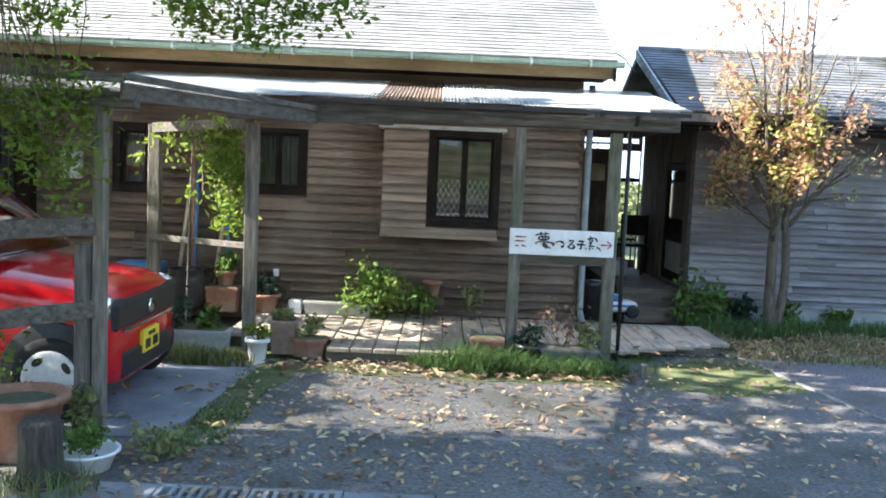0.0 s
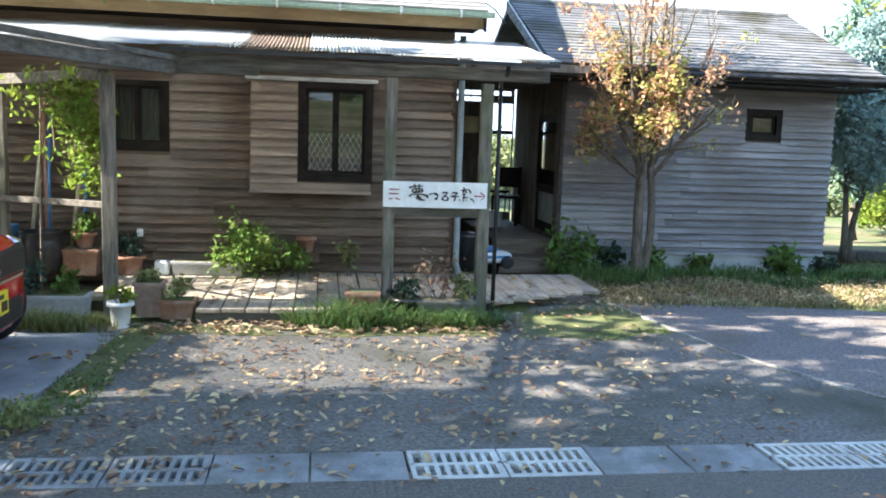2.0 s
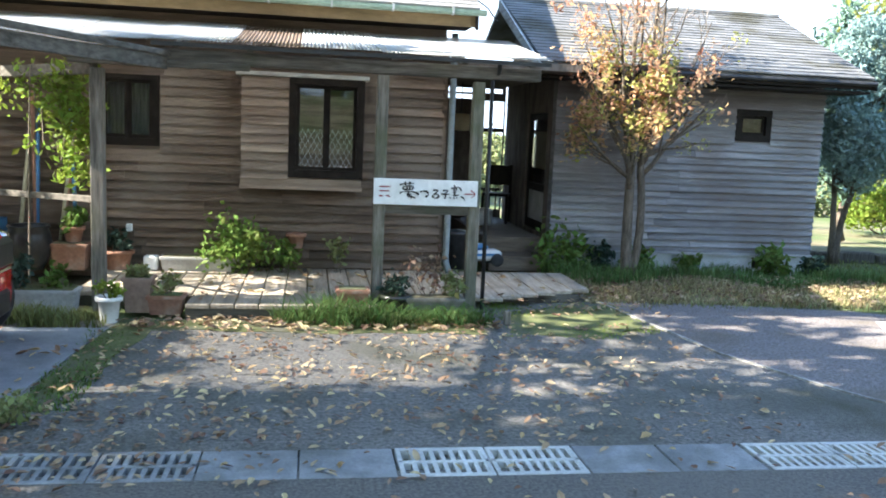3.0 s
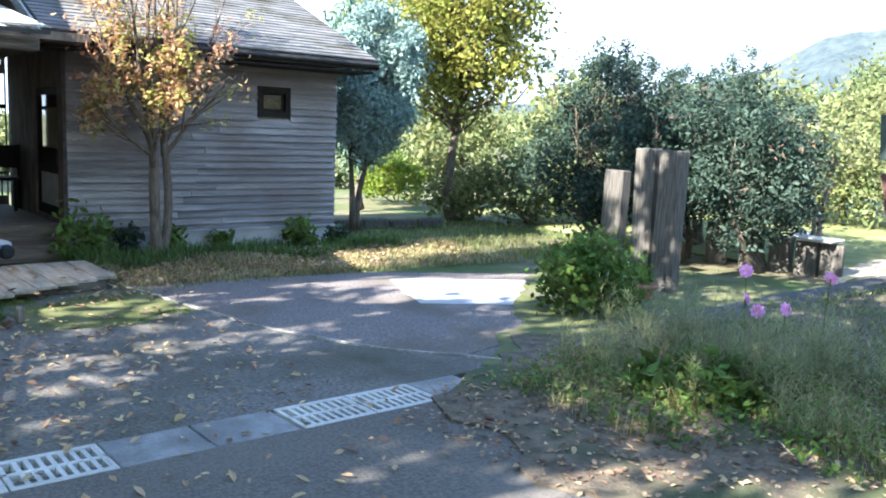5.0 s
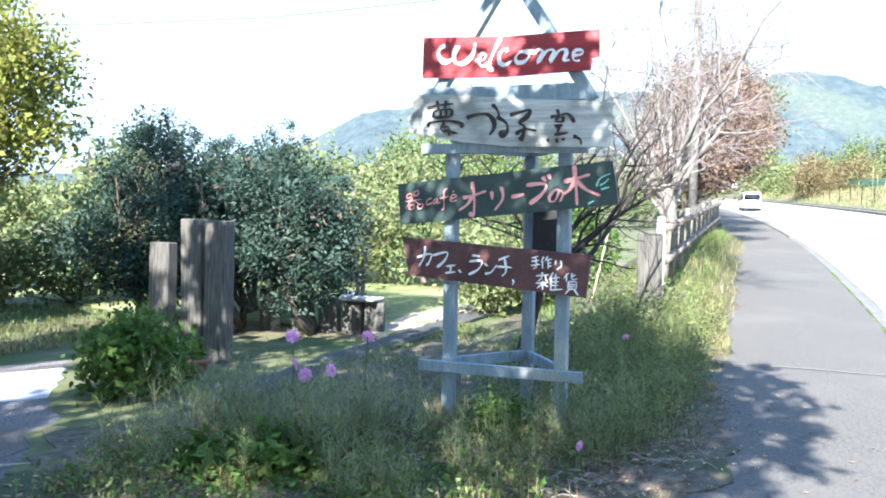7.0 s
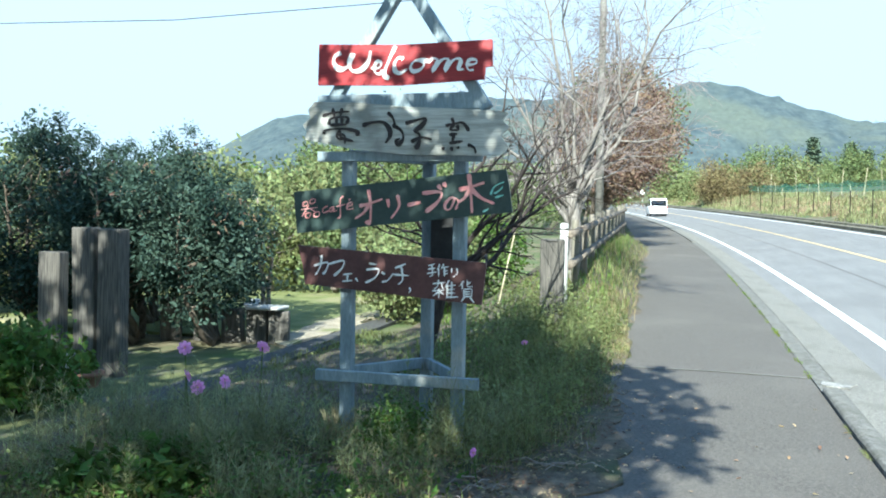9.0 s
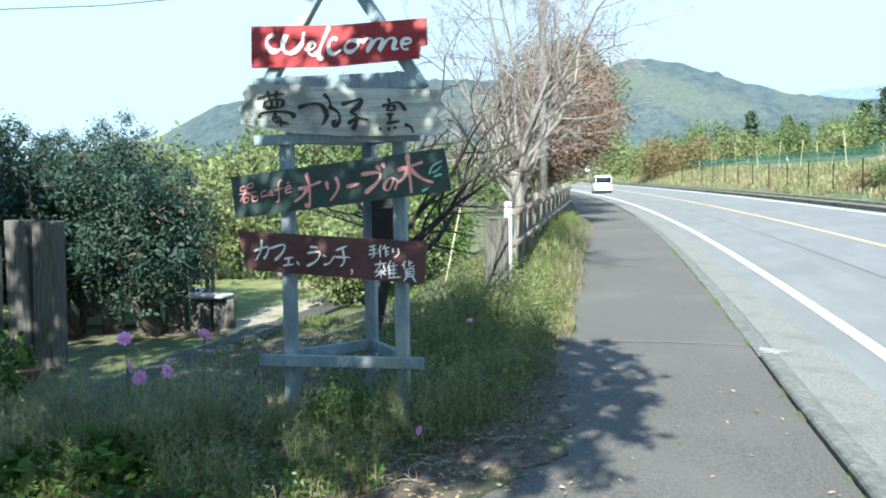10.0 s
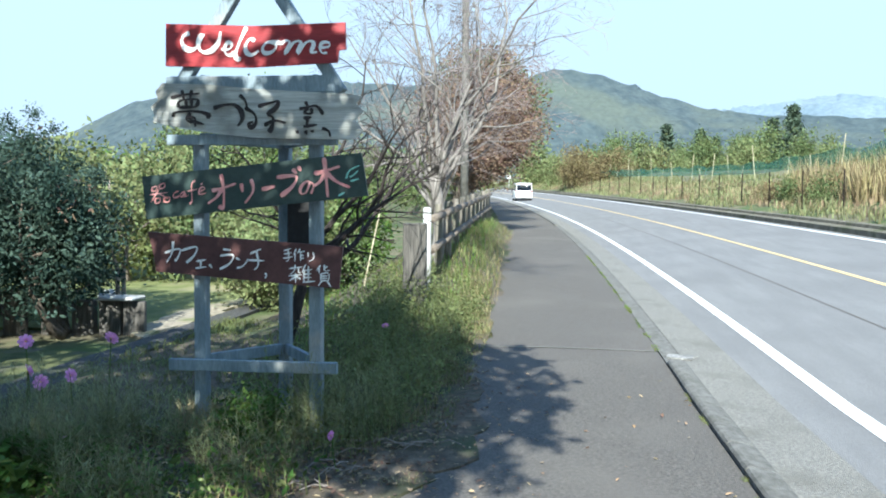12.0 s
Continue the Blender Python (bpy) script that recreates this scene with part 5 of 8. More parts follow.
b_welcome = board([(2.575, 2.975), (1.92, 2.945), (1.255, 2.955), (1.25, 2.77), (1.3, 2.765), (1.31, 2.68), (1.95, 2.655), (2.58, 2.675)], 6.37, M_RED, "red board")
b_name = board([(2.6, 2.55), (2.25, 2.535), (1.9, 2.5), (1.2, 2.455), (1.13, 2.44), (1.17, 2.39), (1.12, 2.34), (1.18, 2.28), (1.12, 2.2), (1.19, 2.14), (1.9, 2.155), (2.3, 2.2), (2.67, 2.27), (2.66, 2.33), (2.69, 2.38), (2.63, 2.43), (2.65, 2.49)], 6.35, M_CREAM, "worn whitish board with ragged ends")
b_olive = board([(2.77, 1.88), (1.14, 2.05), (1.12, 1.95), (1.09, 1.75), (2.74, 1.57)], 6.37, M_GREEN, "dark green board")
b_cafe = board([(2.73, 1.48), (1.27, 1.39), (1.3, 1.09), (2.67, 1.19), (2.69, 1.33)], 6.37, M_MAROON, "maroon board")

# ---- sleeper posts ----
for (x, y, w, h, lean) in ((8.0, 5.64, 0.28, 1.54, 0.5), (8.02, 5.95, 0.26, 1.55, -0.4), (8.1, 6.48, 0.27, 1.28, 0.6)):
    ob = single("sleeper_post", cube(-0.08, 0.08, -w / 2, w / 2, -0.1, h, bevel=0.012), M_SLEEPER, "upright weathered railway sleeper", "post", "sleepers at the gateway")
    ob.matrix_basis = pose(x, y, 0, lean, lean, 0)

# ---- far land ----
def ridge(name, m, radius, pts, label, seed, depth=500, haze=0):
    """A mountain side seen along bearings: pts are (degrees right of +x, degrees up)."""
    bm = bmesh.new()
    rows = []
    for j in range(25):
        t = j / 24
        row = []
        for i in range(401):
            a = pts[0][0] + (pts[-1][0] - pts[0][0]) * i / 400
            for (a0, e0), (a1, e1) in zip(pts, pts[1:]):
                if a0 <= a <= a1:
                    s = (a - a0) / (a1 - a0)
                    s = s * s * (3 - 2 * s)
                    e = e0 + (e1 - e0) * s
                    break
            r = radius - depth * (1 - t)
            h = math.tan(radians(e)) * radius * (t ** 1.3)
            p = Vector((r * math.cos(radians(a)), -r * math.sin(radians(a)), 0))
            h *= 1 + 0.12 * noise.noise(p * 0.008 + Vector((seed, 0, 0))) * math.sin(math.pi * t) + 0.035 * noise.noise(p * 0.03) * math.sin(math.pi * min(t, 0.9)) + 0.022 * noise.noise(p * 0.09)
            row.append(bm.verts.new((p.x, p.y, h if j else -5)))
        rows.append(row)
    for a, b in zip(rows, rows[1:]):
        for i in range(400):
            bm.faces.new((a[i], a[i + 1], b[i + 1], b[i]))
    bmesh.ops.recalc_face_normals(bm, faces=bm.faces[:])
    return single(name, bm, m, label, "mountain", kind="structure", smooth=haze > 0)


ridge("backdrop", M_HILL, 1500, [(-75, 0.5), (-60, 1.5), (-45, 2.0), (-38, 2.8), (-33, 4.0), (-26.3, 6.7), (-20, 7.6), (-15, 8.1), (-6, 7.9), (-3, 8.4), (-0.5, 9.05), (2, 8.7), (4, 8.0), (7, 7.0), (9, 6.3), (13, 5.8), (22, 5.3), (35, 5.0), (60, 3.5), (90, 2)], "wooded mountain behind the road, air haze in its colour", 1)
ridge("backdrop", M_HILL_FAR, 3000, [(5, 5.5), (12, 6.4), (17, 6.9), (21, 6.3), (24, 6.4), (30, 7.2), (40, 7.0), (60, 5), (80, 3)], "distant mountain ridge, blue air haze in its colour", 2, 900, 1)


def wood(name, n, place, size, per, leaf, m, label, seed):
    """Far trees, joined: each a few clumps of leaves on a stem. place(rng) gives x, y, z, scale."""
    rng = np.random.default_rng(seed)
    vs, fs, k = [], [], 0
    for i in range(n):
        x, y, z, s = place(rng)
        cs = clumps(rng, (x, y, z + size * s * 0.6), (size * s * 0.42, size * s * 0.42, size * s * 0.5), 7, 0.3)
        v, f = leaf_arrays(leaf_cloud(rng, cs, per, size * s * 0.13), leaf * s, rng, 1.5)
        vs.append(v)
        fs.append(f + k)
        k += len(v)
    return from_arrays(name, np.concatenate(vs), np.concatenate(fs), m, label, "woods", "stuff")


def far_place(x0, x1, y0, y1, zf):
    def f(rng):
        x, y = rng.uniform(x0, x1), rng.uniform(y0, y1)
        return x, y, zf(x, y), rng.uniform(0.7, 1.3)
    return f


wood("far_woods", 140, far_place(96, 160, -95, -7, lambda x, y: 3.2 + (x - 100) * 0.05), 4.2, 250, 0.14, L_WILLOW, "light green trees on the slope beyond the field", 49)
wood("far_woods", 64, far_place(104, 175, -95, -7, lambda x, y: 3.6 + (x - 100) * 0.05), 5.6, 340, 0.15, L_FOREST, "mixed green woods on the slope beyond the field", 41)
wood("far_woods", 60, far_place(180, 260, -120, 20, lambda x, y: 5), 7, 130, 0.4, L_FOREST, "woods on the lower slope of the mountain", 42)
wood("far_woods", 60, far_place(24, 75, 12, 50, lambda x, y: -0.5), 2.9, 150, 0.13, L_WILLOW, "light green trees beyond the lawn", 43)
wood("far_woods", 60, far_place(26, 75, 24, 80, lambda x, y: -0.5), 3.2, 130, 0.14, L_FOREST, "green trees behind the garden", 44)
wood("far_woods", 10, far_place(2.0, 6.0, 20, 26, lambda x, y: -0.5), 1.9, 140, 0.1, L_WILLOW, "sunlit bushes behind the passage", 45)
wood("far_woods", 24, far_place(98, 116, -11, -1, lambda x, y: 3.2), 4.0, 260, 0.11, L_OLIVE, "olive brown bushes at the bend of the road", 46)
wood("far_woods", 16, far_place(10.5, 22, 19, 24, lambda x, y: -0.2), 1.5, 130, 0.1, L_WILLOW, "sunlit hedge behind the garden", 48)
wood("far_woods", 30, far_place(112, 160, -1, 34, lambda x, y: 3.0), 5.5, 200, 0.22, L_WILLOW, "light green trees behind the bend of the road", 50)
wood("far_woods", 26, far_place(60, 118, 14, 34, lambda x, y: 1.5), 6.0, 200, 0.2, L_FOREST, "dark green trees beside the bend of the road", 59)


# Unseen woods, added so the window glass reflects dark trees.
wood("far_woods", 46, far_place(-45, 22, -48, -24, lambda x, y: 0.5), 7.5, 60, 0.45, L_FOREST, "unseen woods added for the window reflections", 60)

# ---- writing ----
FACE_ROAD = Matrix(((0, 0, -1, 0), (-1, 0, 0, 0), (0, 1, 0, 0), (0, 0, 0, 1)))
FACE_YARD = Matrix(((1, 0, 0, 0), (0, 0, -1, 0), (0, 1, 0, 0), (0, 0, 0, 1)))


def strokes(lines, at, size, width, m, parent, face, tilt=0.0, name="brush_mark"):
    """One brushed letter: a flat ribbon along each of its lines."""
    bm = bmesh.new()
    for k, ln in enumerate(lines):
        pts = [Vector((x, y, 0)) * size for x, y in ln]
        fine = []
        for i in range(len(pts) - 1):
            p0, p1, p2, p3 = pts[max(i - 1, 0)], pts[i], pts[i + 1], pts[min(i + 2, len(pts) - 1)]
            for q in range(4):
                t = q / 4
                fine.append(0.5 * (2 * p1 + (p2 - p0) * t + (2 * p0 - 5 * p1 + 4 * p2 - p3) * t * t + (3 * p1 - p0 - 3 * p2 + p3) * t ** 3) if len(pts) > 2 else p1.lerp(p2, t))
        fine.append(pts[-1])
        rows = []
        for i, p in enumerate(fine):
            d = (fine[min(i + 1, len(fine) - 1)] - fine[max(i - 1, 0)]).normalized()
            n = Vector((-d.y, d.x, 0)) * width * 0.5 * (0.75 + 0.3 * math.sin(2.2 + i * 0.45)) * (0.6 if i in (0, len(fine) - 1) else 1)
            z = Vector((0, 0, 0.0025 + 0.00012 * i + 0.0004 * k))
            rows.append([bm.verts.new(v) for v in (p - n, p - n + z, p + n + z, p + n)])
        for a, b in zip(rows, rows[1:]):
            for i in range(4):
                bm.faces.new((a[i], a[(i + 1) % 4], b[(i + 1) % 4], b[i]))
        bm.faces.new(rows[0])
        bm.faces.new(rows[-1])
    bmesh.ops.recalc_face_normals(bm, faces=bm.faces[:])
    bmesh.ops.transform(bm, matrix=Matrix.Translation(at) @ face @ Matrix.Rotation(radians(tilt), 4, "Z"), verts=bm.verts[:])
    part(name, bm, m, parent)


def arc(cx, cy, rx, ry, a0, a1, n=7):
    return [(cx + rx * math.cos(radians(a0 + (a1 - a0) * i / n)), cy + ry * math.sin(radians(a0 + (a1 - a0) * i / n))) for i in range(n + 1)]


DREAM = [[(0.171, 0.342), (0.253, 0.363), (0.386, 0.372)], [(0.253, 0.398), (0.269, 0.323)], [(0.327, 0.397), (0.315, 0.34)], [(0.225, 0.274), (0.24, 0.322), (0.369, 0.329), (0.363, 0.281)], [(0.234, 0.274), (0.363, 0.278)], [(0.283, 0.322), (0.285, 0.281)], [(0.326, 0.324), (0.326, 0.281)], [(0.187, 0.206), (0.204, 0.239), (0.36, 0.245), (0.454, 0.22), (0.439, 0.199)], [(0.317, 0.235), (0.287, 0.192), (0.325, 0.162)], [(0.299, 0.201), (0.348, 0.2), (0.353, 0.137)], [(0.313, 0.181), (0.419, 0.153)]]
KILN = [[(1.122, 0.255), (1.169, 0.265), (1.246, 0.275), (1.295, 0.216)], [(1.167, 0.31), (1.185, 0.268)], [(1.188, 0.265), (1.158, 0.228), (1.21, 0.222)], [(1.207, 0.262), (1.218, 0.22)], [(1.152, 0.191), (1.21, 0.198)], [(1.185, 0.193), (1.174, 0.143)], [(1.152, 0.132), (1.251, 0.145)], [(1.105, 0.106), (1.109, 0.082)], [(1.167, 0.106), (1.175, 0.076)], [(1.215, 0.108), (1.219, 0.089)], [(1.287, 0.121), (1.334, 0.099), (1.347, 0.06)]]
MARK_A = [arc(0.4, 0.45, 0.45, 0.3, 150, -70)]
MARK_B = [[(0.2, 0.85), (0.75, 0.85), (0.25, 0.4)], arc(0.5, 0.28, 0.3, 0.22, 120, -200)]
MARK_C = [[(0.2, 0.85), (0.75, 0.85), (0.5, 0.62)], [(0.5, 0.62), (0.5, 0.1), (0.35, 0.15)], [(0.05, 0.5), (0.95, 0.5)]]

strokes([[(0.205, 0.245), (0.158, 0.221), (0.149, 0.179), (0.176, 0.135), (0.226, 0.126), (0.272, 0.156), (0.304, 0.232), (0.275, 0.183), (0.28, 0.129), (0.318, 0.104), (0.376, 0.12), (0.423, 0.173), (0.44, 0.25)]], (6.366, 2.6, 2.66), 1.0, 0.04, M_WPAINT, b_welcome, FACE_ROAD, name="script_letter")
strokes([[(0.442, 0.125), (0.499, 0.124), (0.522, 0.155), (0.494, 0.172), (0.468, 0.132), (0.479, 0.089), (0.517, 0.083), (0.541, 0.104)]], (6.366, 2.6, 2.66), 1.0, 0.028, M_WPAINT, b_welcome, FACE_ROAD, name="script_letter")
strokes([[(0.632, 0.278), (0.584, 0.183), (0.55, 0.097), (0.555, 0.061), (0.586, 0.05)]], (6.366, 2.6, 2.66), 1.0, 0.036, M_WPAINT, b_welcome, FACE_ROAD, name="script_letter")
strokes([[(0.691, 0.181), (0.657, 0.193), (0.626, 0.156), (0.629, 0.102), (0.668, 0.08), (0.721, 0.109)]], (6.366, 2.6, 2.66), 1.0, 0.034, M_WPAINT, b_welcome, FACE_ROAD, name="script_letter")
strokes([[(0.825, 0.168), (0.777, 0.164), (0.747, 0.124), (0.766, 0.092), (0.816, 0.099), (0.85, 0.138), (0.822, 0.168), (0.886, 0.159)]], (6.366, 2.6, 2.66), 1.0, 0.03, M_WPAINT, b_welcome, FACE_ROAD, name="script_letter")
strokes([[(0.878, 0.151), (0.919, 0.177), (0.947, 0.16), (0.914, 0.089), (0.967, 0.155), (1.011, 0.172), (1.03, 0.153), (1.005, 0.088), (1.063, 0.158), (1.107, 0.168), (1.121, 0.144), (1.104, 0.094), (1.146, 0.093)]], (6.366, 2.6, 2.66), 1.0, 0.03, M_WPAINT, b_welcome, FACE_ROAD, name="script_letter")
strokes([[(1.168, 0.122), (1.228, 0.129), (1.231, 0.155), (1.187, 0.158), (1.165, 0.124), (1.181, 0.087), (1.217, 0.087)]], (6.366, 2.6, 2.66), 1.0, 0.024, M_WPAINT, b_welcome, FACE_ROAD, name="script_letter")
strokes(DREAM, (6.346, 2.7, 2.1), 1.0, 0.03, M_INK, b_name, FACE_ROAD, name="brush_letter")
strokes([[(0.488, 0.266), (0.559, 0.287), (0.644, 0.289), (0.695, 0.245), (0.703, 0.189), (0.669, 0.138)]], (6.346, 2.7, 2.1), 1.0, 0.038, M_INK, b_name, FACE_ROAD, name="brush_mark")
strokes([[(0.684, 0.359), (0.726, 0.315), (0.743, 0.253)], [(0.722, 0.269), (0.793, 0.223), (0.804, 0.164), (0.77, 0.129), (0.753, 0.154), (0.784, 0.17)]], (6.346, 2.7, 2.1), 1.0, 0.034, M_INK, b_name, FACE_ROAD, name="brush_mark")
strokes([[(0.82, 0.276), (0.897, 0.297), (0.969, 0.309), (0.95, 0.264), (0.894, 0.222), (0.93, 0.195), (0.921, 0.128), (0.899, 0.094)], [(0.866, 0.142), (0.938, 0.176), (1.022, 0.16)]], (6.346, 2.7, 2.1), 1.0, 0.036, M_INK, b_name, FACE_ROAD, name="brush_mark")
strokes(KILN, (6.346, 2.7, 2.1), 1.0, 0.03, M_INK, b_name, FACE_ROAD, name="brush_letter")
strokes([[(0.111, 0.25), (0.144, 0.26), (0.143, 0.232), (0.11, 0.226), (0.111, 0.25)], [(0.167, 0.269), (0.203, 0.282), (0.206, 0.254), (0.17, 0.244), (0.167, 0.269)], [(0.093, 0.198), (0.232, 0.217)], [(0.16, 0.235), (0.103, 0.145)], [(0.163, 0.21), (0.228, 0.173)], [(0.133, 0.17), (0.172, 0.173), (0.165, 0.142), (0.136, 0.139), (0.133, 0.17)], [(0.202, 0.176), (0.241, 0.183), (0.241, 0.152), (0.205, 0.149), (0.202, 0.176)]], (6.366, 2.8, 1.55), 1.0, 0.011, M_PINK, b_olive, FACE_ROAD, name="letter")
strokes([[(0.314, 0.226), (0.277, 0.211), (0.277, 0.177), (0.32, 0.192)]], (6.366, 2.8, 1.55), 1.0, 0.013, M_PINK, b_olive, FACE_ROAD, name="letter")
strokes([[(0.362, 0.224), (0.33, 0.208), (0.333, 0.183), (0.362, 0.211), (0.359, 0.186), (0.388, 0.199)]], (6.366, 2.8, 1.55), 1.0, 0.013, M_PINK, b_olive, FACE_ROAD, name="letter")
strokes([[(0.438, 0.301), (0.412, 0.273), (0.414, 0.156), (0.394, 0.14)], [(0.382, 0.224), (0.454, 0.242)]], (6.366, 2.8, 1.55), 1.0, 0.014, M_PINK, b_olive, FACE_ROAD, name="letter")
strokes([[(0.463, 0.221), (0.509, 0.24), (0.499, 0.258), (0.473, 0.242), (0.47, 0.206), (0.518, 0.212)], [(0.481, 0.272), (0.494, 0.284)]], (6.366, 2.8, 1.55), 1.0, 0.013, M_PINK, b_olive, FACE_ROAD, name="letter")
strokes([[(0.564, 0.231), (0.635, 0.246), (0.744, 0.283)], [(0.635, 0.35), (0.654, 0.234), (0.65, 0.108), (0.618, 0.123)], [(0.638, 0.24), (0.599, 0.182), (0.534, 0.138)]], (6.366, 2.8, 1.55), 1.0, 0.034, M_PINK, b_olive, FACE_ROAD, name="letter")
strokes([[(0.786, 0.283), (0.795, 0.222)], [(0.859, 0.314), (0.875, 0.232), (0.814, 0.143)]], (6.366, 2.8, 1.55), 1.0, 0.032, M_PINK, b_olive, FACE_ROAD, name="letter")
strokes([[(0.938, 0.241), (1.036, 0.263)]], (6.366, 2.8, 1.55), 1.0, 0.036, M_PINK, b_olive, FACE_ROAD, name="letter")
strokes([[(1.049, 0.327), (1.188, 0.336), (1.169, 0.269), (1.077, 0.193)], [(1.166, 0.387), (1.194, 0.354)], [(1.207, 0.405), (1.225, 0.372)]], (6.366, 2.8, 1.55), 1.0, 0.036, M_PINK, b_olive, FACE_ROAD, name="letter")
strokes([[(1.294, 0.297), (1.266, 0.224), (1.231, 0.212), (1.222, 0.248), (1.266, 0.297), (1.319, 0.276), (1.3, 0.212)]], (6.366, 2.8, 1.55), 1.0, 0.022, M_PINK, b_olive, FACE_ROAD, name="letter")
strokes([[(1.322, 0.354), (1.409, 0.375), (1.508, 0.405)], [(1.394, 0.466), (1.409, 0.342), (1.422, 0.189)], [(1.403, 0.357), (1.366, 0.297), (1.322, 0.267)], [(1.409, 0.363), (1.487, 0.297), (1.583, 0.259)]], (6.366, 2.8, 1.55), 1.0, 0.04, M_PINK, b_olive, FACE_ROAD, name="letter")
strokes([[(1.555, 0.319), (1.579, 0.376), (1.65, 0.411)]], (6.366, 2.8, 1.55), 1.0, 0.018, M_SPRIG, b_olive, FACE_ROAD, name="olive_sprig")
strokes([[(1.579, 0.328), (1.61, 0.346), (1.641, 0.376)]], (6.366, 2.8, 1.55), 1.0, 0.018, M_SPRIG, b_olive, FACE_ROAD, name="olive_sprig")
strokes([[(1.586, 0.301), (1.647, 0.319)]], (6.366, 2.8, 1.55), 1.0, 0.018, M_SPRIG, b_olive, FACE_ROAD, name="olive_sprig")
strokes([[(1.499, 0.198), (1.542, 0.222)]], (6.366, 2.8, 1.55), 1.0, 0.018, M_SPRIG, b_olive, FACE_ROAD, name="olive_sprig")
strokes([[(0.154, 0.279), (0.266, 0.308), (0.253, 0.246), (0.229, 0.22)], [(0.218, 0.363), (0.207, 0.276), (0.167, 0.21)]], (6.366, 2.75, 1.05), 1.0, 0.022, M_WPAINT, b_cafe, FACE_ROAD, name="letter")
strokes([[(0.279, 0.296), (0.394, 0.325), (0.38, 0.266), (0.318, 0.209)]], (6.366, 2.75, 1.05), 1.0, 0.022, M_WPAINT, b_cafe, FACE_ROAD, name="letter")
strokes([[(0.393, 0.22), (0.465, 0.232)], [(0.429, 0.224), (0.425, 0.177)], [(0.386, 0.17), (0.467, 0.181)]], (6.366, 2.75, 1.05), 1.0, 0.018, M_WPAINT, b_cafe, FACE_ROAD, name="letter")
strokes([[(0.492, 0.2), (0.51, 0.175)]], (6.366, 2.75, 1.05), 1.0, 0.018, M_WPAINT, b_cafe, FACE_ROAD, name="letter")
strokes([[(0.598, 0.31), (0.656, 0.304)], [(0.575, 0.263), (0.672, 0.27), (0.646, 0.208), (0.571, 0.167)]], (6.366, 2.75, 1.05), 1.0, 0.02, M_WPAINT, b_cafe, FACE_ROAD, name="letter")
strokes([[(0.694, 0.249), (0.723, 0.234)], [(0.7, 0.178), (0.745, 0.191), (0.787, 0.244)]], (6.366, 2.75, 1.05), 1.0, 0.02, M_WPAINT, b_cafe, FACE_ROAD, name="letter")
strokes([[(0.8, 0.282), (0.883, 0.316)], [(0.79, 0.235), (0.905, 0.231)], [(0.848, 0.294), (0.86, 0.203), (0.828, 0.165)]], (6.366, 2.75, 1.05), 1.0, 0.02, M_WPAINT, b_cafe, FACE_ROAD, name="letter")
strokes([[(0.91, 0.145), (0.921, 0.124), (0.908, 0.108)]], (6.366, 2.75, 1.05), 1.0, 0.018, M_WPAINT, b_cafe, FACE_ROAD, name="letter")
strokes([[(1.051, 0.306), (1.102, 0.322)], [(1.051, 0.282), (1.108, 0.292)], [(1.045, 0.251), (1.118, 0.265)], [(1.08, 0.316), (1.086, 0.246), (1.064, 0.23)]], (6.366, 2.75, 1.05), 1.0, 0.013, M_WPAINT, b_cafe, FACE_ROAD, name="letter")
strokes([[(1.14, 0.32), (1.121, 0.277)], [(1.132, 0.289), (1.132, 0.231)], [(1.171, 0.323), (1.148, 0.286)], [(1.155, 0.296), (1.206, 0.304)], [(1.174, 0.296), (1.174, 0.232)], [(1.176, 0.273), (1.199, 0.277)], [(1.176, 0.252), (1.199, 0.257)]], (6.366, 2.75, 1.05), 1.0, 0.013, M_WPAINT, b_cafe, FACE_ROAD, name="letter")
strokes([[(1.228, 0.297), (1.228, 0.263)], [(1.265, 0.297), (1.27, 0.258), (1.237, 0.231)]], (6.366, 2.75, 1.05), 1.0, 0.014, M_WPAINT, b_cafe, FACE_ROAD, name="letter")
strokes([[(1.089, 0.179), (1.184, 0.192)], [(1.132, 0.207), (1.127, 0.166), (1.098, 0.139)], [(1.155, 0.189), (1.162, 0.149), (1.174, 0.15)], [(1.086, 0.127), (1.18, 0.136)], [(1.136, 0.146), (1.136, 0.079)], [(1.13, 0.12), (1.092, 0.091)], [(1.143, 0.125), (1.174, 0.104)], [(1.212, 0.211), (1.184, 0.156)], [(1.198, 0.174), (1.198, 0.083)], [(1.202, 0.167), (1.262, 0.175)], [(1.231, 0.198), (1.231, 0.093)], [(1.202, 0.141), (1.253, 0.145)], [(1.202, 0.116), (1.253, 0.119)], [(1.19, 0.084), (1.281, 0.092)]], (6.366, 2.75, 1.05), 1.0, 0.014, M_WPAINT, b_cafe, FACE_ROAD, name="letter")
strokes([[(1.319, 0.207), (1.29, 0.17)], [(1.309, 0.184), (1.309, 0.146)], [(1.347, 0.21), (1.35, 0.168), (1.387, 0.171)], [(1.37, 0.2), (1.34, 0.177)], [(1.322, 0.146), (1.378, 0.15), (1.378, 0.098)], [(1.322, 0.146), (1.322, 0.096)], [(1.325, 0.129), (1.372, 0.132)], [(1.325, 0.113), (1.372, 0.115)], [(1.322, 0.096), (1.378, 0.098)], [(1.328, 0.093), (1.303, 0.06)], [(1.368, 0.094), (1.397, 0.053)]], (6.366, 2.75, 1.05), 1.0, 0.013, M_WPAINT, b_cafe, FACE_ROAD, name="letter")
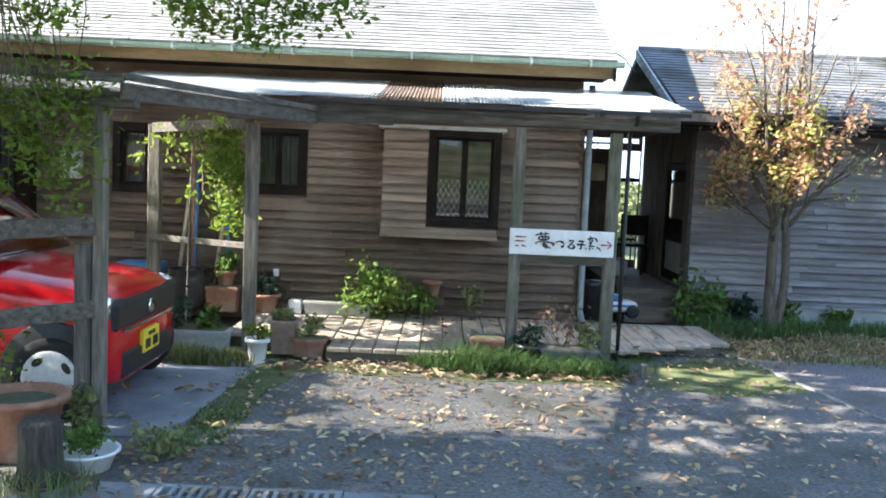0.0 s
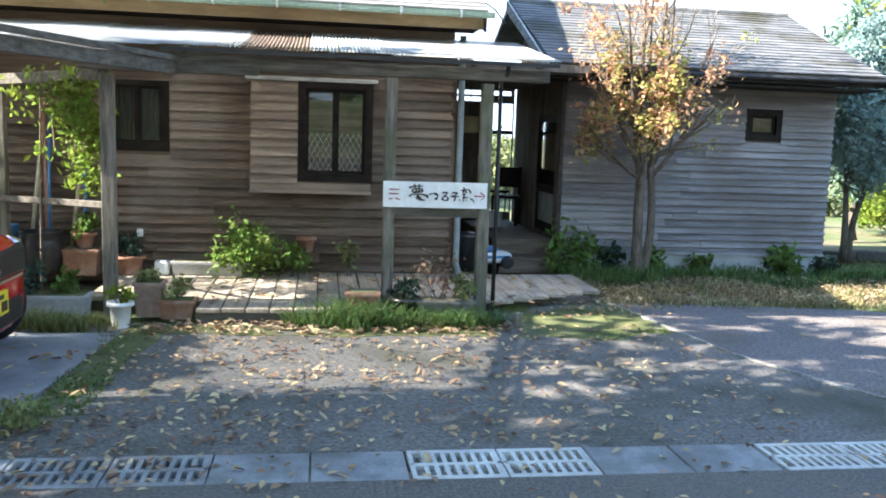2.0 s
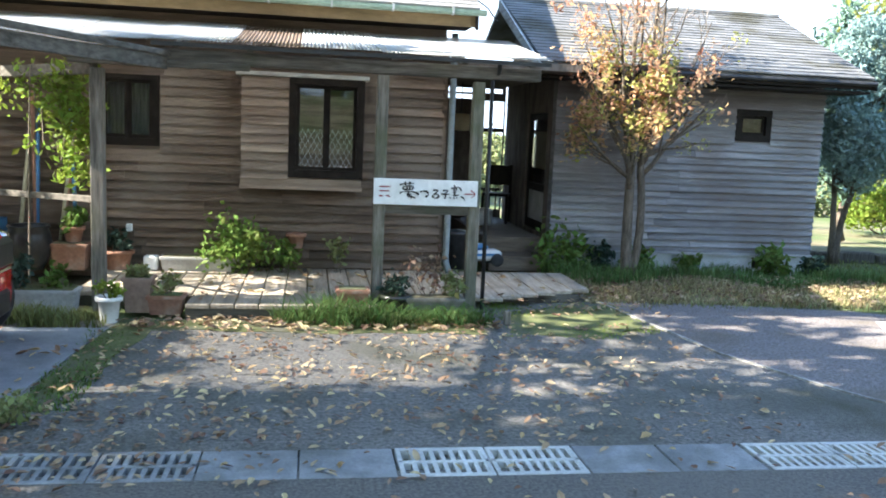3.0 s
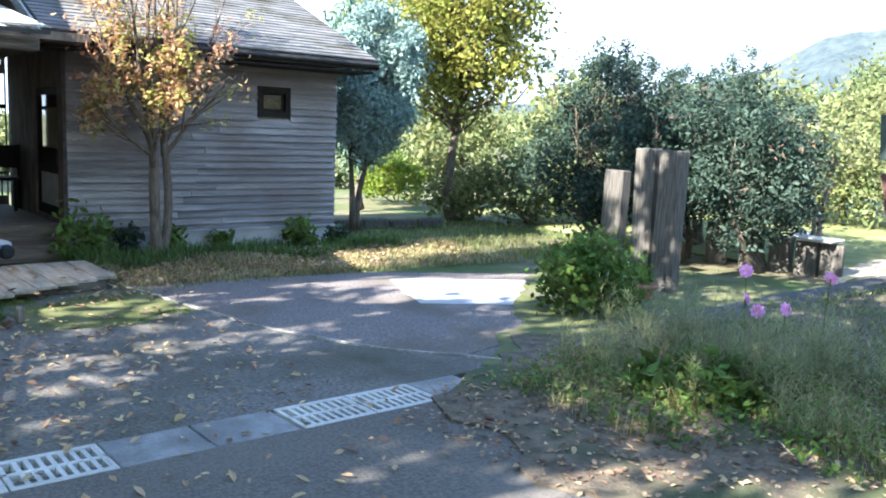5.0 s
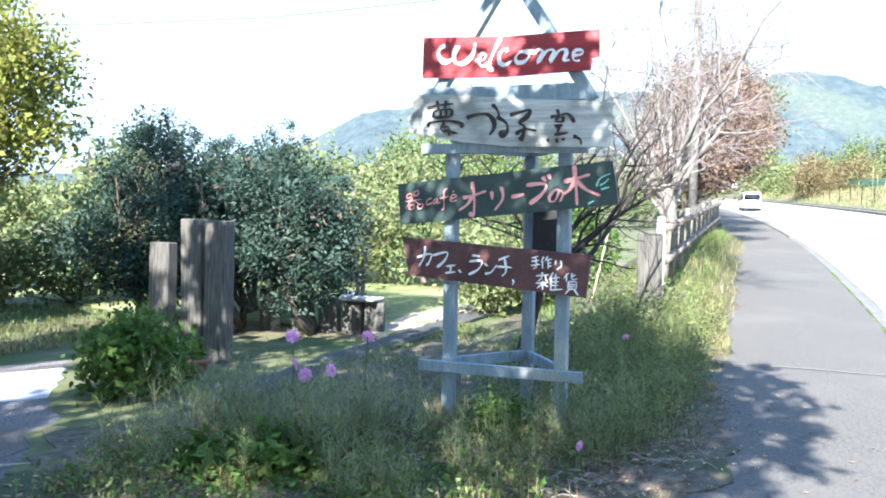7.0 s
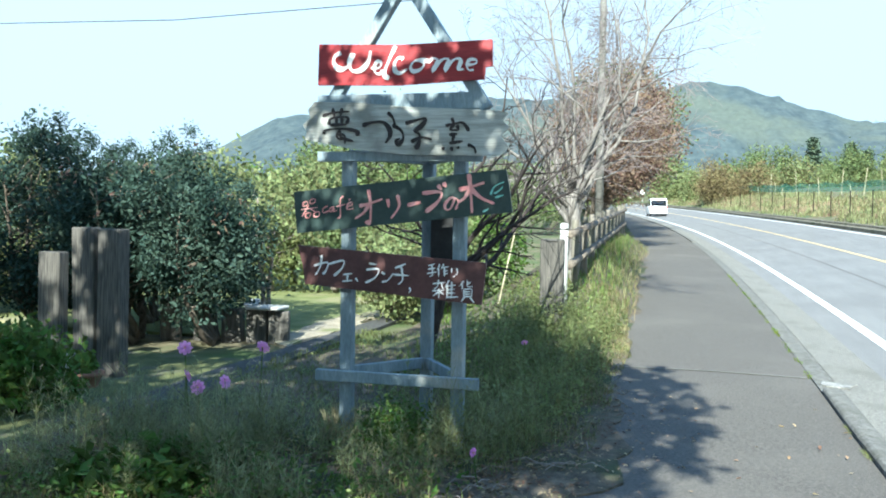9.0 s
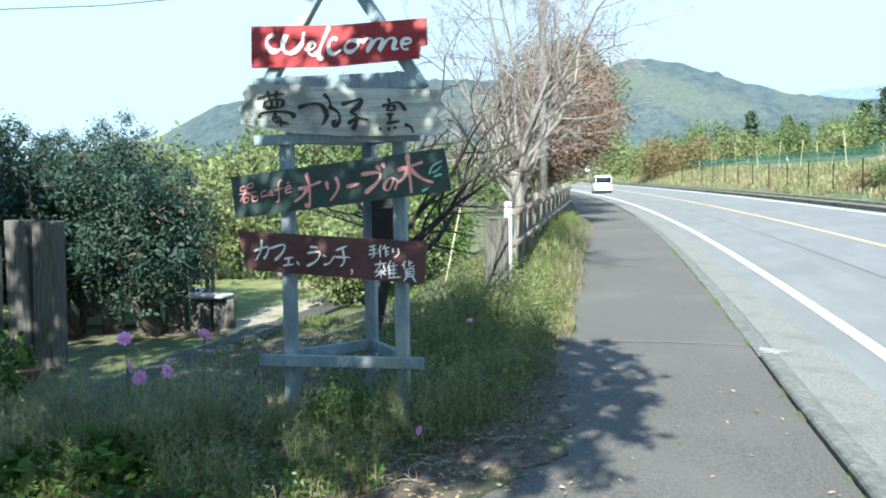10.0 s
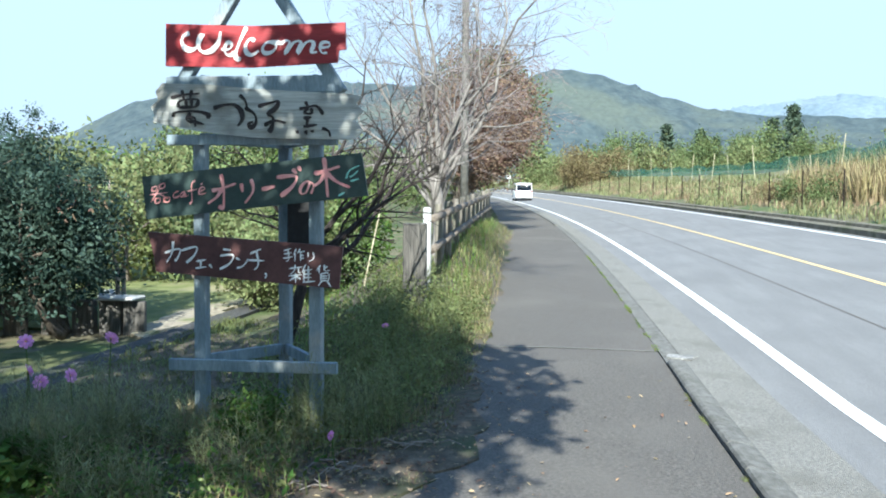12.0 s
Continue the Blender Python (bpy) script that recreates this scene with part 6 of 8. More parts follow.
part("notice_box", cube(6.92, 7.02, 1.62, 1.86, 1.36, 1.92, bevel=0.01), M_BLACK, sign, "black box behind the boards")

porch_sign = thing("porch_sign", "white wooden arrow sign fixed to the porch posts", "sign")
pb = part("sign_board", cube(0.7, 1.655, 7.715, 7.74, 1.015, 1.25, bevel=0.004), M_WPLASTIC, porch_sign)
pb.data.materials[0] = M_WPAINT
strokes(DREAM, (0.83, 7.712, 0.99), 0.6, 0.019, M_INK, pb, FACE_YARD, name="brush_letter")
for mk, x in ((MARK_A, 1.12), (MARK_B, 1.22), (MARK_C, 1.31)):
    strokes(mk, (x, 7.712, 1.08), 0.09, 0.02, M_INK, pb, FACE_YARD)
strokes(KILN, (0.79, 7.712, 1.04), 0.55, 0.017, M_INK, pb, FACE_YARD, name="brush_letter")
strokes([[(0, 0.5), (1, 0.5)], [(0.6, 0.85), (1, 0.5), (0.6, 0.15)]], (1.53, 7.712, 1.08), 0.1, 0.014, M_RED, pb, FACE_YARD, name="arrow")
strokes([[(0, 0.9), (0.8, 0.9)], [(0, 0.6), (0.7, 0.6)], [(0, 0.25), (0.3, 0.25)], [(0.45, 0.3), (0.8, 0.2)]], (0.75, 7.712, 1.06), 0.13, 0.016, M_RED, pb, FACE_YARD)
part("sign_rail", cube(0.72, 1.66, 7.765, 7.8, 0.93, 1.005), M_BEAM, porch_sign)

# ---- red car ----
def loft(bm, sections, n=28, power=5.0):
    """Sections (x, half width, z0, z1) joined into a rounded body."""
    rings = []
    for x, hw, z0, z1 in sections:
        ring = []
        for k in range(n):
            a = 2 * math.pi * k / n
            c, s = math.cos(a), math.sin(a)
            ring.append(bm.verts.new((x, hw * math.copysign(abs(c) ** (2 / power), c), (z0 + z1) / 2 + (z1 - z0) / 2 * math.copysign(abs(s) ** (2 / power), s))))
        rings.append(ring)
    for a, b in zip(rings, rings[1:]):
        for k in range(n):
            bm.faces.new((a[k], a[(k + 1) % n], b[(k + 1) % n], b[k]))
    bm.faces.new(list(reversed(rings[0])))
    bm.faces.new(rings[-1])
    bmesh.ops.recalc_face_normals(bm, faces=bm.faces[:])
    return bm


def wheel(parent, x, y, r, side):
    m = Matrix.Translation((x, y, r)) @ Matrix.Rotation(radians(-90 * side), 4, "X")
    w = part("wheel", lathe(bmesh.new(), [(r * 0.62, -0.09), (r * 0.93, -0.09), (r, -0.06), (r, 0.06), (r * 0.93, 0.09), (r * 0.64, 0.085), (r * 0.6, 0.05)], 28, m), M_RUBBER, parent, "", True)
    part("rim", lathe(bmesh.new(), [(r * 0.69, 0.0), (r * 0.7, 0.085), (r * 0.64, 0.096), (r * 0.5, 0.088), (r * 0.3, 0.1), (0.01, 0.102)], 28, m), M_JUG, w, "pale grey wheel cover", True)
    for a in range(35, 395, 90):
        hole = lathe(bmesh.new(), [(0.042, 0.0), (0.042, 0.008), (0.036, 0.012), (0.01, 0.012)], 12, m @ Matrix.Rotation(radians(a), 4, "Z") @ Matrix.Translation((r * 0.5, 0, 0.086)) @ Matrix.Diagonal((0.6, 1, 1, 1)))
        part("rim_slot", hole, M_CARBLACK, w, "dark oval slot")


car = thing("red_car", "small red hatchback parked under the carport", "car", (-2.05, 6.12, 0.012))
part("body", loft(bmesh.new(), [(-0.0, 0.58, 0.22, 0.74), (-0.03, 0.645, 0.18, 0.8), (-0.1, 0.695, 0.16, 0.845), (-0.22, 0.725, 0.16, 0.88), (-0.5, 0.735, 0.185, 0.915), (-0.85, 0.735, 0.2, 0.965), (-1.0, 0.735, 0.22, 0.985), (-2.2, 0.735, 0.22, 1.04), (-3.2, 0.73, 0.22, 1.05), (-3.36, 0.69, 0.26, 1.0), (-3.4, 0.6, 0.35, 0.9)]), M_CARRED, car, "glossy red body", True)
part("cabin_glass", loft(bmesh.new(), [(-0.82, 0.6, 1.0, 1.05), (-1.0, 0.64, 0.98, 1.2), (-1.42, 0.62, 0.98, 1.55), (-1.6, 0.62, 0.98, 1.585), (-3.0, 0.62, 0.98, 1.575), (-3.3, 0.6, 0.98, 1.4), (-3.38, 0.58, 0.98, 1.1)]), M_CARGLASS, car, "dark windows", True)
part("car_roof", loft(bmesh.new(), [(-1.38, 0.6, 1.52, 1.57), (-1.55, 0.625, 1.53, 1.61), (-2.4, 0.625, 1.53, 1.63), (-3.1, 0.62, 1.52, 1.6), (-3.25, 0.58, 1.48, 1.54)]), M_CARRED, car, "", True)
part("grille", cube(-0.09, 0.014, -0.63, 0.63, 0.54, 0.775, bevel=0.04), M_CARBLACK, car, "black upper grille")
part("chrome_bar", cube(-0.04, 0.026, -0.5, 0.5, 0.54, 0.562, bevel=0.004), M_CHROME, car, "chrome bar")
part("emblem", lathe(bmesh.new(), [(0.05, 0.0), (0.055, 0.012), (0.04, 0.02)], 16, Matrix.Translation((0.016, 0, 0.655)) @ Matrix.Rotation(radians(90), 4, "Y")), M_CHROME, car, "plain chrome badge", True)
part("lower_grille", cube(-0.06, 0.02, -0.5, 0.5, 0.22, 0.4, bevel=0.02), M_CARBLACK, car, "black lower grille")
pl = part("number_plate", cube(0.0, 0.034, -0.165, 0.165, 0.33, 0.495, bevel=0.004), M_PLATE, car, "yellow number plate")
for y0, y1, z0, z1 in ((-0.07, 0.07, 0.445, 0.475), (-0.13, -0.03, 0.355, 0.425), (0.02, 0.13, 0.355, 0.425)):
    part("plate_bar", cube(0.034, 0.037, y0, y1, z0, z1), M_CARBLACK, pl)
for s in (-1, 1):
    part("headlight", loft(bmesh.new(), [(-0.2, 0.05, 0.68, 0.81), (-0.1, 0.085, 0.63, 0.82), (-0.025, 0.06, 0.65, 0.79)], 16, 2.6), M_CHROME, car, "clear round headlight", True).matrix_basis = pose(0, s * 0.615, 0)
    part("mirror", loft(bmesh.new(), [(-1.12, 0.05, 1.02, 1.14), (-1.06, 0.09, 1.0, 1.16), (-1.0, 0.05, 1.03, 1.13)], 14, 3), M_CARRED, car, "", True).matrix_basis = pose(0, s * 0.82, 0)
    for x in (-0.37, -2.9):
        part("wheel_arch", lathe(bmesh.new(), [(0.33, -0.02), (0.345, 0.0), (0.33, 0.012), (0.01, 0.012)], 26, Matrix.Translation((x, s * 0.725, 0.3)) @ Matrix.Rotation(radians(-90 * s), 4, "X")), M_CARBLACK, car, "", True)
        wheel(car, x, s * 0.675, 0.268, s)
    part("door_handle", cube(-1.75, -1.6, s * 0.74 - 0.012, s * 0.74 + 0.012, 0.9, 0.93, bevel=0.005), M_CARRED, car)

# ---- white van on the road ----
VX = 86.0
van = thing("white_van", "white boxy van driving away along the road", "van", (VX, -3.5 + off(VX), rise(VX) + 0.085), math.degrees(math.atan(0.0019 * VX)))
part("body", loft(bmesh.new(), [(0.0, 0.78, 0.35, 0.98), (0.05, 0.82, 0.28, 1.05), (2.4, 0.83, 0.25, 1.06), (3.3, 0.82, 0.26, 1.0), (3.65, 0.7, 0.3, 0.85)], 24, 7), M_CARWHITE, van, "", True)
part("cabin_glass", loft(bmesh.new(), [(0.03, 0.72, 1.0, 1.55), (0.2, 0.76, 0.98, 1.66), (2.2, 0.76, 0.98, 1.68), (2.9, 0.7, 0.98, 1.2)], 24, 7), M_CARGLASS, van, "dark windows", True)
part("van_roof", loft(bmesh.new(), [(0.0, 0.72, 1.56, 1.72), (0.1, 0.77, 1.6, 1.78), (2.2, 0.77, 1.62, 1.8), (2.4, 0.7, 1.6, 1.7)], 24, 7), M_CARWHITE, van, "", True)
for s in (-1, 1):
    part("tail_light", cube(-0.012, 0.05, s * 0.7 - 0.09, s * 0.7 + 0.09, 0.86, 1.0, bevel=0.01), M_TAIL, van, "red tail light")
    part("pillar", cube(0.02, 0.14, s * 0.75 - 0.03, s * 0.75 + 0.03, 0.98, 1.62), M_CARWHITE, van)
    part("mirror", cube(2.55, 2.65, s * 0.92 - 0.08, s * 0.92 + 0.08, 1.0, 1.16, bevel=0.02), M_CARBLACK, van)
    for x in (0.62, 3.0):
        wheel(van, x, s * 0.74, 0.29, s)
part("bumper", cube(-0.03, 0.1, -0.8, 0.8, 0.3, 0.45, bevel=0.03), M_CARWHITE, van)
part("undertray", cube(0.1, 3.4, -0.7, 0.7, 0.16, 0.27), M_CARBLACK, van)

# ---- pots, planters and clutter of the porch ----
def plant(name, at, size, n, leaf, m, label, seed, flat_=0.0, shape=(1, 1, 0.8), category="plant", stems=5):
    rng = np.random.default_rng(seed)
    ob = thing(name, label, category, at)
    cs = clumps(rng, (0, 0, size * 0.55 * shape[2]), (size * 0.5 * shape[0], size * 0.5 * shape[1], size * 0.5 * shape[2]), max(6, n // 25), 0.2)
    bm = bmesh.new()
    for c in cs[:max(stems, 6)]:
        limb(bm, (0, 0, -0.02), c, 0.006, 0.002, rng, 0.3, 4, 3)
    part("stem", bm, M_BARK, ob)
    v, f = leaf_arrays(leaf_cloud(rng, cs, 25, size * 0.13), leaf, rng, 1.7, flat_)
    from_arrays("foliage", v, f, m, parent=ob)
    return ob


def round_pot(name, at, r, h, m, label, lip=0.02, soil=True, taper=0.72):
    ob = thing(name, label, "pot", at)
    part("shell", lathe(bmesh.new(), [(r * taper, 0), (r * taper + 0.004, 0.01), (r * 0.97, h - 0.04), (r + lip, h - 0.036), (r + lip, h), (r * 0.94, h), (r * 0.9, h - 0.05), (0.01, h - 0.05)], 24), m, ob, "", True)
    if soil:
        part("soil", lathe(bmesh.new(), [(r * 0.88, h - 0.049), (r * 0.8, h - 0.038), (0.01, h - 0.03)], 18), M_EARTH, ob)
    return ob


def trough(name, at, w, d, h, m, label, turn=0):
    ob = thing(name, label, "planter", at, turn)
    bm = bmesh.new()
    lower = [bm.verts.new((sx * (w / 2 - 0.02), sy * (d / 2 - 0.02), 0)) for sx, sy in ((-1, -1), (1, -1), (1, 1), (-1, 1))]
    upper = [bm.verts.new((sx * w / 2, sy * d / 2, h)) for sx, sy in ((-1, -1), (1, -1), (1, 1), (-1, 1))]
    inn = [bm.verts.new((sx * (w / 2 - 0.018), sy * (d / 2 - 0.018), h)) for sx, sy in ((-1, -1), (1, -1), (1, 1), (-1, 1))]
    deep = [bm.verts.new((sx * (w / 2 - 0.02), sy * (d / 2 - 0.02), h - 0.05)) for sx, sy in ((-1, -1), (1, -1), (1, 1), (-1, 1))]
    bm.faces.new(list(reversed(lower)))
    for a, b in ((lower, upper), (upper, inn), (inn, deep)):
        for i in range(4):
            bm.faces.new((a[i], a[(i + 1) % 4], b[(i + 1) % 4], b[i]))
    bm.faces.new(deep)
    part("box", bm, m, ob)
    part("rim", wall_core(-w / 2 - 0.012, w / 2 + 0.012, -d / 2 - 0.012, d / 2 + 0.012, 0, 0.025, [(-1, -0.99, 0, 0.01)]), m, ob).matrix_basis = pose(0, 0, h - 0.03)
    part("soil", cube(-w / 2 + 0.022, w / 2 - 0.022, -d / 2 + 0.022, d / 2 - 0.022, h - 0.04, h + 0.006), M_SOIL, ob)
    return ob


Z = 0.125
round_pot("white_pot", (-1.49, 7.3, 0), 0.09, 0.22, M_WPLASTIC, "white plastic plant pot with a thin seedling")
plant("seedling", (-1.49, 7.3, 0.19), 0.2, 50, 0.026, L_VINE, "thin yellow green seedling in the white pot", 61)
trough("clay_pot", (-1.34, 7.78, 0.0), 0.24, 0.24, 0.31, M_POTPINK, "square pinkish clay pot")
plant("potted_plant", (-1.34, 7.78, 0.29), 0.2, 50, 0.03, L_WILLOW, "small plant in the square clay pot", 62)
trough("clay_planter", (-1.09, 7.68, 0.0), 0.3, 0.2, 0.17, M_TERRA, "low reddish clay planter box")
plant("potted_plant", (-1.09, 7.68, 0.16), 0.24, 110, 0.032, L_WEED, "leafy green plant with white flowers in a clay planter", 63)
trough("grey_trough", (-2.15, 7.62, 0.02), 0.66, 0.24, 0.2, M_GPLASTIC, "long grey planter trough")
plant("potted_plant", (-2.3, 7.62, 0.2), 0.34, 300, 0.035, L_DARK, "low dark plant in the grey trough", 64)
plant("potted_plant", (-1.98, 7.62, 0.2), 0.24, 160, 0.035, L_GREEN, "low green plant in the grey trough", 65)
trough("clay_planter", (-2.28, 9.22, Z), 0.34, 0.26, 0.27, M_TERRA, "square orange clay planter")
round_pot("clay_pot", (-2.26, 9.22, Z + 0.28), 0.1, 0.16, M_TERRA, "small orange clay pot standing on a planter")
plant("potted_plant", (-2.26, 9.2, Z + 0.4), 0.3, 110, 0.04, L_GREEN, "leafy plant in the orange clay pots", 66)
single("black_jar", lathe(bmesh.new(), [(0.12, 0), (0.185, 0.1), (0.215, 0.24), (0.205, 0.36), (0.185, 0.42), (0.205, 0.44), (0.2, 0.455), (0.17, 0.45), (0.165, 0.36), (0.01, 0.34)], 28, pose(-2.66, 9.12, Z)), M_POTBLACK, "large black glazed jar", "jar", smooth=True)
round_pot("clay_pot", (-1.83, 9.25, Z), 0.15, 0.2, M_TERRA, "wide orange clay pot")
plant("potted_plant", (-1.83, 9.22, Z + 0.18), 0.3, 90, 0.04, L_DARK, "spiky plant in the wide clay pot", 67)
trough("white_planter", (-1.0, 9.25, Z), 0.78, 0.2, 0.15, M_CONC, "long white planter trough")
single("white_carton", cube(-1.56, -1.42, 9.16, 9.3, Z, Z + 0.15, bevel=0.012), M_WPLASTIC, "small white plastic carton beside the trough", "carton")
plant("hydrangea", (-0.62, 9.1, Z), 0.62, 1000, 0.038, L_LEAFY, "round green leafy bush against the wall", 68)
plant("hydrangea", (-0.15, 9.2, Z), 0.38, 320, 0.036, L_GREEN, "darker leafy bush against the wall", 69)
round_pot("clay_pot", (0.0, 9.32, Z + 0.25), 0.09, 0.16, M_TERRA, "faded clay pot among the leaves")
plant("climber", (0.45, 9.25, Z), 0.4, 70, 0.035, L_WILLOW, "thin pale green climber against the wall", 70, shape=(0.6, 0.5, 1.0))
trough("brown_planter", (0.53, 7.62, 0), 0.28, 0.22, 0.26, M_TERRA, "faded brown planter box in the grass")
round_pot("dark_pot", (0.93, 7.66, 0), 0.13, 0.2, M_POTBLACK, "dark round pot beside the post")
plant("potted_plant", (0.93, 7.66, 0.16), 0.26, 260, 0.03, L_DARK, "tight dark green plant in the dark pot", 71)
trough("grey_trough", (1.28, 7.64, 0), 0.52, 0.2, 0.19, M_KERB, "long grey trough with bare stems")
plant("potted_plant", (1.22, 7.64, 0.18), 0.5, 170, 0.03, L_RUSSET, "half-bare shrub in the grey trough", 72, shape=(0.9, 0.5, 0.9))
plant("potted_plant", (1.46, 7.64, 0.18), 0.34, 130, 0.035, L_WILLOW, "thin green plant in the grey trough", 73)
single("wooden_stake", cube(1.87, 1.93, 7.3, 7.36, 0, 0.13, bevel=0.01), M_TIMBER, "small weathered wooden stake", "stake")
# poles, tools and vine in the corner
rngp = random.Random(9)
for k, (m_, lab, cat) in enumerate(((M_BAMBOO, "slim bamboo pole leaning in the corner", "pole"), (M_TERRA, "orange broom handle leaning in the corner", "broom"), (M_BLUE, "pale blue pole leaning in the corner", "pole"), (M_TERRA, "orange broom handle leaning in the corner", "broom"), (M_BAMBOO, "slim bamboo pole leaning in the corner", "pole"), (M_BLUE, "pale blue pole leaning in the corner", "pole"))):
    x = -2.72 + k * 0.1
    bm = tube(bmesh.new(), [(x - 0.12 + 0.1 * (k % 2), 9.3, Z), (x + rngp.uniform(-0.12, 0.2), 9.43, 1.62 + rngp.uniform(0, 0.35))], 0.021, 8)
    single("leaning_pole", bm, m_, lab, cat, "tools in the porch corner", smooth=True)
single("storage_crate", cube(-3.4, -2.95, 9.05, 9.4, Z, Z + 0.5, bevel=0.01), M_BLUE, "blue grey storage crate against the wall", "crate")
vine = thing("climbing_vine", "yellow green vine that hangs from the porch beam", "vine")
rng = np.random.default_rng(75)
bm = bmesh.new()
cs = []
for k in range(4):
    x = -2.5 + 0.4 * rng.random()
    y = 8.2 + rng.random() * 0.7
    pts = [(x, y, Z if k == 0 else 1.2 + rng.random() * 0.5), (x + rng.normal() * 0.06, y, 1.5), (x + rng.normal() * 0.1, y, 2.12)]
    tube(bm, pts, [0.012, 0.009, 0.006], 5)
    for j in range(3):
        t = rng.random() ** 0.6
        cs.append((x + rng.normal() * 0.1, y + rng.normal() * 0.05, 1.25 + 0.85 * t))
part("stem", bm, M_BARK, vine)
# Rail keeps the dark beam colour in place of the shade on it.
slant((-2.94, 8.84, 0.93), (-1.7, 7.84, 0.97), 0.03, 0.06, porch, M_BEAM, "rail")
slant((-2.94, 8.84, 2.06), (-1.7, 7.84, 2.1), 0.05, 0.1, porch, M_BEAM, "beam")
cs = np.array(cs + [(-2.0 + rng.normal() * 0.11, 8.2 + rng.normal() * 0.1, 1.15 + 0.98 * rng.random()) for k in range(70)] + [(-2.45 + rng.normal() * 0.15, 8.5 + rng.normal() * 0.1, 1.85 + 0.2 * rng.random()) for k in range(4)] + [(-2.9 + rng.normal() * 0.1, 8.6, 1.85 + 0.12 * rng.normal()) for k in range(2)])
v, f = leaf_arrays(leaf_cloud(rng, cs, 16, 0.06), 0.036, rng, 1.9)
from_arrays("foliage", v, f, L_VINE, parent=vine)
# electricity meter and shed
meter = thing("electric_meter", "pale electricity meter box on the wall", "meter box", (-4.04, 9.44, 1.64))
part("case", cube(-0.12, 0.12, -0.05, 0.02, -0.15, 0.15, bevel=0.012), M_CREAM, meter)
part("dial", lathe(bmesh.new(), [(0.06, 0), (0.06, 0.03), (0.045, 0.045)], 18, Matrix.Translation((0, -0.05, 0.06)) @ Matrix.Rotation(radians(90), 4, "X")), M_GPLASTIC, meter, "", True)
shed = thing("tin_shed", "dark corrugated tin shed behind the carport", "shed")
sb = corrugated(-8.0, -4.45, 0, 0, 2.1, 0, 0.06, 0.012)
bmesh.ops.transform(sb, matrix=Matrix.Translation((0, 8.95, 0)) @ Matrix.Rotation(radians(90), 4, "X"), verts=sb.verts[:])
part("front", sb, M_POTBLACK, shed)
part("frame", cube(-8.0, -4.44, 8.98, 9.45, 0, 2.12), M_DARKWOOD, shed)
single("garden_wall", cube(-14, -8.02, 8.6, 8.8, 0, 2.2), M_KERB, "plain grey wall beside the shed", "wall", kind="structure")
tree("hedge_bush", (-4.6, 5.6, 0), 0.6, 0.05, (-3.6, 4.75, 1.75), (0.85, 0.4, 0.55), 46, 60, 0.1, 0.075, L_GREEN, M_BARK, "leafy green branches beside the carport", "bush", seed=77)

# near corner: tub, stump and big pot
round_pot("clay_pot", (-2.29, 4.72, 0.0), 0.24, 0.36, M_TERRA, "large round terracotta pot with a thick rim", 0.03)
tub = thing("white_tub", "white plastic tub planted with green leaves", "tub", (-1.83, 4.53, 0.0))
part("shell", lathe(bmesh.new(), [(0.1, 0), (0.12, 0.005), (0.155, 0.095), (0.178, 0.105), (0.178, 0.118), (0.15, 0.114), (0.14, 0.08), (0.01, 0.08)], 28), M_WPLASTIC, tub, "", True)
plant("groundcover", (-1.83, 4.53, 0.1), 0.22, 520, 0.02, L_GREEN, "low green leaves spilling from the white tub", 78, shape=(1, 1, 0.5))
plant("groundcover", (-1.5, 4.75, 0.0), 0.34, 420, 0.022, L_WEED, "low dark green weeds beside the tub", 79, shape=(1, 0.8, 0.5))
plant("groundcover", (-2.05, 4.95, 0.0), 0.34, 200, 0.035, L_WEED, "green weeds round the foot of the carport post", 80, shape=(0.7, 0.7, 1))
plant("groundcover", (-2.72, 5.1, 0.012), 0.6, 300, 0.03, L_GREEN, "green leaves beside the wheel of the car", 81, shape=(0.9, 0.5, 1.0))
single("tree_stump", lathe(bmesh.new(), [(0.135, 0), (0.118, 0.05), (0.106, 0.23), (0.112, 0.325), (0.09, 0.355), (0.01, 0.335)], 14, pose(-1.97, 4.28, 0)), M_STUMP, "short dark weathered stump", "stump", smooth=True)

# passage clutter
lantern = thing("hanging_lantern", "cream paper lantern hanging in the passage", "lantern", (2.32, 12.6, 1.72))
part("shade", lathe(bmesh.new(), [(0.06, 0), (0.13, 0.01), (0.13, 0.24), (0.06, 0.25)], 18), M_LAMPSHADE, lantern, "", True)
part("cord", tube(bmesh.new(), [(0, 0, 0.24), (0, 0, 0.7)], 0.006, 5), M_BLACK, lantern)
cart = thing("toy_truck", "blue and white toy truck in front of the step", "toy truck", (2.16, 9.95, 0.125), 10)
part("body", cube(-0.24, 0.24, -0.13, 0.13, 0.07, 0.19, bevel=0.03), M_JUG, cart, "whitish body")
part("cab", cube(-0.14, 0.08, -0.1, 0.1, 0.19, 0.26, bevel=0.03), M_BLUE, cart, "blue cab")
part("stripe", cube(-0.2, 0.2, -0.136, -0.128, 0.13, 0.16), M_BLUE, cart)
for xx in (-0.16, 0.17):
    for yy in (-0.13, 0.13):
        part("wheel", lathe(bmesh.new(), [(0.03, -0.03), (0.075, -0.03), (0.08, 0), (0.075, 0.03), (0.03, 0.03)], 16, Matrix.Translation((xx, yy, 0.08)) @ Matrix.Rotation(radians(90), 4, "X")), M_RUBBER, cart, "", True)
single("dark_bin", lathe(bmesh.new(), [(0.12, 0), (0.15, 0.4), (0.16, 0.41), (0.13, 0.44), (0.01, 0.46)], 18, pose(1.83, 9.75, 0.12)), M_POTBLACK, "dark plastic bin beside the corner", "bin", smooth=True)
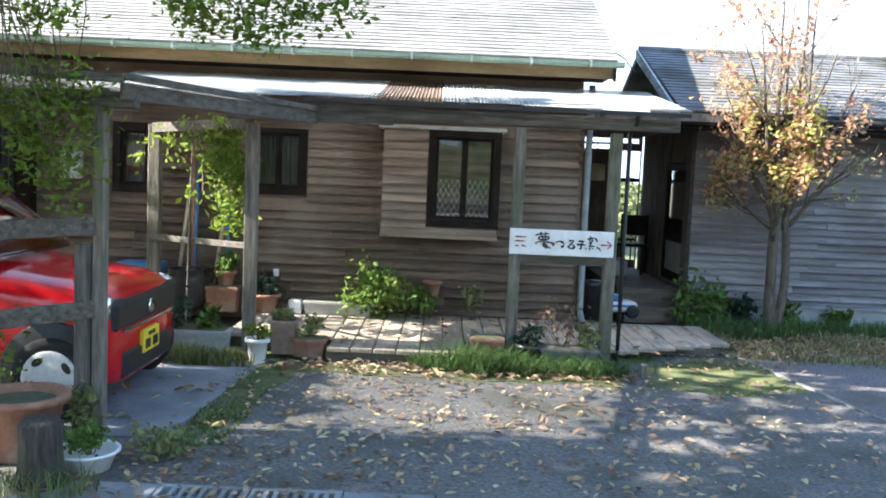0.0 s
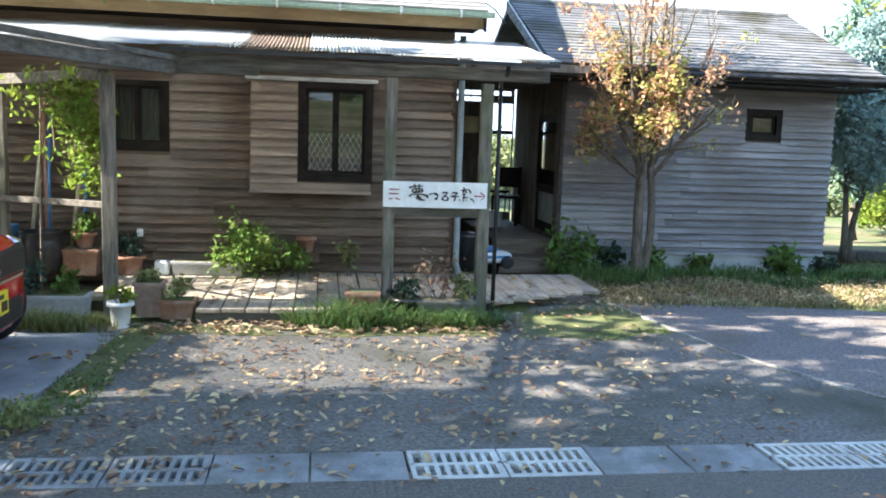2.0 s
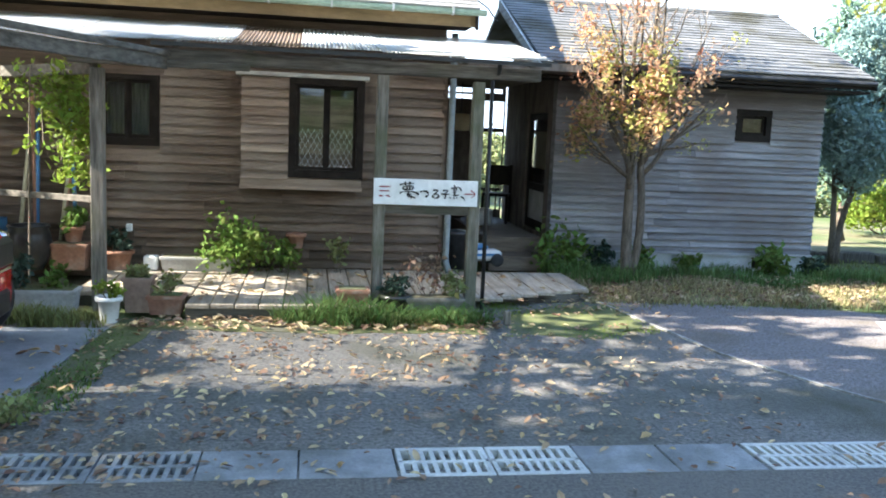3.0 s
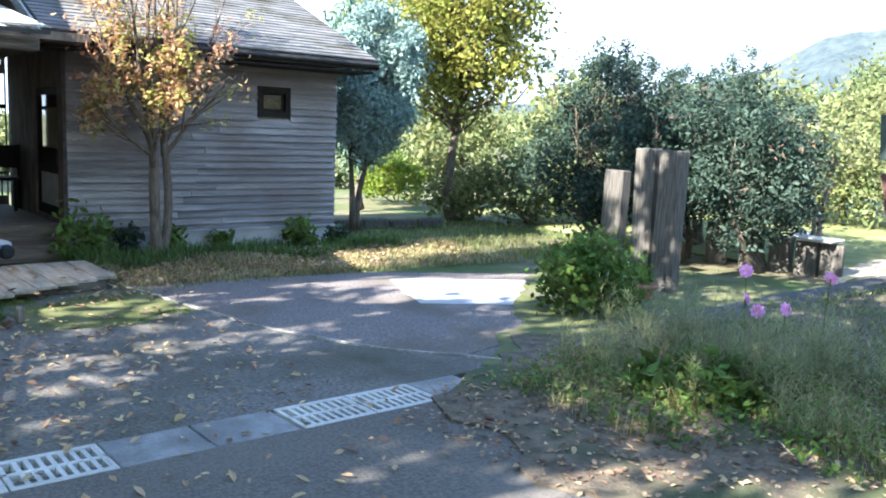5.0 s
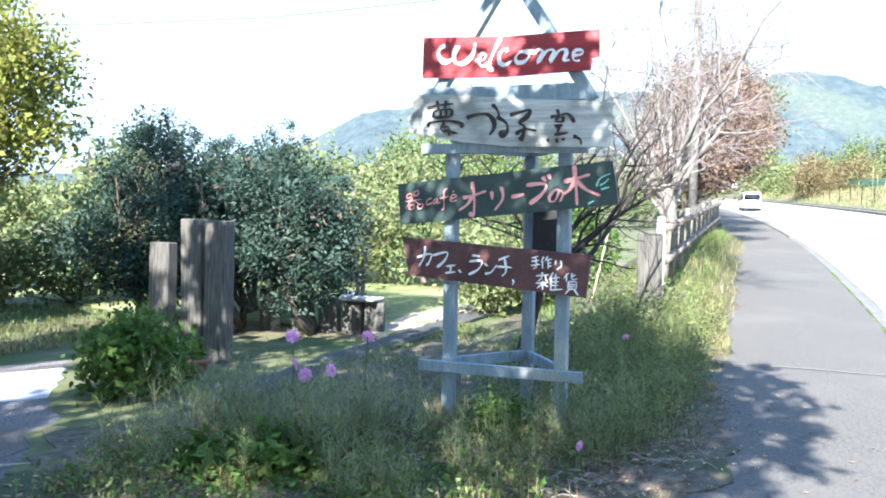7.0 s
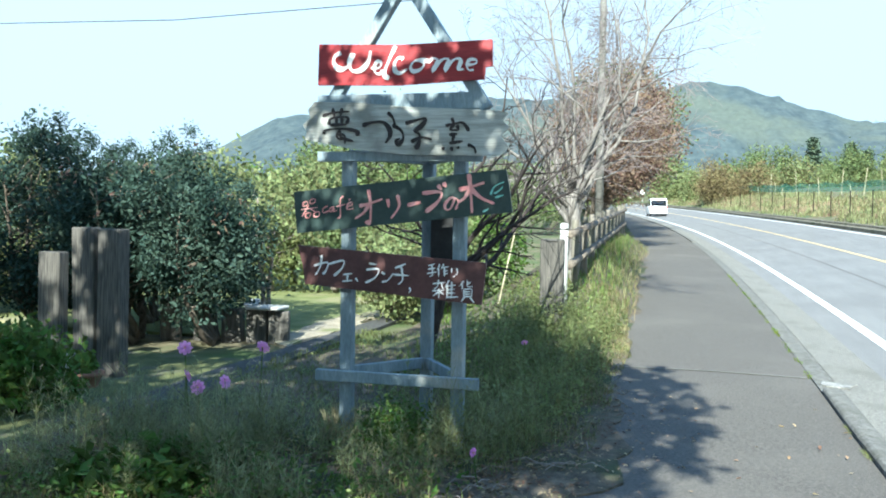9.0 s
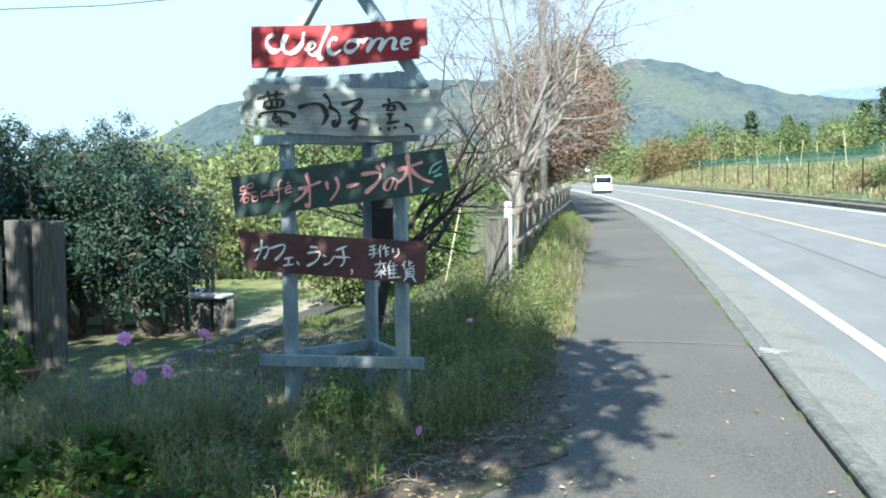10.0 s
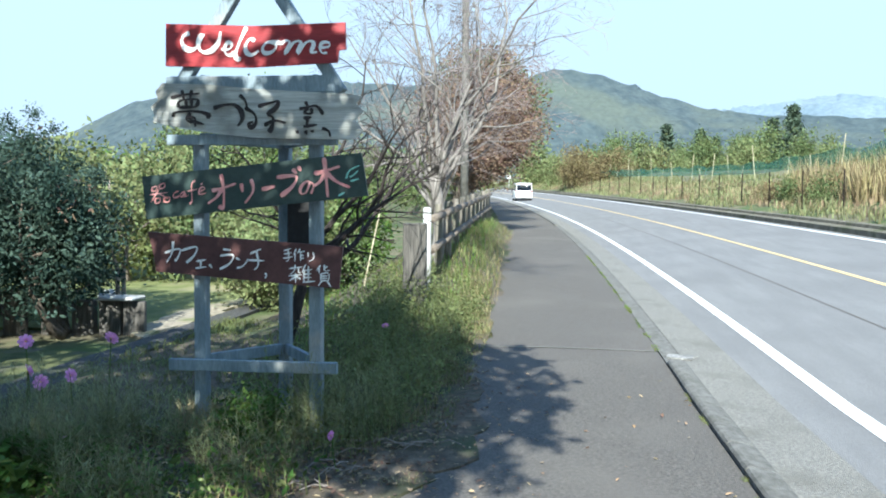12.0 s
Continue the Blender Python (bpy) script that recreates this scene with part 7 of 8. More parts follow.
chair = thing("dark_chair", "dark wooden chair on the passage floor", "chair", (2.9, 12.55, 0.38), -20)
part("seat", cube(-0.2, 0.2, -0.2, 0.2, 0.4, 0.44, bevel=0.01), M_DARKWOOD, chair)
part("backrest", cube(-0.2, 0.2, 0.17, 0.2, 0.55, 0.85, bevel=0.01), M_DARKWOOD, chair)
for xx in (-0.18, 0.18):
    part("leg", cube(xx - 0.02, xx + 0.02, -0.19, -0.15, 0, 0.4), M_DARKWOOD, chair)
    part("leg", cube(xx - 0.02, xx + 0.02, 0.15, 0.19, 0, 0.86), M_DARKWOOD, chair)
single("white_box", cube(2.5, 2.74, 12.0, 12.2, 0.381, 0.62, bevel=0.02), M_GPLASTIC, "pale box on the passage floor", "box")

# shrubs along the annexe
for k, (x, y, s, m_) in enumerate(((3.2, 10.2, 0.7, L_GREEN), (3.75, 10.3, 0.42, L_DARK), (4.3, 10.25, 0.4, L_GREEN), (5.0, 10.3, 0.3, L_GREEN), (6.05, 10.2, 0.5, L_GREEN), (6.6, 10.1, 0.3, L_DARK))):
    plant("shrub", (x, y, 0), s, int(700 * s), 0.05, m_, "small leafy shrub at the foot of the annexe", 90 + k, category="shrub")

# ---- gateway and garden ----
round_pot("white_pot", (7.75, 6.0, 0.12), 0.075, 0.17, M_WPLASTIC, "white pot beside the sleepers")
round_pot("clay_pot", (7.45, 5.5, 0), 0.14, 0.16, M_TERRA, "small clay pot at the foot of the sleepers")
plant("potted_plant", (7.45, 5.5, 0.14), 0.26, 160, 0.04, L_GREEN, "green plant in a small clay pot", 97)
single("plinth", cube(7.62, 7.88, 5.86, 6.14, 0, 0.118, bevel=0.01), M_KERB, "small stone under the white pot", "stone")
for k, (x, y, h) in enumerate(((10.9, 6.35, 0.5), (10.95, 5.95, 0.42), (11.0, 5.6, 0.42), (11.05, 5.3, 0.4), (10.75, 6.8, 0.55))):
    ob = single("log_stump", cube(-0.09, 0.09, -0.14, 0.14, -0.05, h, bevel=0.015), M_SLEEPER, "short upright sleeper stump in a row", "post", "row of stumps")
    ob.matrix_basis = pose(x, y, 0, 0, 0, k * 7)
single("flat_stone", cube(10.82, 11.2, 5.22, 5.7, 0.425, 0.47, bevel=0.015), M_CONC, "flat pale stone laid on the stumps", "stone")
single("garden_path", flat([(5.8, 4.1), (6.8, 4.35), (9.7, 4.42), (14, 4.55), (20, 4.9), (20, 5.25), (14, 4.92), (10.2, 4.87), (8.4, 4.86), (7.0, 4.77), (5.6, 4.5)], 0.016), M_DARKPATH, "narrow dark garden path", "path", kind="structure")
single("sand_patch", flat(ragged([(10.5, 4.96), (14.5, 5.02), (15.2, 5.4), (13.6, 5.7), (11.2, 5.45)], 0.08), 0.006), M_SAND, "pale sandy patch beside the path", "sand", kind="structure")
single("lawn", flat([(11.3, 5.1), (13.6, 5.2), (18, 5.5), (34, 7), (34, 20), (13, 16), (11, 9)], 0.0), M_LAWN, "sunlit lawn behind the bushes", "lawn", kind="structure")
GNARLED = [(-0.1, -1.3, 1.25), (-0.2, 0.95, 0.4), (0.2, 0.3, 2.05), (0.0, -0.2, 2.25), (-0.2, 0.6, 1.3), (0.4, -1.7, 1.4), (-0.3, -0.8, 1.75), (0.2, -1.5, 0.75)]
spread_tree("gnarled_tree", (8.9, 2.62, 0), (8.9, 2.3, 1.15), 0.07, GNARLED, "dark gnarled bare tree behind the signpost", 51, M_BARK_D, M_BARK_D, 0.22, 7, 2, 0.0045, 1, turn=0.9, slim=0.5, start_up=-0.1, rise_=0.02)
tree("willow_tree", (12.4, 6.1, 0), 0.7, 0.05, (12.5, 6.3, 1.6), (0.9, 0.8, 0.8), 40, 45, 0.13, 0.05, L_WILLOW, M_BARK_P, "slim light green tree with a pale trunk", seed=52, stems=2)
for k, (x, y) in enumerate(((20, 9.5), (23, 12), (17, 10.5), (27, 8.5), (16, 14))):
    tree("garden_tree", (x, y, 0), 1.0, 0.08, (x, y, 1.95), (1.5, 1.4, 1.05), 70, 70, 0.22, 0.075, (L_WILLOW, L_GREEN)[k % 2], M_BARK, "light green garden tree beyond the lawn", seed=53 + k)

for k, (x, y, h) in enumerate(((17.6, 6.3, 1.7), (18.2, 7.6, 2.2), (18.0, 9.1, 2.2), (17.3, 10.6, 2.0), (19.2, 5.2, 1.9), (22.5, 6.2, 2.6), (20.5, 7.2, 2.7))):
    tree("garden_bush", (x, y, 0), 0.5, 0.05, (x, y, h * 0.52), (1.0, 0.95, h * 0.48), 60, 75, 0.17, 0.06, (L_WILLOW, L_FOREST, L_WEED)[k % 3], M_BARK_P, "grey green bush at the end of the lawn", "bush", seed=180 + k, stems=3, hollow=0.2)
single("pale_rock", lathe(bmesh.new(), [(0.02, 0), (0.2, 0.02), (0.24, 0.12), (0.17, 0.22), (0.01, 0.25)], 9, pose(14.2, 7.4, -0.03, 4, 6, 20)), M_CONC, "rounded pale rock on the lawn", "rock")
tree("shrub", (11.7, 15.9, 0), 0.25, 0.02, (11.7, 15.9, 0.56), (0.95, 0.75, 0.52), 50, 60, 0.1, 0.05, L_VINE, M_BARK, "bright green sunlit shrub behind the annexe", "shrub", seed=160, stems=3)
for k, (x, y, h, m_) in enumerate(((10.7, 12.2, 1.2, L_WEED), (11.6, 11.4, 1.45, L_FOREST), (12.7, 10.8, 1.5, L_WEED), (13.8, 10.0, 1.5, L_FOREST), (13.3, 12.4, 1.9, L_WEED))):
    tree("undergrowth_bush", (x, y, 0), 0.3, 0.03, (x, y, h * 0.52), (0.8, 0.75, h * 0.48), 46, 60, 0.14, 0.055, m_, M_BARK, "loose shady bush behind the garden", "bush", seed=161 + k, stems=4, hollow=0.2)
gf = thing("garden_fence", "low tan timber fence behind the annexe", "fence")
for k in range(7):
    part("board", cube(9.45 + k * 0.183, 9.61 + k * 0.183, 17.1, 17.13, 0.03, 1.12 + 0.02 * math.sin(k * 3), bevel=0.004), M_FENCETAN, gf)
for z in (0.25, 0.72):
    part("rail", cube(9.42, 10.76, 17.135, 17.18, z, z + 0.08), M_FENCETAN, gf)
for x in (9.44, 10.66):
    part("post", cube(x, x + 0.08, 17.182, 17.26, -0.1, 1.15), M_FENCETAN, gf)
for k, (x, y) in enumerate(((8.0, 12.0), (8.5, 11.95), (9.0, 11.85), (9.5, 11.7))):
    ob = single("edging_stone", cube(-0.24, 0.24, -0.1, 0.1, -0.05, 0.12 + 0.02 * (k % 2), bevel=0.03), M_SLEEPER, "low dark edging stone beside the garden bed", "stone", "stones round the bed")
    ob.matrix_basis = pose(x, y, 0, 0, 0, -15 + 5 * k)

# roadside verge, fence and trees
def verge_z(x, y):
    t = max(0.0, min(1.0, (y - 0.75) / 0.9)) * max(0.0, min(1.0, (3.6 - y) / 0.8))
    return t * max(0.0, min(0.75, (x - 7.0) * 0.06)) + (rise(x) if y < 2.4 else 0.0)


bm = bmesh.new()
gx = [6.5 + 0.5 * i for i in range(60)]
gy = [0.5 + 0.2 * i for i in range(18)]
grid_ = [[bm.verts.new((x, y + off(x), verge_z(x, y) + 0.012 - 0.06 * max(0.0, 0.75 - y) + 0.03 * noise.noise(Vector((x, y, 0)) * 1.7))) for y in gy] for x in gx]
for a, b in zip(grid_, grid_[1:]):
    for i in range(len(gy) - 1):
        bm.faces.new((a[i], b[i], b[i + 1], a[i + 1]))
bmesh.ops.recalc_face_normals(bm, faces=bm.faces[:])
single("verge", bm, M_EARTH, "weedy bank between the path and the garden", "verge", kind="structure", smooth=True)


def fence_top(x):
    return 1.66 + 0.035 * (x - 12.9)


fence = thing("fence", "pale log-style roadside fence with two rails", "fence")
fx = [12.9 + 1.6 * i for i in range(12)]
for x in fx:
    part("post", lathe(bmesh.new(), [(0.062, 0), (0.062, fence_top(x) - 0.02), (0.05, fence_top(x)), (0.01, fence_top(x) + 0.004)], 12, Matrix.Translation((x, 1.7 + (x - 12.9) * 0.035, 0))), M_CONC if x < 13 else M_TIMBER, fence, "bleached post", True)
for x0, x1 in zip(fx, fx[1:]):
    for dz in (-0.17, -0.62):
        part("rail", tube(bmesh.new(), [(x0, 1.63 + (x0 - 12.9) * 0.035, fence_top(x0) + dz), (x1, 1.63 + (x1 - 12.9) * 0.035, fence_top(x1) + dz)], 0.062, 10), M_FENCE, fence, "", True)
ob = single("sleeper_post", cube(-0.1, 0.1, -0.15, 0.15, -0.1, 1.46, bevel=0.015), M_SLEEPER, "upright weathered sleeper at the end of the fence", "post")
ob.matrix_basis = pose(11.4, 1.62, 0, 0, 0, 5)
CHERRY = [(0.2, 2.2, 1.3), (-0.3, 2.0, 2.2), (0.2, 1.3, 3.2), (0.0, 0.4, 4.2), (0.3, -0.6, 4.4), (-0.4, -1.6, 3.8), (0.3, -2.3, 2.9), (-0.2, -2.3, 1.7), (-0.8, 0.6, 1.5), (-0.3, -3.2, 2.9), (0.3, -3.0, 3.7)]
spread_tree("cherry_tree", (15.2, 2.1, 0.3), (15.2, 1.95, 2.2), 0.135, CHERRY, "leafless cherry tree with pale sunlit branches", 55, M_BARK_C, L_TWIG, 0.21, 10, 3, 0.0026, slim=0.3, turn=0.95, start_up=0.3, rise_=0.0, stagger=0.3)
spread_tree("cherry_tree", (20.5, 2.7, 0.5), (20.5, 2.6, 2.0), 0.12, [(x, y * 0.8, z * 1.1) for x, y, z in CHERRY[:8]], "leafless cherry tree with pinkish twigs", 58, M_BARK_C, L_TWIG, 0.21, 8, 3, 0.0036, slim=0.28, turn=0.95, start_up=0.3, rise_=0.0, stagger=0.3)
for k, (x, y, s) in enumerate(((33, 4.4, 0.93), (41, 4.9, 1.25), (50, 5.6, 1.45), (60, 7.0, 1.5), (72, 9.4, 1.4))):
    tree("street_tree", (x, y, 0), 1.8 * s, 0.15, (x, y - 1.4, 4.9 * s), (2.5 * s, 2.4 * s, 2.2 * s), 100, 180, 0.3 * s, 0.062 * s, L_RUSSET if k < 2 else L_FOREST, M_BARK, "russet leaved tree beside the path" if k < 2 else "dark green tree beside the path", seed=57 + k)
far_sign = thing("road_sign", "small white round road sign at the bend", "road sign", (140, 8.4, 4.1))
part("pole", tube(bmesh.new(), [(0, 0, 0), (0, 0, 2.6)], 0.07, 8), M_CONC, far_sign)
part("disc", lathe(bmesh.new(), [(0.34, -0.03), (0.36, 0.0), (0.34, 0.03)], 18, Matrix.Translation((-0.1, 0, 2.35)) @ Matrix.Rotation(radians(90), 4, "Y")), M_WPAINT, far_sign, "white sign face")
hut = thing("far_house", "small pale house beyond the bend of the road", "house", (176, 14.2, 4.2))
part("wall", cube(0, 6, -2.0, 2.0, 0, 2.7), M_CONC, hut)
part("roof", prism(bmesh.new(), [(-2.5, 2.65), (0, 4.0), (2.5, 2.65), (2.5, 2.55), (0, 3.85), (-2.5, 2.55)], -0.4, 6.4, SW), M_SHINGLE_D, hut)
part("window", cube(-0.04, 0.02, -1.2, -0.3, 0.9, 1.9), M_DARKWOOD, hut)
part("window", cube(-0.04, 0.02, 0.4, 1.3, 0.9, 1.9), M_DARKWOOD, hut)
pole = thing("utility_pole", "pale concrete utility pole beside the path", "utility pole", (26, 2.65, 0))
part("shaft", lathe(bmesh.new(), [(0.13, 0), (0.09, 11), (0.01, 11)], 16), M_KERB, pole, "", True)
single("overhead_wire", tube(bmesh.new(), [(20, 28, 7.6), (20, 19.3, 6.96), (20, 13, 6.75), (20, 7.5, 6.86), (21, 2.0, 7.3)], 0.012, 5), M_BLACK, "thin black overhead wire", "wire")

for k, (x, y, h, m_) in enumerate(((15.4, 4.1, 1.7, L_FOREST), (14.0, 4.6, 1.3, L_WILLOW), (17.0, 3.9, 1.9, L_GREEN), (16.4, 5.2, 1.7, L_FOREST))):
    tree("verge_bush", (x, y, 0), 0.4, 0.04, (x, y, h * 0.55), (0.95, 0.8, h * 0.47), 55, 75, 0.16, 0.05, m_, M_BARK, "loose leafy bush at the top of the verge", "bush", seed=190 + k, stems=3, hollow=0.2)
single("bamboo_stake", tube(bmesh.new(), [(13.2, 2.75, 0.3), (13.25, 2.45, 1.75)], 0.012, 6), M_BAMBOO, "thin leaning bamboo stake on the verge", "stake")

# field beyond the road
def bank_z(x, y):
    yl = y - off(x)
    return rise(x) - 0.04 + 0.0705 * 7.4 - 0.03 + (bank(yl) - 0.2 if yl < -9.7 else 0)


net = thing("field_net", "green net fence on thin poles round the field", "net fence")
for k in range(24):
    x = 24 + k * 3.6 + math.sin(k * 7.1)
    y = -15.5 - (k % 3) * 0.2 + off(x)
    part("pole", tube(bmesh.new(), [(x, y, bank_z(x, y) - 0.1), (x + 0.3 * math.sin(k * 5), y + 0.2 * math.sin(k * 3), bank_z(x, y) + 1.7 + 0.7 * math.sin(k * 2.3))], 0.022, 6), M_BAMBOO, net)
ns = bmesh.new()
xs_ = [24 + 2.6 * k for k in range(34)]
climb = lambda x: 0.75 * max(0.0, min(1.0, (58 - x) / 25))
strip(ns, xs_, [lambda x: (-15.6 + off(x), bank_z(x, -15.6 + off(x)) + 0.5 + climb(x)), lambda x: (-15.6 + off(x), bank_z(x, -15.6 + off(x)) + 1.2 + climb(x) + 0.15 * math.sin(x))])
part("mesh", ns, M_NET, net, "green netting")
for k in range(16):
    x = 27 + k * 4.1
    y = -10.6 + off(x)
    single("marker_post", tube(bmesh.new(), [(x, y, bank_z(x, y) - 0.1), (x, y, bank_z(x, y) + 1.5)], 0.03, 6), M_DARKWOOD, "thin dark roadside post", "post", "posts along the field")
reed_reg = (22, 125, -18, 12, lambda x, y: -14.8 < y - off(x) < -10.4 and noise.noise(Vector((x * 0.35, y * 0.6, 0))) > -0.25)
blades("reeds", 13000, reed_reg, 0.42, 0.028, L_REED, "brown dry reeds on the bank", 101, "reeds", lean=0.35, zf=bank_z)
blades("reeds", 3600, (31, 42, -20, 4, lambda x, y: -15 < y - off(x) < -11.5 and noise.noise(Vector((x * 0.5, y * 0.5, 3))) > -0.1), 1.5, 0.035, L_DRY, "pale pampas grass on the bank", 102, "reeds", lean=0.4, zf=bank_z)
blades("field_grass", 17000, (22, 130, -18, 14, lambda x, y: -17 < y - off(x) < -9.8 and noise.noise(Vector((x * 0.25, y * 0.5, 21))) > -0.15), 0.5, 0.05, L_FEATHER, "green grass on the bank", 103, lean=0.6, zf=bank_z)
for k, (x, y) in enumerate(((37.5, -12.0), (39.5, -11.7), (42, -12.1), (35.5, -11.8), (44.5, -12.4))):
    tree("dry_bush", (x, y + off(x), 1.0), 1.5, 0.03, (x, y + off(x), 2.1), (1.3, 0.9, 0.75), 46, 110, 0.2, 0.045, (L_OLIVE, L_FOREST)[k % 2], M_BARK, "tangled half-dry bush on the bank", "bush", seed=104 + k, stems=3)
def conifer(x, y, z, h, seed):
    """A cedar: a straight stem with drooping whorls that narrow to a point."""
    rng = np.random.default_rng(seed)
    ob = thing("cedar_tree", "tall dark conical cedar beyond the field", "tree")
    bm = tube(bmesh.new(), [(x, y, z - 0.5), (x, y, z + h * 0.5), (x, y, z + h)], [h * 0.025, h * 0.015, 0.03], 8)
    cs = []
    for k in range(130):
        t = 0.12 + 0.88 * rng.random() ** 0.85
        a = rng.uniform(0, 2 * math.pi)
        rr = h * 0.26 * (1.04 - t) * rng.uniform(0.35, 1.15)
        c = (x + rr * math.cos(a), y + rr * math.sin(a), z + h * t - rr * 0.25)
        cs.append(c)
        if k % 5 == 0:
            limb(bm, (x, y, z + h * t), c, 0.05, 0.015, rng, 0.1, 4, 3)
    part("trunk", bm, M_BARK, ob, smooth=True)
    v, f = leaf_arrays(leaf_cloud(rng, np.array(cs), 45, h * 0.026, (1.2, 1.2, 0.7)), 0.2, rng, 2.2, 0.4)
    from_arrays("crown", v, f, L_PINE, parent=ob)


for k, (x, y, z, h) in enumerate(((120, -30.5, 4.5, 10.6), (121, -28.0, 4.5, 9.0), (140, -16.4, 5, 9.6), (140, -21.6, 5, 8.8), (141, -24.2, 5, 7.8))):
    conifer(x, y, z, h, 210 + k)

# ---- grass, weeds, flowers and fallen leaves ----
blades("grass", 4200, (3.0, 7.4, 8.5, 10.4, lambda x, y: 10.25 > y > 9.55 + 0.25 * math.sin(x * 3)), 0.22, 0.012, L_LUSH, "green grass along the annexe", 120)
blades("dry_grass", 9000, (3.0, 8.2, 7.9, 9.9, lambda x, y: y > 8.3 - (x - 5) * 0.1 * (x > 5)), 0.09, 0.011, L_DRY, "dry yellow grass along the yard", 121, lean=1.1)
blades("grass", 2600, (3.0, 9.0, 8.1, 10.0, lambda x, y: noise.noise(Vector((x * 2, y * 2, 7))) > 0.0), 0.08, 0.01, L_WEED, "olive grass among the straw", 116, lean=1.0)
blades("grass", 6000, (6.8, 11, 8.0, 12.5, None), 0.08, 0.014, L_WEED, "short grass beyond the annexe", 122)
blades("grass", 1900, (-0.15, 1.8, 6.95, 7.68, lambda x, y: abs(x - 0.8) * 0.3 + abs(y - 7.38) < 0.34 + 0.2 * noise.noise(Vector((x * 4, y * 4, 3)))), 0.2, 0.012, L_LUSH, "lush green grass before the deck", 117, lean=1.4)
blades("grass", 700, (0.3, 1.8, 7.0, 7.65, lambda x, y: abs(x - 1.0) * 0.35 + abs(y - 7.38) < 0.3 + 0.15 * noise.noise(Vector((x * 4, y * 4, 0)))), 0.14, 0.01, L_WEED, "tuft of long green grass before the deck", 123, lean=1.2)
blades("grass", 1100, (-2.4, -1.5, 7.05, 7.5, lambda x, y: noise.noise(Vector((x * 4, y * 5, 0))) > -0.2), 0.17, 0.01, L_WEED, "yellow green grass beside the slab", 124, lean=0.8)
blades("grass", 1400, (-1.55, -1.2, 5.0, 7.0, None), 0.05, 0.01, L_GRASS, "short grass at the edge of the slab", 125, lean=1.0)
blades("grass", 2600, (1.9, 3.3, 6.9, 8.5, lambda x, y: y > 7.1 or x < 2.6), 0.03, 0.008, L_VINE, "short mossy turf on the yard", 126, lean=1.0)


blades("grass", 5200, (8, 26, 0.85, 4.5, lambda x, y: y > 1.0 + off(x) and y < 2.9 + max(0, x - 11) * 0.35), 0.24, 0.012, L_LEAFY, "fresh green grass on the verge", 119, lean=0.8, zf=lambda x, y: verge_z(x, y))
blades("moss_tufts", 3500, (1.8, 3.4, 6.8, 8.4, lambda x, y: noise.noise(Vector((x * 2.5, y * 2.5, 0))) > 0.0), 0.03, 0.009, L_VINE, "mossy tufts on the yard", 118, lean=1.2)


def weed_area(x, y):
    return y > 2.9 - (x - 3.1) * 0.85 and y > 0.75 and y < 3.9 + (x - 4.0) * 0.3 and x > 4.1 - (y - 2.4) * 0.3 and noise.noise(Vector((x * 1.3, y * 1.3, 0))) > -0.35


W_BOX = (3.9, 10.5, 0.7, 5.0)
vz = lambda x, y: verge_z(x, y)
near_weeds = lambda x, y: weed_area(x, y) and (x < 6.3 + 0.4 * noise.noise(Vector((x, y, 4)) * 2) or y < 1.8) and noise.noise(Vector((x * 1.7, y * 1.7, 11))) > -0.12
blades("short_grass", 16000, (5.2, 12.5, 1.6, 4.6, lambda x, y: y < 3.6 + (x - 4.0) * 0.28), 0.085, 0.01, L_WEED, "short olive grass round the signpost", 129, lean=0.9, zf=vz)
blades("weeds", 2200, (*W_BOX, near_weeds), 0.2, 0.006, L_WEED, "tangled olive weeds round the signpost", 130, "weeds", lean=0.7, zf=vz)
blades("weeds", 2000, (*W_BOX, near_weeds), 0.24, 0.005, L_DRY, "dry straw weeds round the signpost", 131, "weeds", lean=0.7, zf=vz)
blades("weeds", 7000, (8, 26, 0.85, 4.5, lambda x, y: y > walk_edge(x) + 0.1 and y < 2.0 + max(0, x - 12) * 0.3), 0.2, 0.01, L_WEED, "olive weeds on the verge", 132, "weeds", lean=0.6, zf=vz)
blades("weeds", 4200, (8, 26, 0.75, 4.5, lambda x, y: y > walk_edge(x) + 0.05 and y < 1.9 + max(0, x - 12) * 0.3), 0.2, 0.007, L_DRY, "dry straw weeds on the verge", 133, "weeds", lean=0.7, zf=vz)
blades("joint_grass", 1500, (10.2, 24, -1.5, 0.2, lambda x, y: abs(y - off(x) + 1.445) < 0.03 and noise.noise(Vector((x * 1.5, 0, 5))) > -0.1), 0.035, 0.008, L_VINE, "tufts of grass in the joint of the kerb", 194, lean=1.2, zf=lambda x, y: rise(x))
blades("joint_grass", 500, (3.0, 9.4, -1.5, 0.0, lambda x, y: abs(y - off(x) + 1.445) < 0.02 and noise.noise(Vector((x * 2.5, 0, 5))) > 0.1), 0.03, 0.007, L_WEED, "few tufts of grass along the kerb", 195, lean=1.2, zf=lambda x, y: rise(x))
edge_band = lambda x, y: walk_edge(x) - 0.04 < y - off(x) < walk_edge(x) + 0.45 and noise.noise(Vector((x * 2, y * 5, 2))) > -0.25
blades("short_grass", 5000, (5.4, 16, 0.5, 1.6, edge_band), 0.07, 0.008, L_WEED, "short grass along the edge of the path", 126, lean=1.0, zf=lambda x, y: max(verge_z(x, y) - 0.02, rise(x)))
blades("dry_grass", 4000, (5.4, 16, 0.5, 1.6, edge_band), 0.08, 0.006, L_DRY, "dry straw along the edge of the path", 127, lean=1.2, zf=lambda x, y: max(verge_z(x, y) - 0.02, rise(x)))
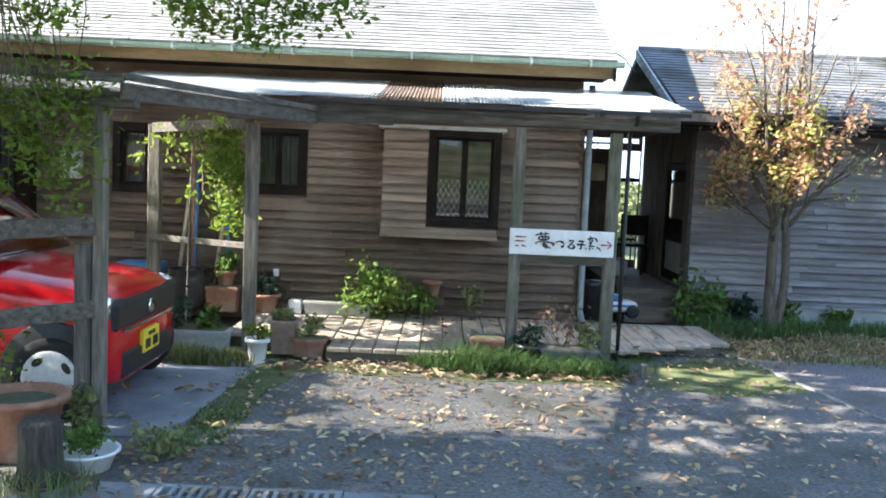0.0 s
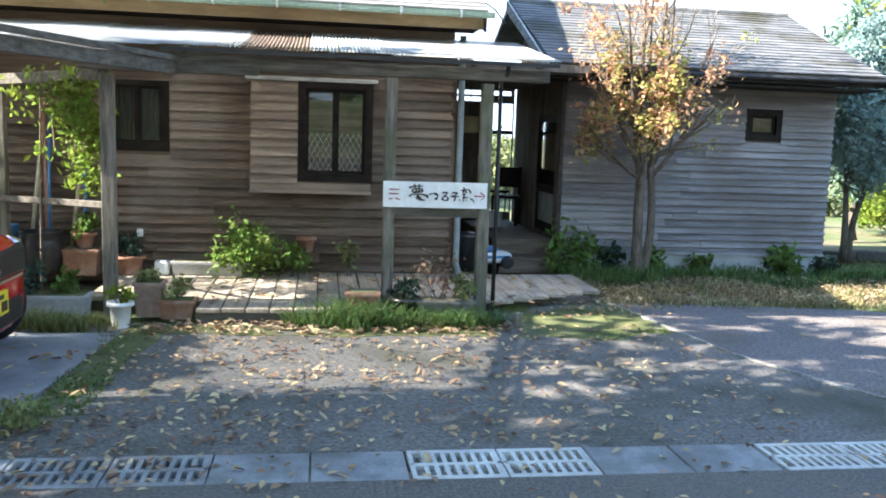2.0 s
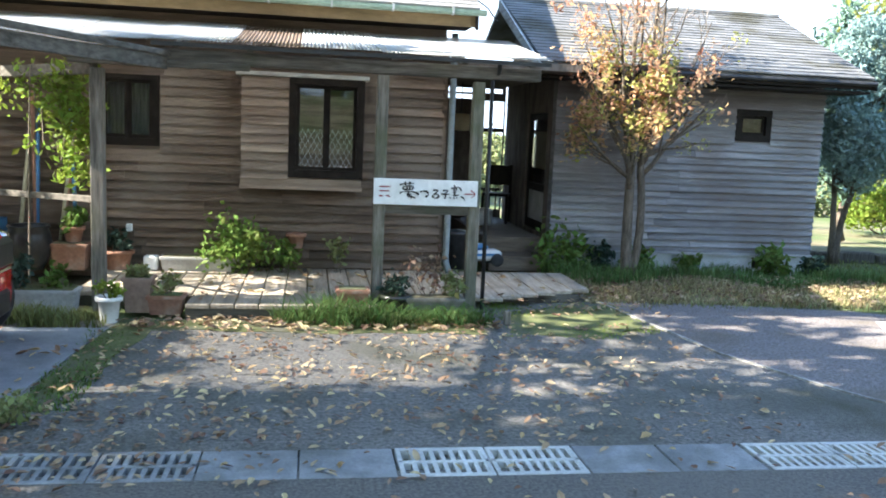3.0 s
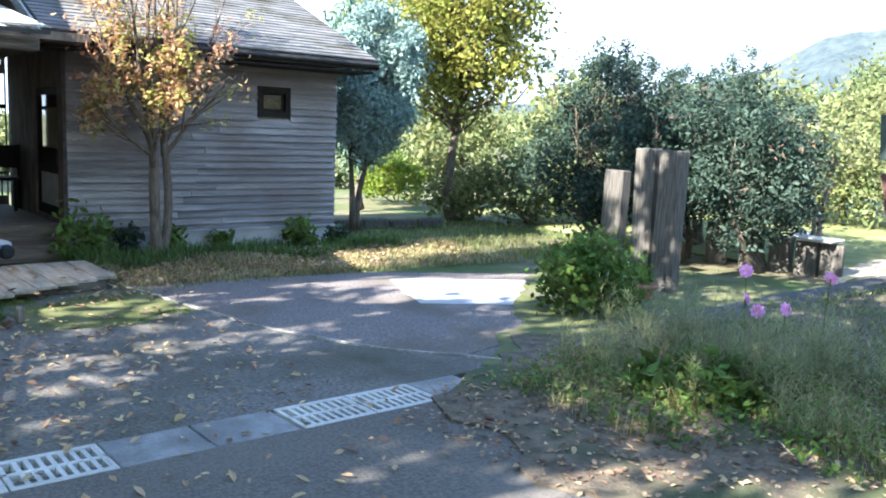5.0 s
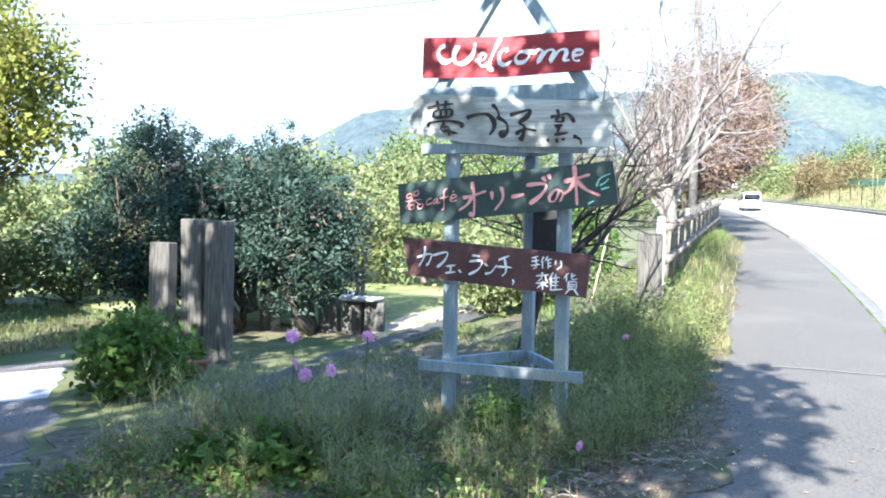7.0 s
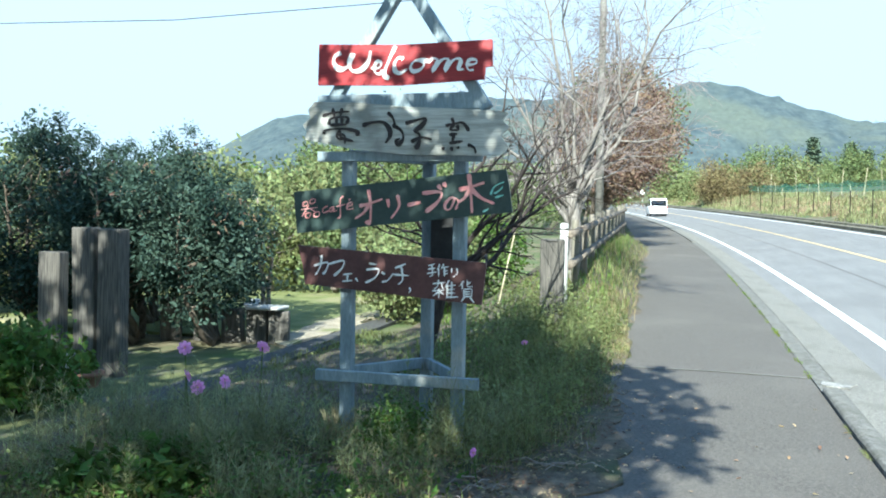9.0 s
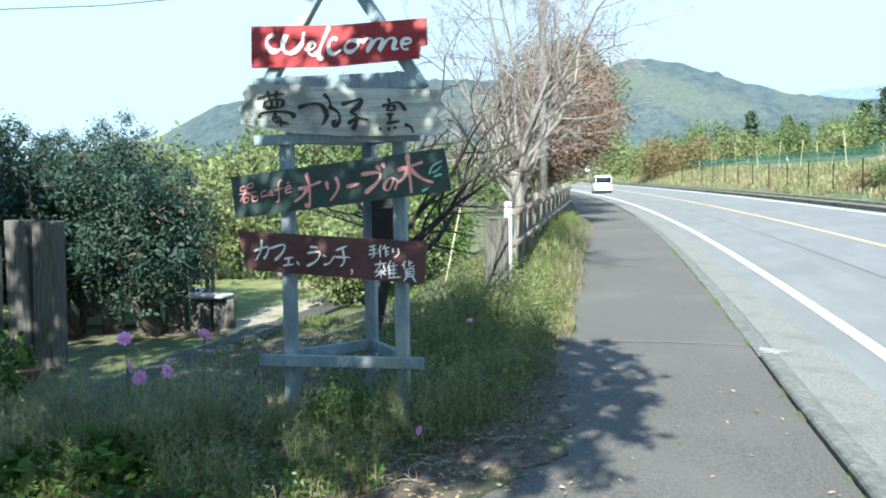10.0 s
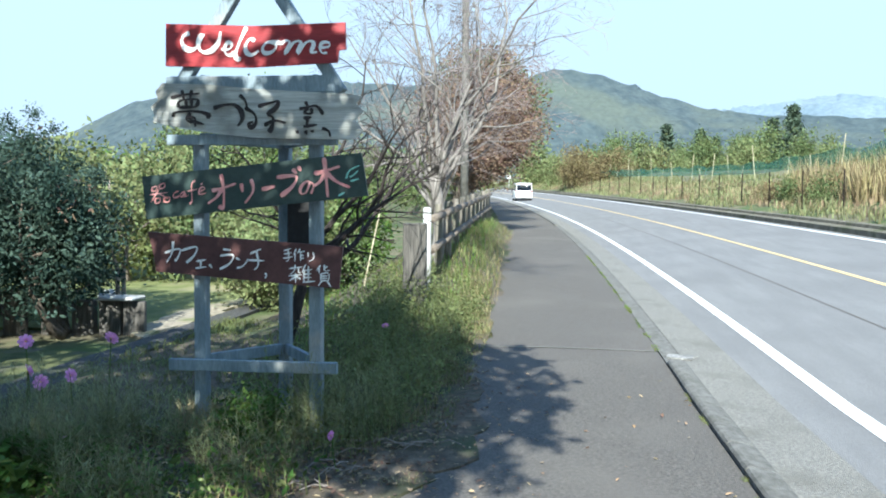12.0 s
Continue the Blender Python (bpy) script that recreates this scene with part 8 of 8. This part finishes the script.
blades("weeds", 500, (6.3, 6.6, 2.2, 2.52, None), 0.28, 0.006, L_DRY, "straw tuft at the foot of a signpost leg", 128, "weeds", lean=0.5)
rng = np.random.default_rng(134)


def leafy_weeds(name, n, region, h, leaf, m, label, seed):
    rng = np.random.default_rng(seed)
    x0, x1, y0, y1, test = region
    cs = []
    while len(cs) < n:
        x, y = rng.uniform(x0, x1), rng.uniform(y0, y1)
        if test is None or test(x, y):
            cs.append((x, y, verge_z(x, y) + h * rng.random() ** 1.3))
    v, f = leaf_arrays(leaf_cloud(rng, np.array(cs), 9, 0.06), leaf, rng, 2.2, 0.3)
    return from_arrays(name, v, f, m, label, "weeds", "stuff")


leafy_weeds("leafy_weeds", 1500, (*W_BOX, near_weeds), 0.2, 0.014, L_WEED, "low ferny weeds round the signpost", 135)
leafy_weeds("leafy_weeds", 420, (4.0, 5.6, 1.2, 4.0, weed_area), 0.12, 0.022, L_GREEN, "low green leaves at the edge of the weeds", 139)
leafy_weeds("leafy_weeds", 1300, (7.0, 13, 0.8, 2.4, lambda x, y: y > walk_edge(x) + 0.15), 0.4, 0.02, L_WEED, "fine weeds along the path", 136)
leafy_weeds("leafy_weeds", 330, (6.05, 6.45, 1.7, 2.1, None), 0.32, 0.018, L_GREEN, "bright green leaves at the foot of the signpost", 137)
leafy_weeds("leafy_weeds", 120, (4.7, 5.6, 2.7, 3.5, None), 0.15, 0.06, L_GREEN, "bright green broad leaves in the weeds", 138)


feather_weeds("feathery_weeds", 440, (4.5, 7.0, 0.95, 4.1, lambda x, y: near_weeds(x, y) and y > 2.9 - (x - 3.6) * 0.85), 0.42, L_FEATHER, "feathery cosmos foliage round the signpost", 190)
feather_weeds("feathery_weeds", 420, (6.2, 11.5, 0.85, 1.9, lambda x, y: y > walk_edge(x) + 0.2), 0.5, L_WEED, "feathery green weeds along the path", 191)
feather_weeds("feathery_weeds", 150, (5.0, 6.6, 2.6, 4.2, None), 0.5, L_FEATHER, "tall feathery stems among the pink flowers", 192, 34)


bt = bmesh.new()
rt = np.random.default_rng(196)
for k in range(90):
    x, y = rt.uniform(4.3, 7.2), rt.uniform(0.55, 2.2)
    if y < 2.7 - (x - 3.1) * 0.85 + 0.25 or y > 3.0 - (x - 3.6) * 0.7:
        continue
    a, h = rt.uniform(0, 6.3), rt.uniform(0.08, 0.3)
    tube(bt, [(x, y, 0.035), (x + h * 0.5 * math.cos(a), y + h * 0.5 * math.sin(a), 0.05 + 0.03 * rt.random()), (x + h * math.cos(a + 0.2), y + h * math.sin(a + 0.2), 0.04)], [0.006, 0.005, 0.003], 5)
tagged(mesh_ob("fallen_twigs", bt, M_BARK_P), "dry broken twigs lying on the earth", "twigs", kind="stuff")


def cosmos(x, y, z, seed, size=1.0):
    rng = random.Random(seed)
    ob = thing("cosmos_flower", "pink cosmos flower on a thin stem", "flower", (x, y, 0), rng.uniform(0, 360), "pink flowers in the weeds")
    part("stem", tube(bmesh.new(), [(0.04, 0.02, 0), (0.02, 0, z * 0.5), (0, 0, z)], 0.004, 5), L_GRASS, ob)
    tilt = Matrix.Translation((0, 0, z)) @ Matrix.Rotation(radians(rng.uniform(45, 75)), 4, "X")
    bm = bmesh.new()
    for k in range(16):
        a = 2 * math.pi * k / 8 + (0.4 if k > 7 else 0)
        m = tilt @ Matrix.Rotation(a, 4, "Z") @ Matrix.Rotation(radians(-8 if k < 8 else -38), 4, "Y") @ Matrix.Scale((1.0 if k < 8 else 0.8) * size, 4)
        vs = [bm.verts.new(m @ Vector(p)) for p in ((0.005, 0, 0), (0.03, -0.016, 0.008), (0.052, -0.012, 0.004), (0.055, 0.0, 0.002), (0.052, 0.012, 0.004), (0.03, 0.016, 0.008))]
        bm.faces.new(vs)
    fl = part("petals", bm, L_PINKFLOWER, ob, "pink petals")
    part("eye", lathe(bmesh.new(), [(0.007, 0.0), (0.006, 0.006), (0.002, 0.008)], 10, tilt), M_PLATE, ob)


for k, (x, y, z) in enumerate(((6.0, 3.46, 0.71), (6.0, 3.45, 0.5), (6.0, 3.13, 0.48), (6.0, 2.82, 0.75), (5.55, 2.9, 0.16), (5.6, 1.14, 0.25), (5.85, 3.25, 0.46), (8.0, 1.3, 0.6))):
    cosmos(x, y, z, k, 0.62 if k in (4, 5, 7) else 1.0)


def litter(n, x0, x1, y0, y1, size, label, seed, test=None, z=0.012, m=None):
    rng = np.random.default_rng(seed)
    c = rng.random((n * 3, 2)) * [x1 - x0, y1 - y0] + [x0, y0]
    c = np.array([q for q in c.tolist() if test is None or test(*q)][:n])
    p = np.column_stack([c, z + 0.012 * rng.random(len(c))])
    n = len(p)
    a = rng.random(n) * 2 * math.pi
    k = size * (0.6 + 0.8 * rng.random(n))
    d = np.stack([np.cos(a), np.sin(a), rng.normal(size=n) * 0.25], 1) * k[:, None]
    s = np.stack([-np.sin(a), np.cos(a), rng.normal(size=n) * 0.25], 1) * k[:, None]
    up = np.stack([np.zeros(n), np.zeros(n), k * (0.1 + 0.25 * rng.random(n))], 1)
    v = np.stack([p - d * 0.8, p - d * 0.3 + s * 0.42 + up, p + d * 0.3 + s * 0.4 + up, p + d * 0.95 + up * 0.6, p + d * 0.25 - s * 0.42 + up, p - d * 0.35 - s * 0.38 + up, p], 1).reshape(-1, 3)
    i = np.arange(n)[:, None] * 7
    f = np.concatenate([i + [[6, q, (q + 1) % 6]] for q in range(6)], 1).reshape(-1, 3)
    return from_arrays("fallen_leaves", v, f, m or L_LITTER, label, "leaves", "stuff")


rl = random.Random(3)
litter(1300, -1.5, 3.2, 4.4, 7.3, 0.031, "dry fallen leaves scattered over the yard", 140, lambda x, y: rl.random() < 1.0 - max(0, x - 1.2) * 0.33)
litter(360, -1.3, 1.8, 7.0, 7.45, 0.04, "dry leaves gathered before the deck", 141, z=0.02)
litter(170, -2.2, 3.4, 2.6, 4.4, 0.034, "dry leaves on the pavement and drain", 142)
litter(2600, 3.1, 6.4, 0.8, 4.2, 0.025, "dry brown leaves under the weeds", 143, lambda x, y: y > 2.75 - (x - 3.1) * 0.85 - 0.3 * rl.random() ** 2 and (y < 3.9 or x > 3.5), 0.02, L_LITTER_B)
litter(150, 3.5, 16, -1.4, 1.0, 0.022, "few dry leaves on the footpath", 144)
litter(120, -0.9, 2.8, 7.6, 9.3, 0.04, "few dry leaves on the deck", 145, z=0.13)
litter(120, -3.5, -1.5, 4.4, 7.0, 0.045, "dry leaves on the slab", 146, z=0.02)

litter(500, 5.0, 14, 0.45, 1.5, 0.022, "small brown leaves along the edge of the path", 147, lambda x, y: y < walk_edge(x) + 0.5 - 0.7 * rl.random() ** 2, 0.03, L_LITTER_B)
litter(320, -2.4, 0.6, 3.85, 5.1, 0.03, "brown leaves gathered over the drain", 148, lambda x, y: rl.random() < 1.0 - max(0, x + 0.8) * 0.6, 0.014, L_LITTER_B)
blades("weeds", 260, (-2.2, -1.65, 4.0, 4.35, None), 0.22, 0.008, L_WEED, "grassy weeds before the stump", 149, "weeds", lean=0.9)
litter(650, 4.6, 10, -0.25, 1.0, 0.016, "small leaf scraps spilled over the path", 150, lambda x, y: rl.random() < (y + 0.3) * 0.8, 0.022, L_LITTER_B)
litter(700, 3.1, 7.8, 8.3, 9.9, 0.034, "orange brown leaves under the tree by the annexe", 151, lambda x, y: rl.random() < 1.1 - abs(x - 4.6) * 0.25, 0.05, L_LITTER_B)
litter(240, 2.2, 3.6, 7.6, 9.4, 0.032, "brown leaves at the end of the deck", 152, None, 0.02)
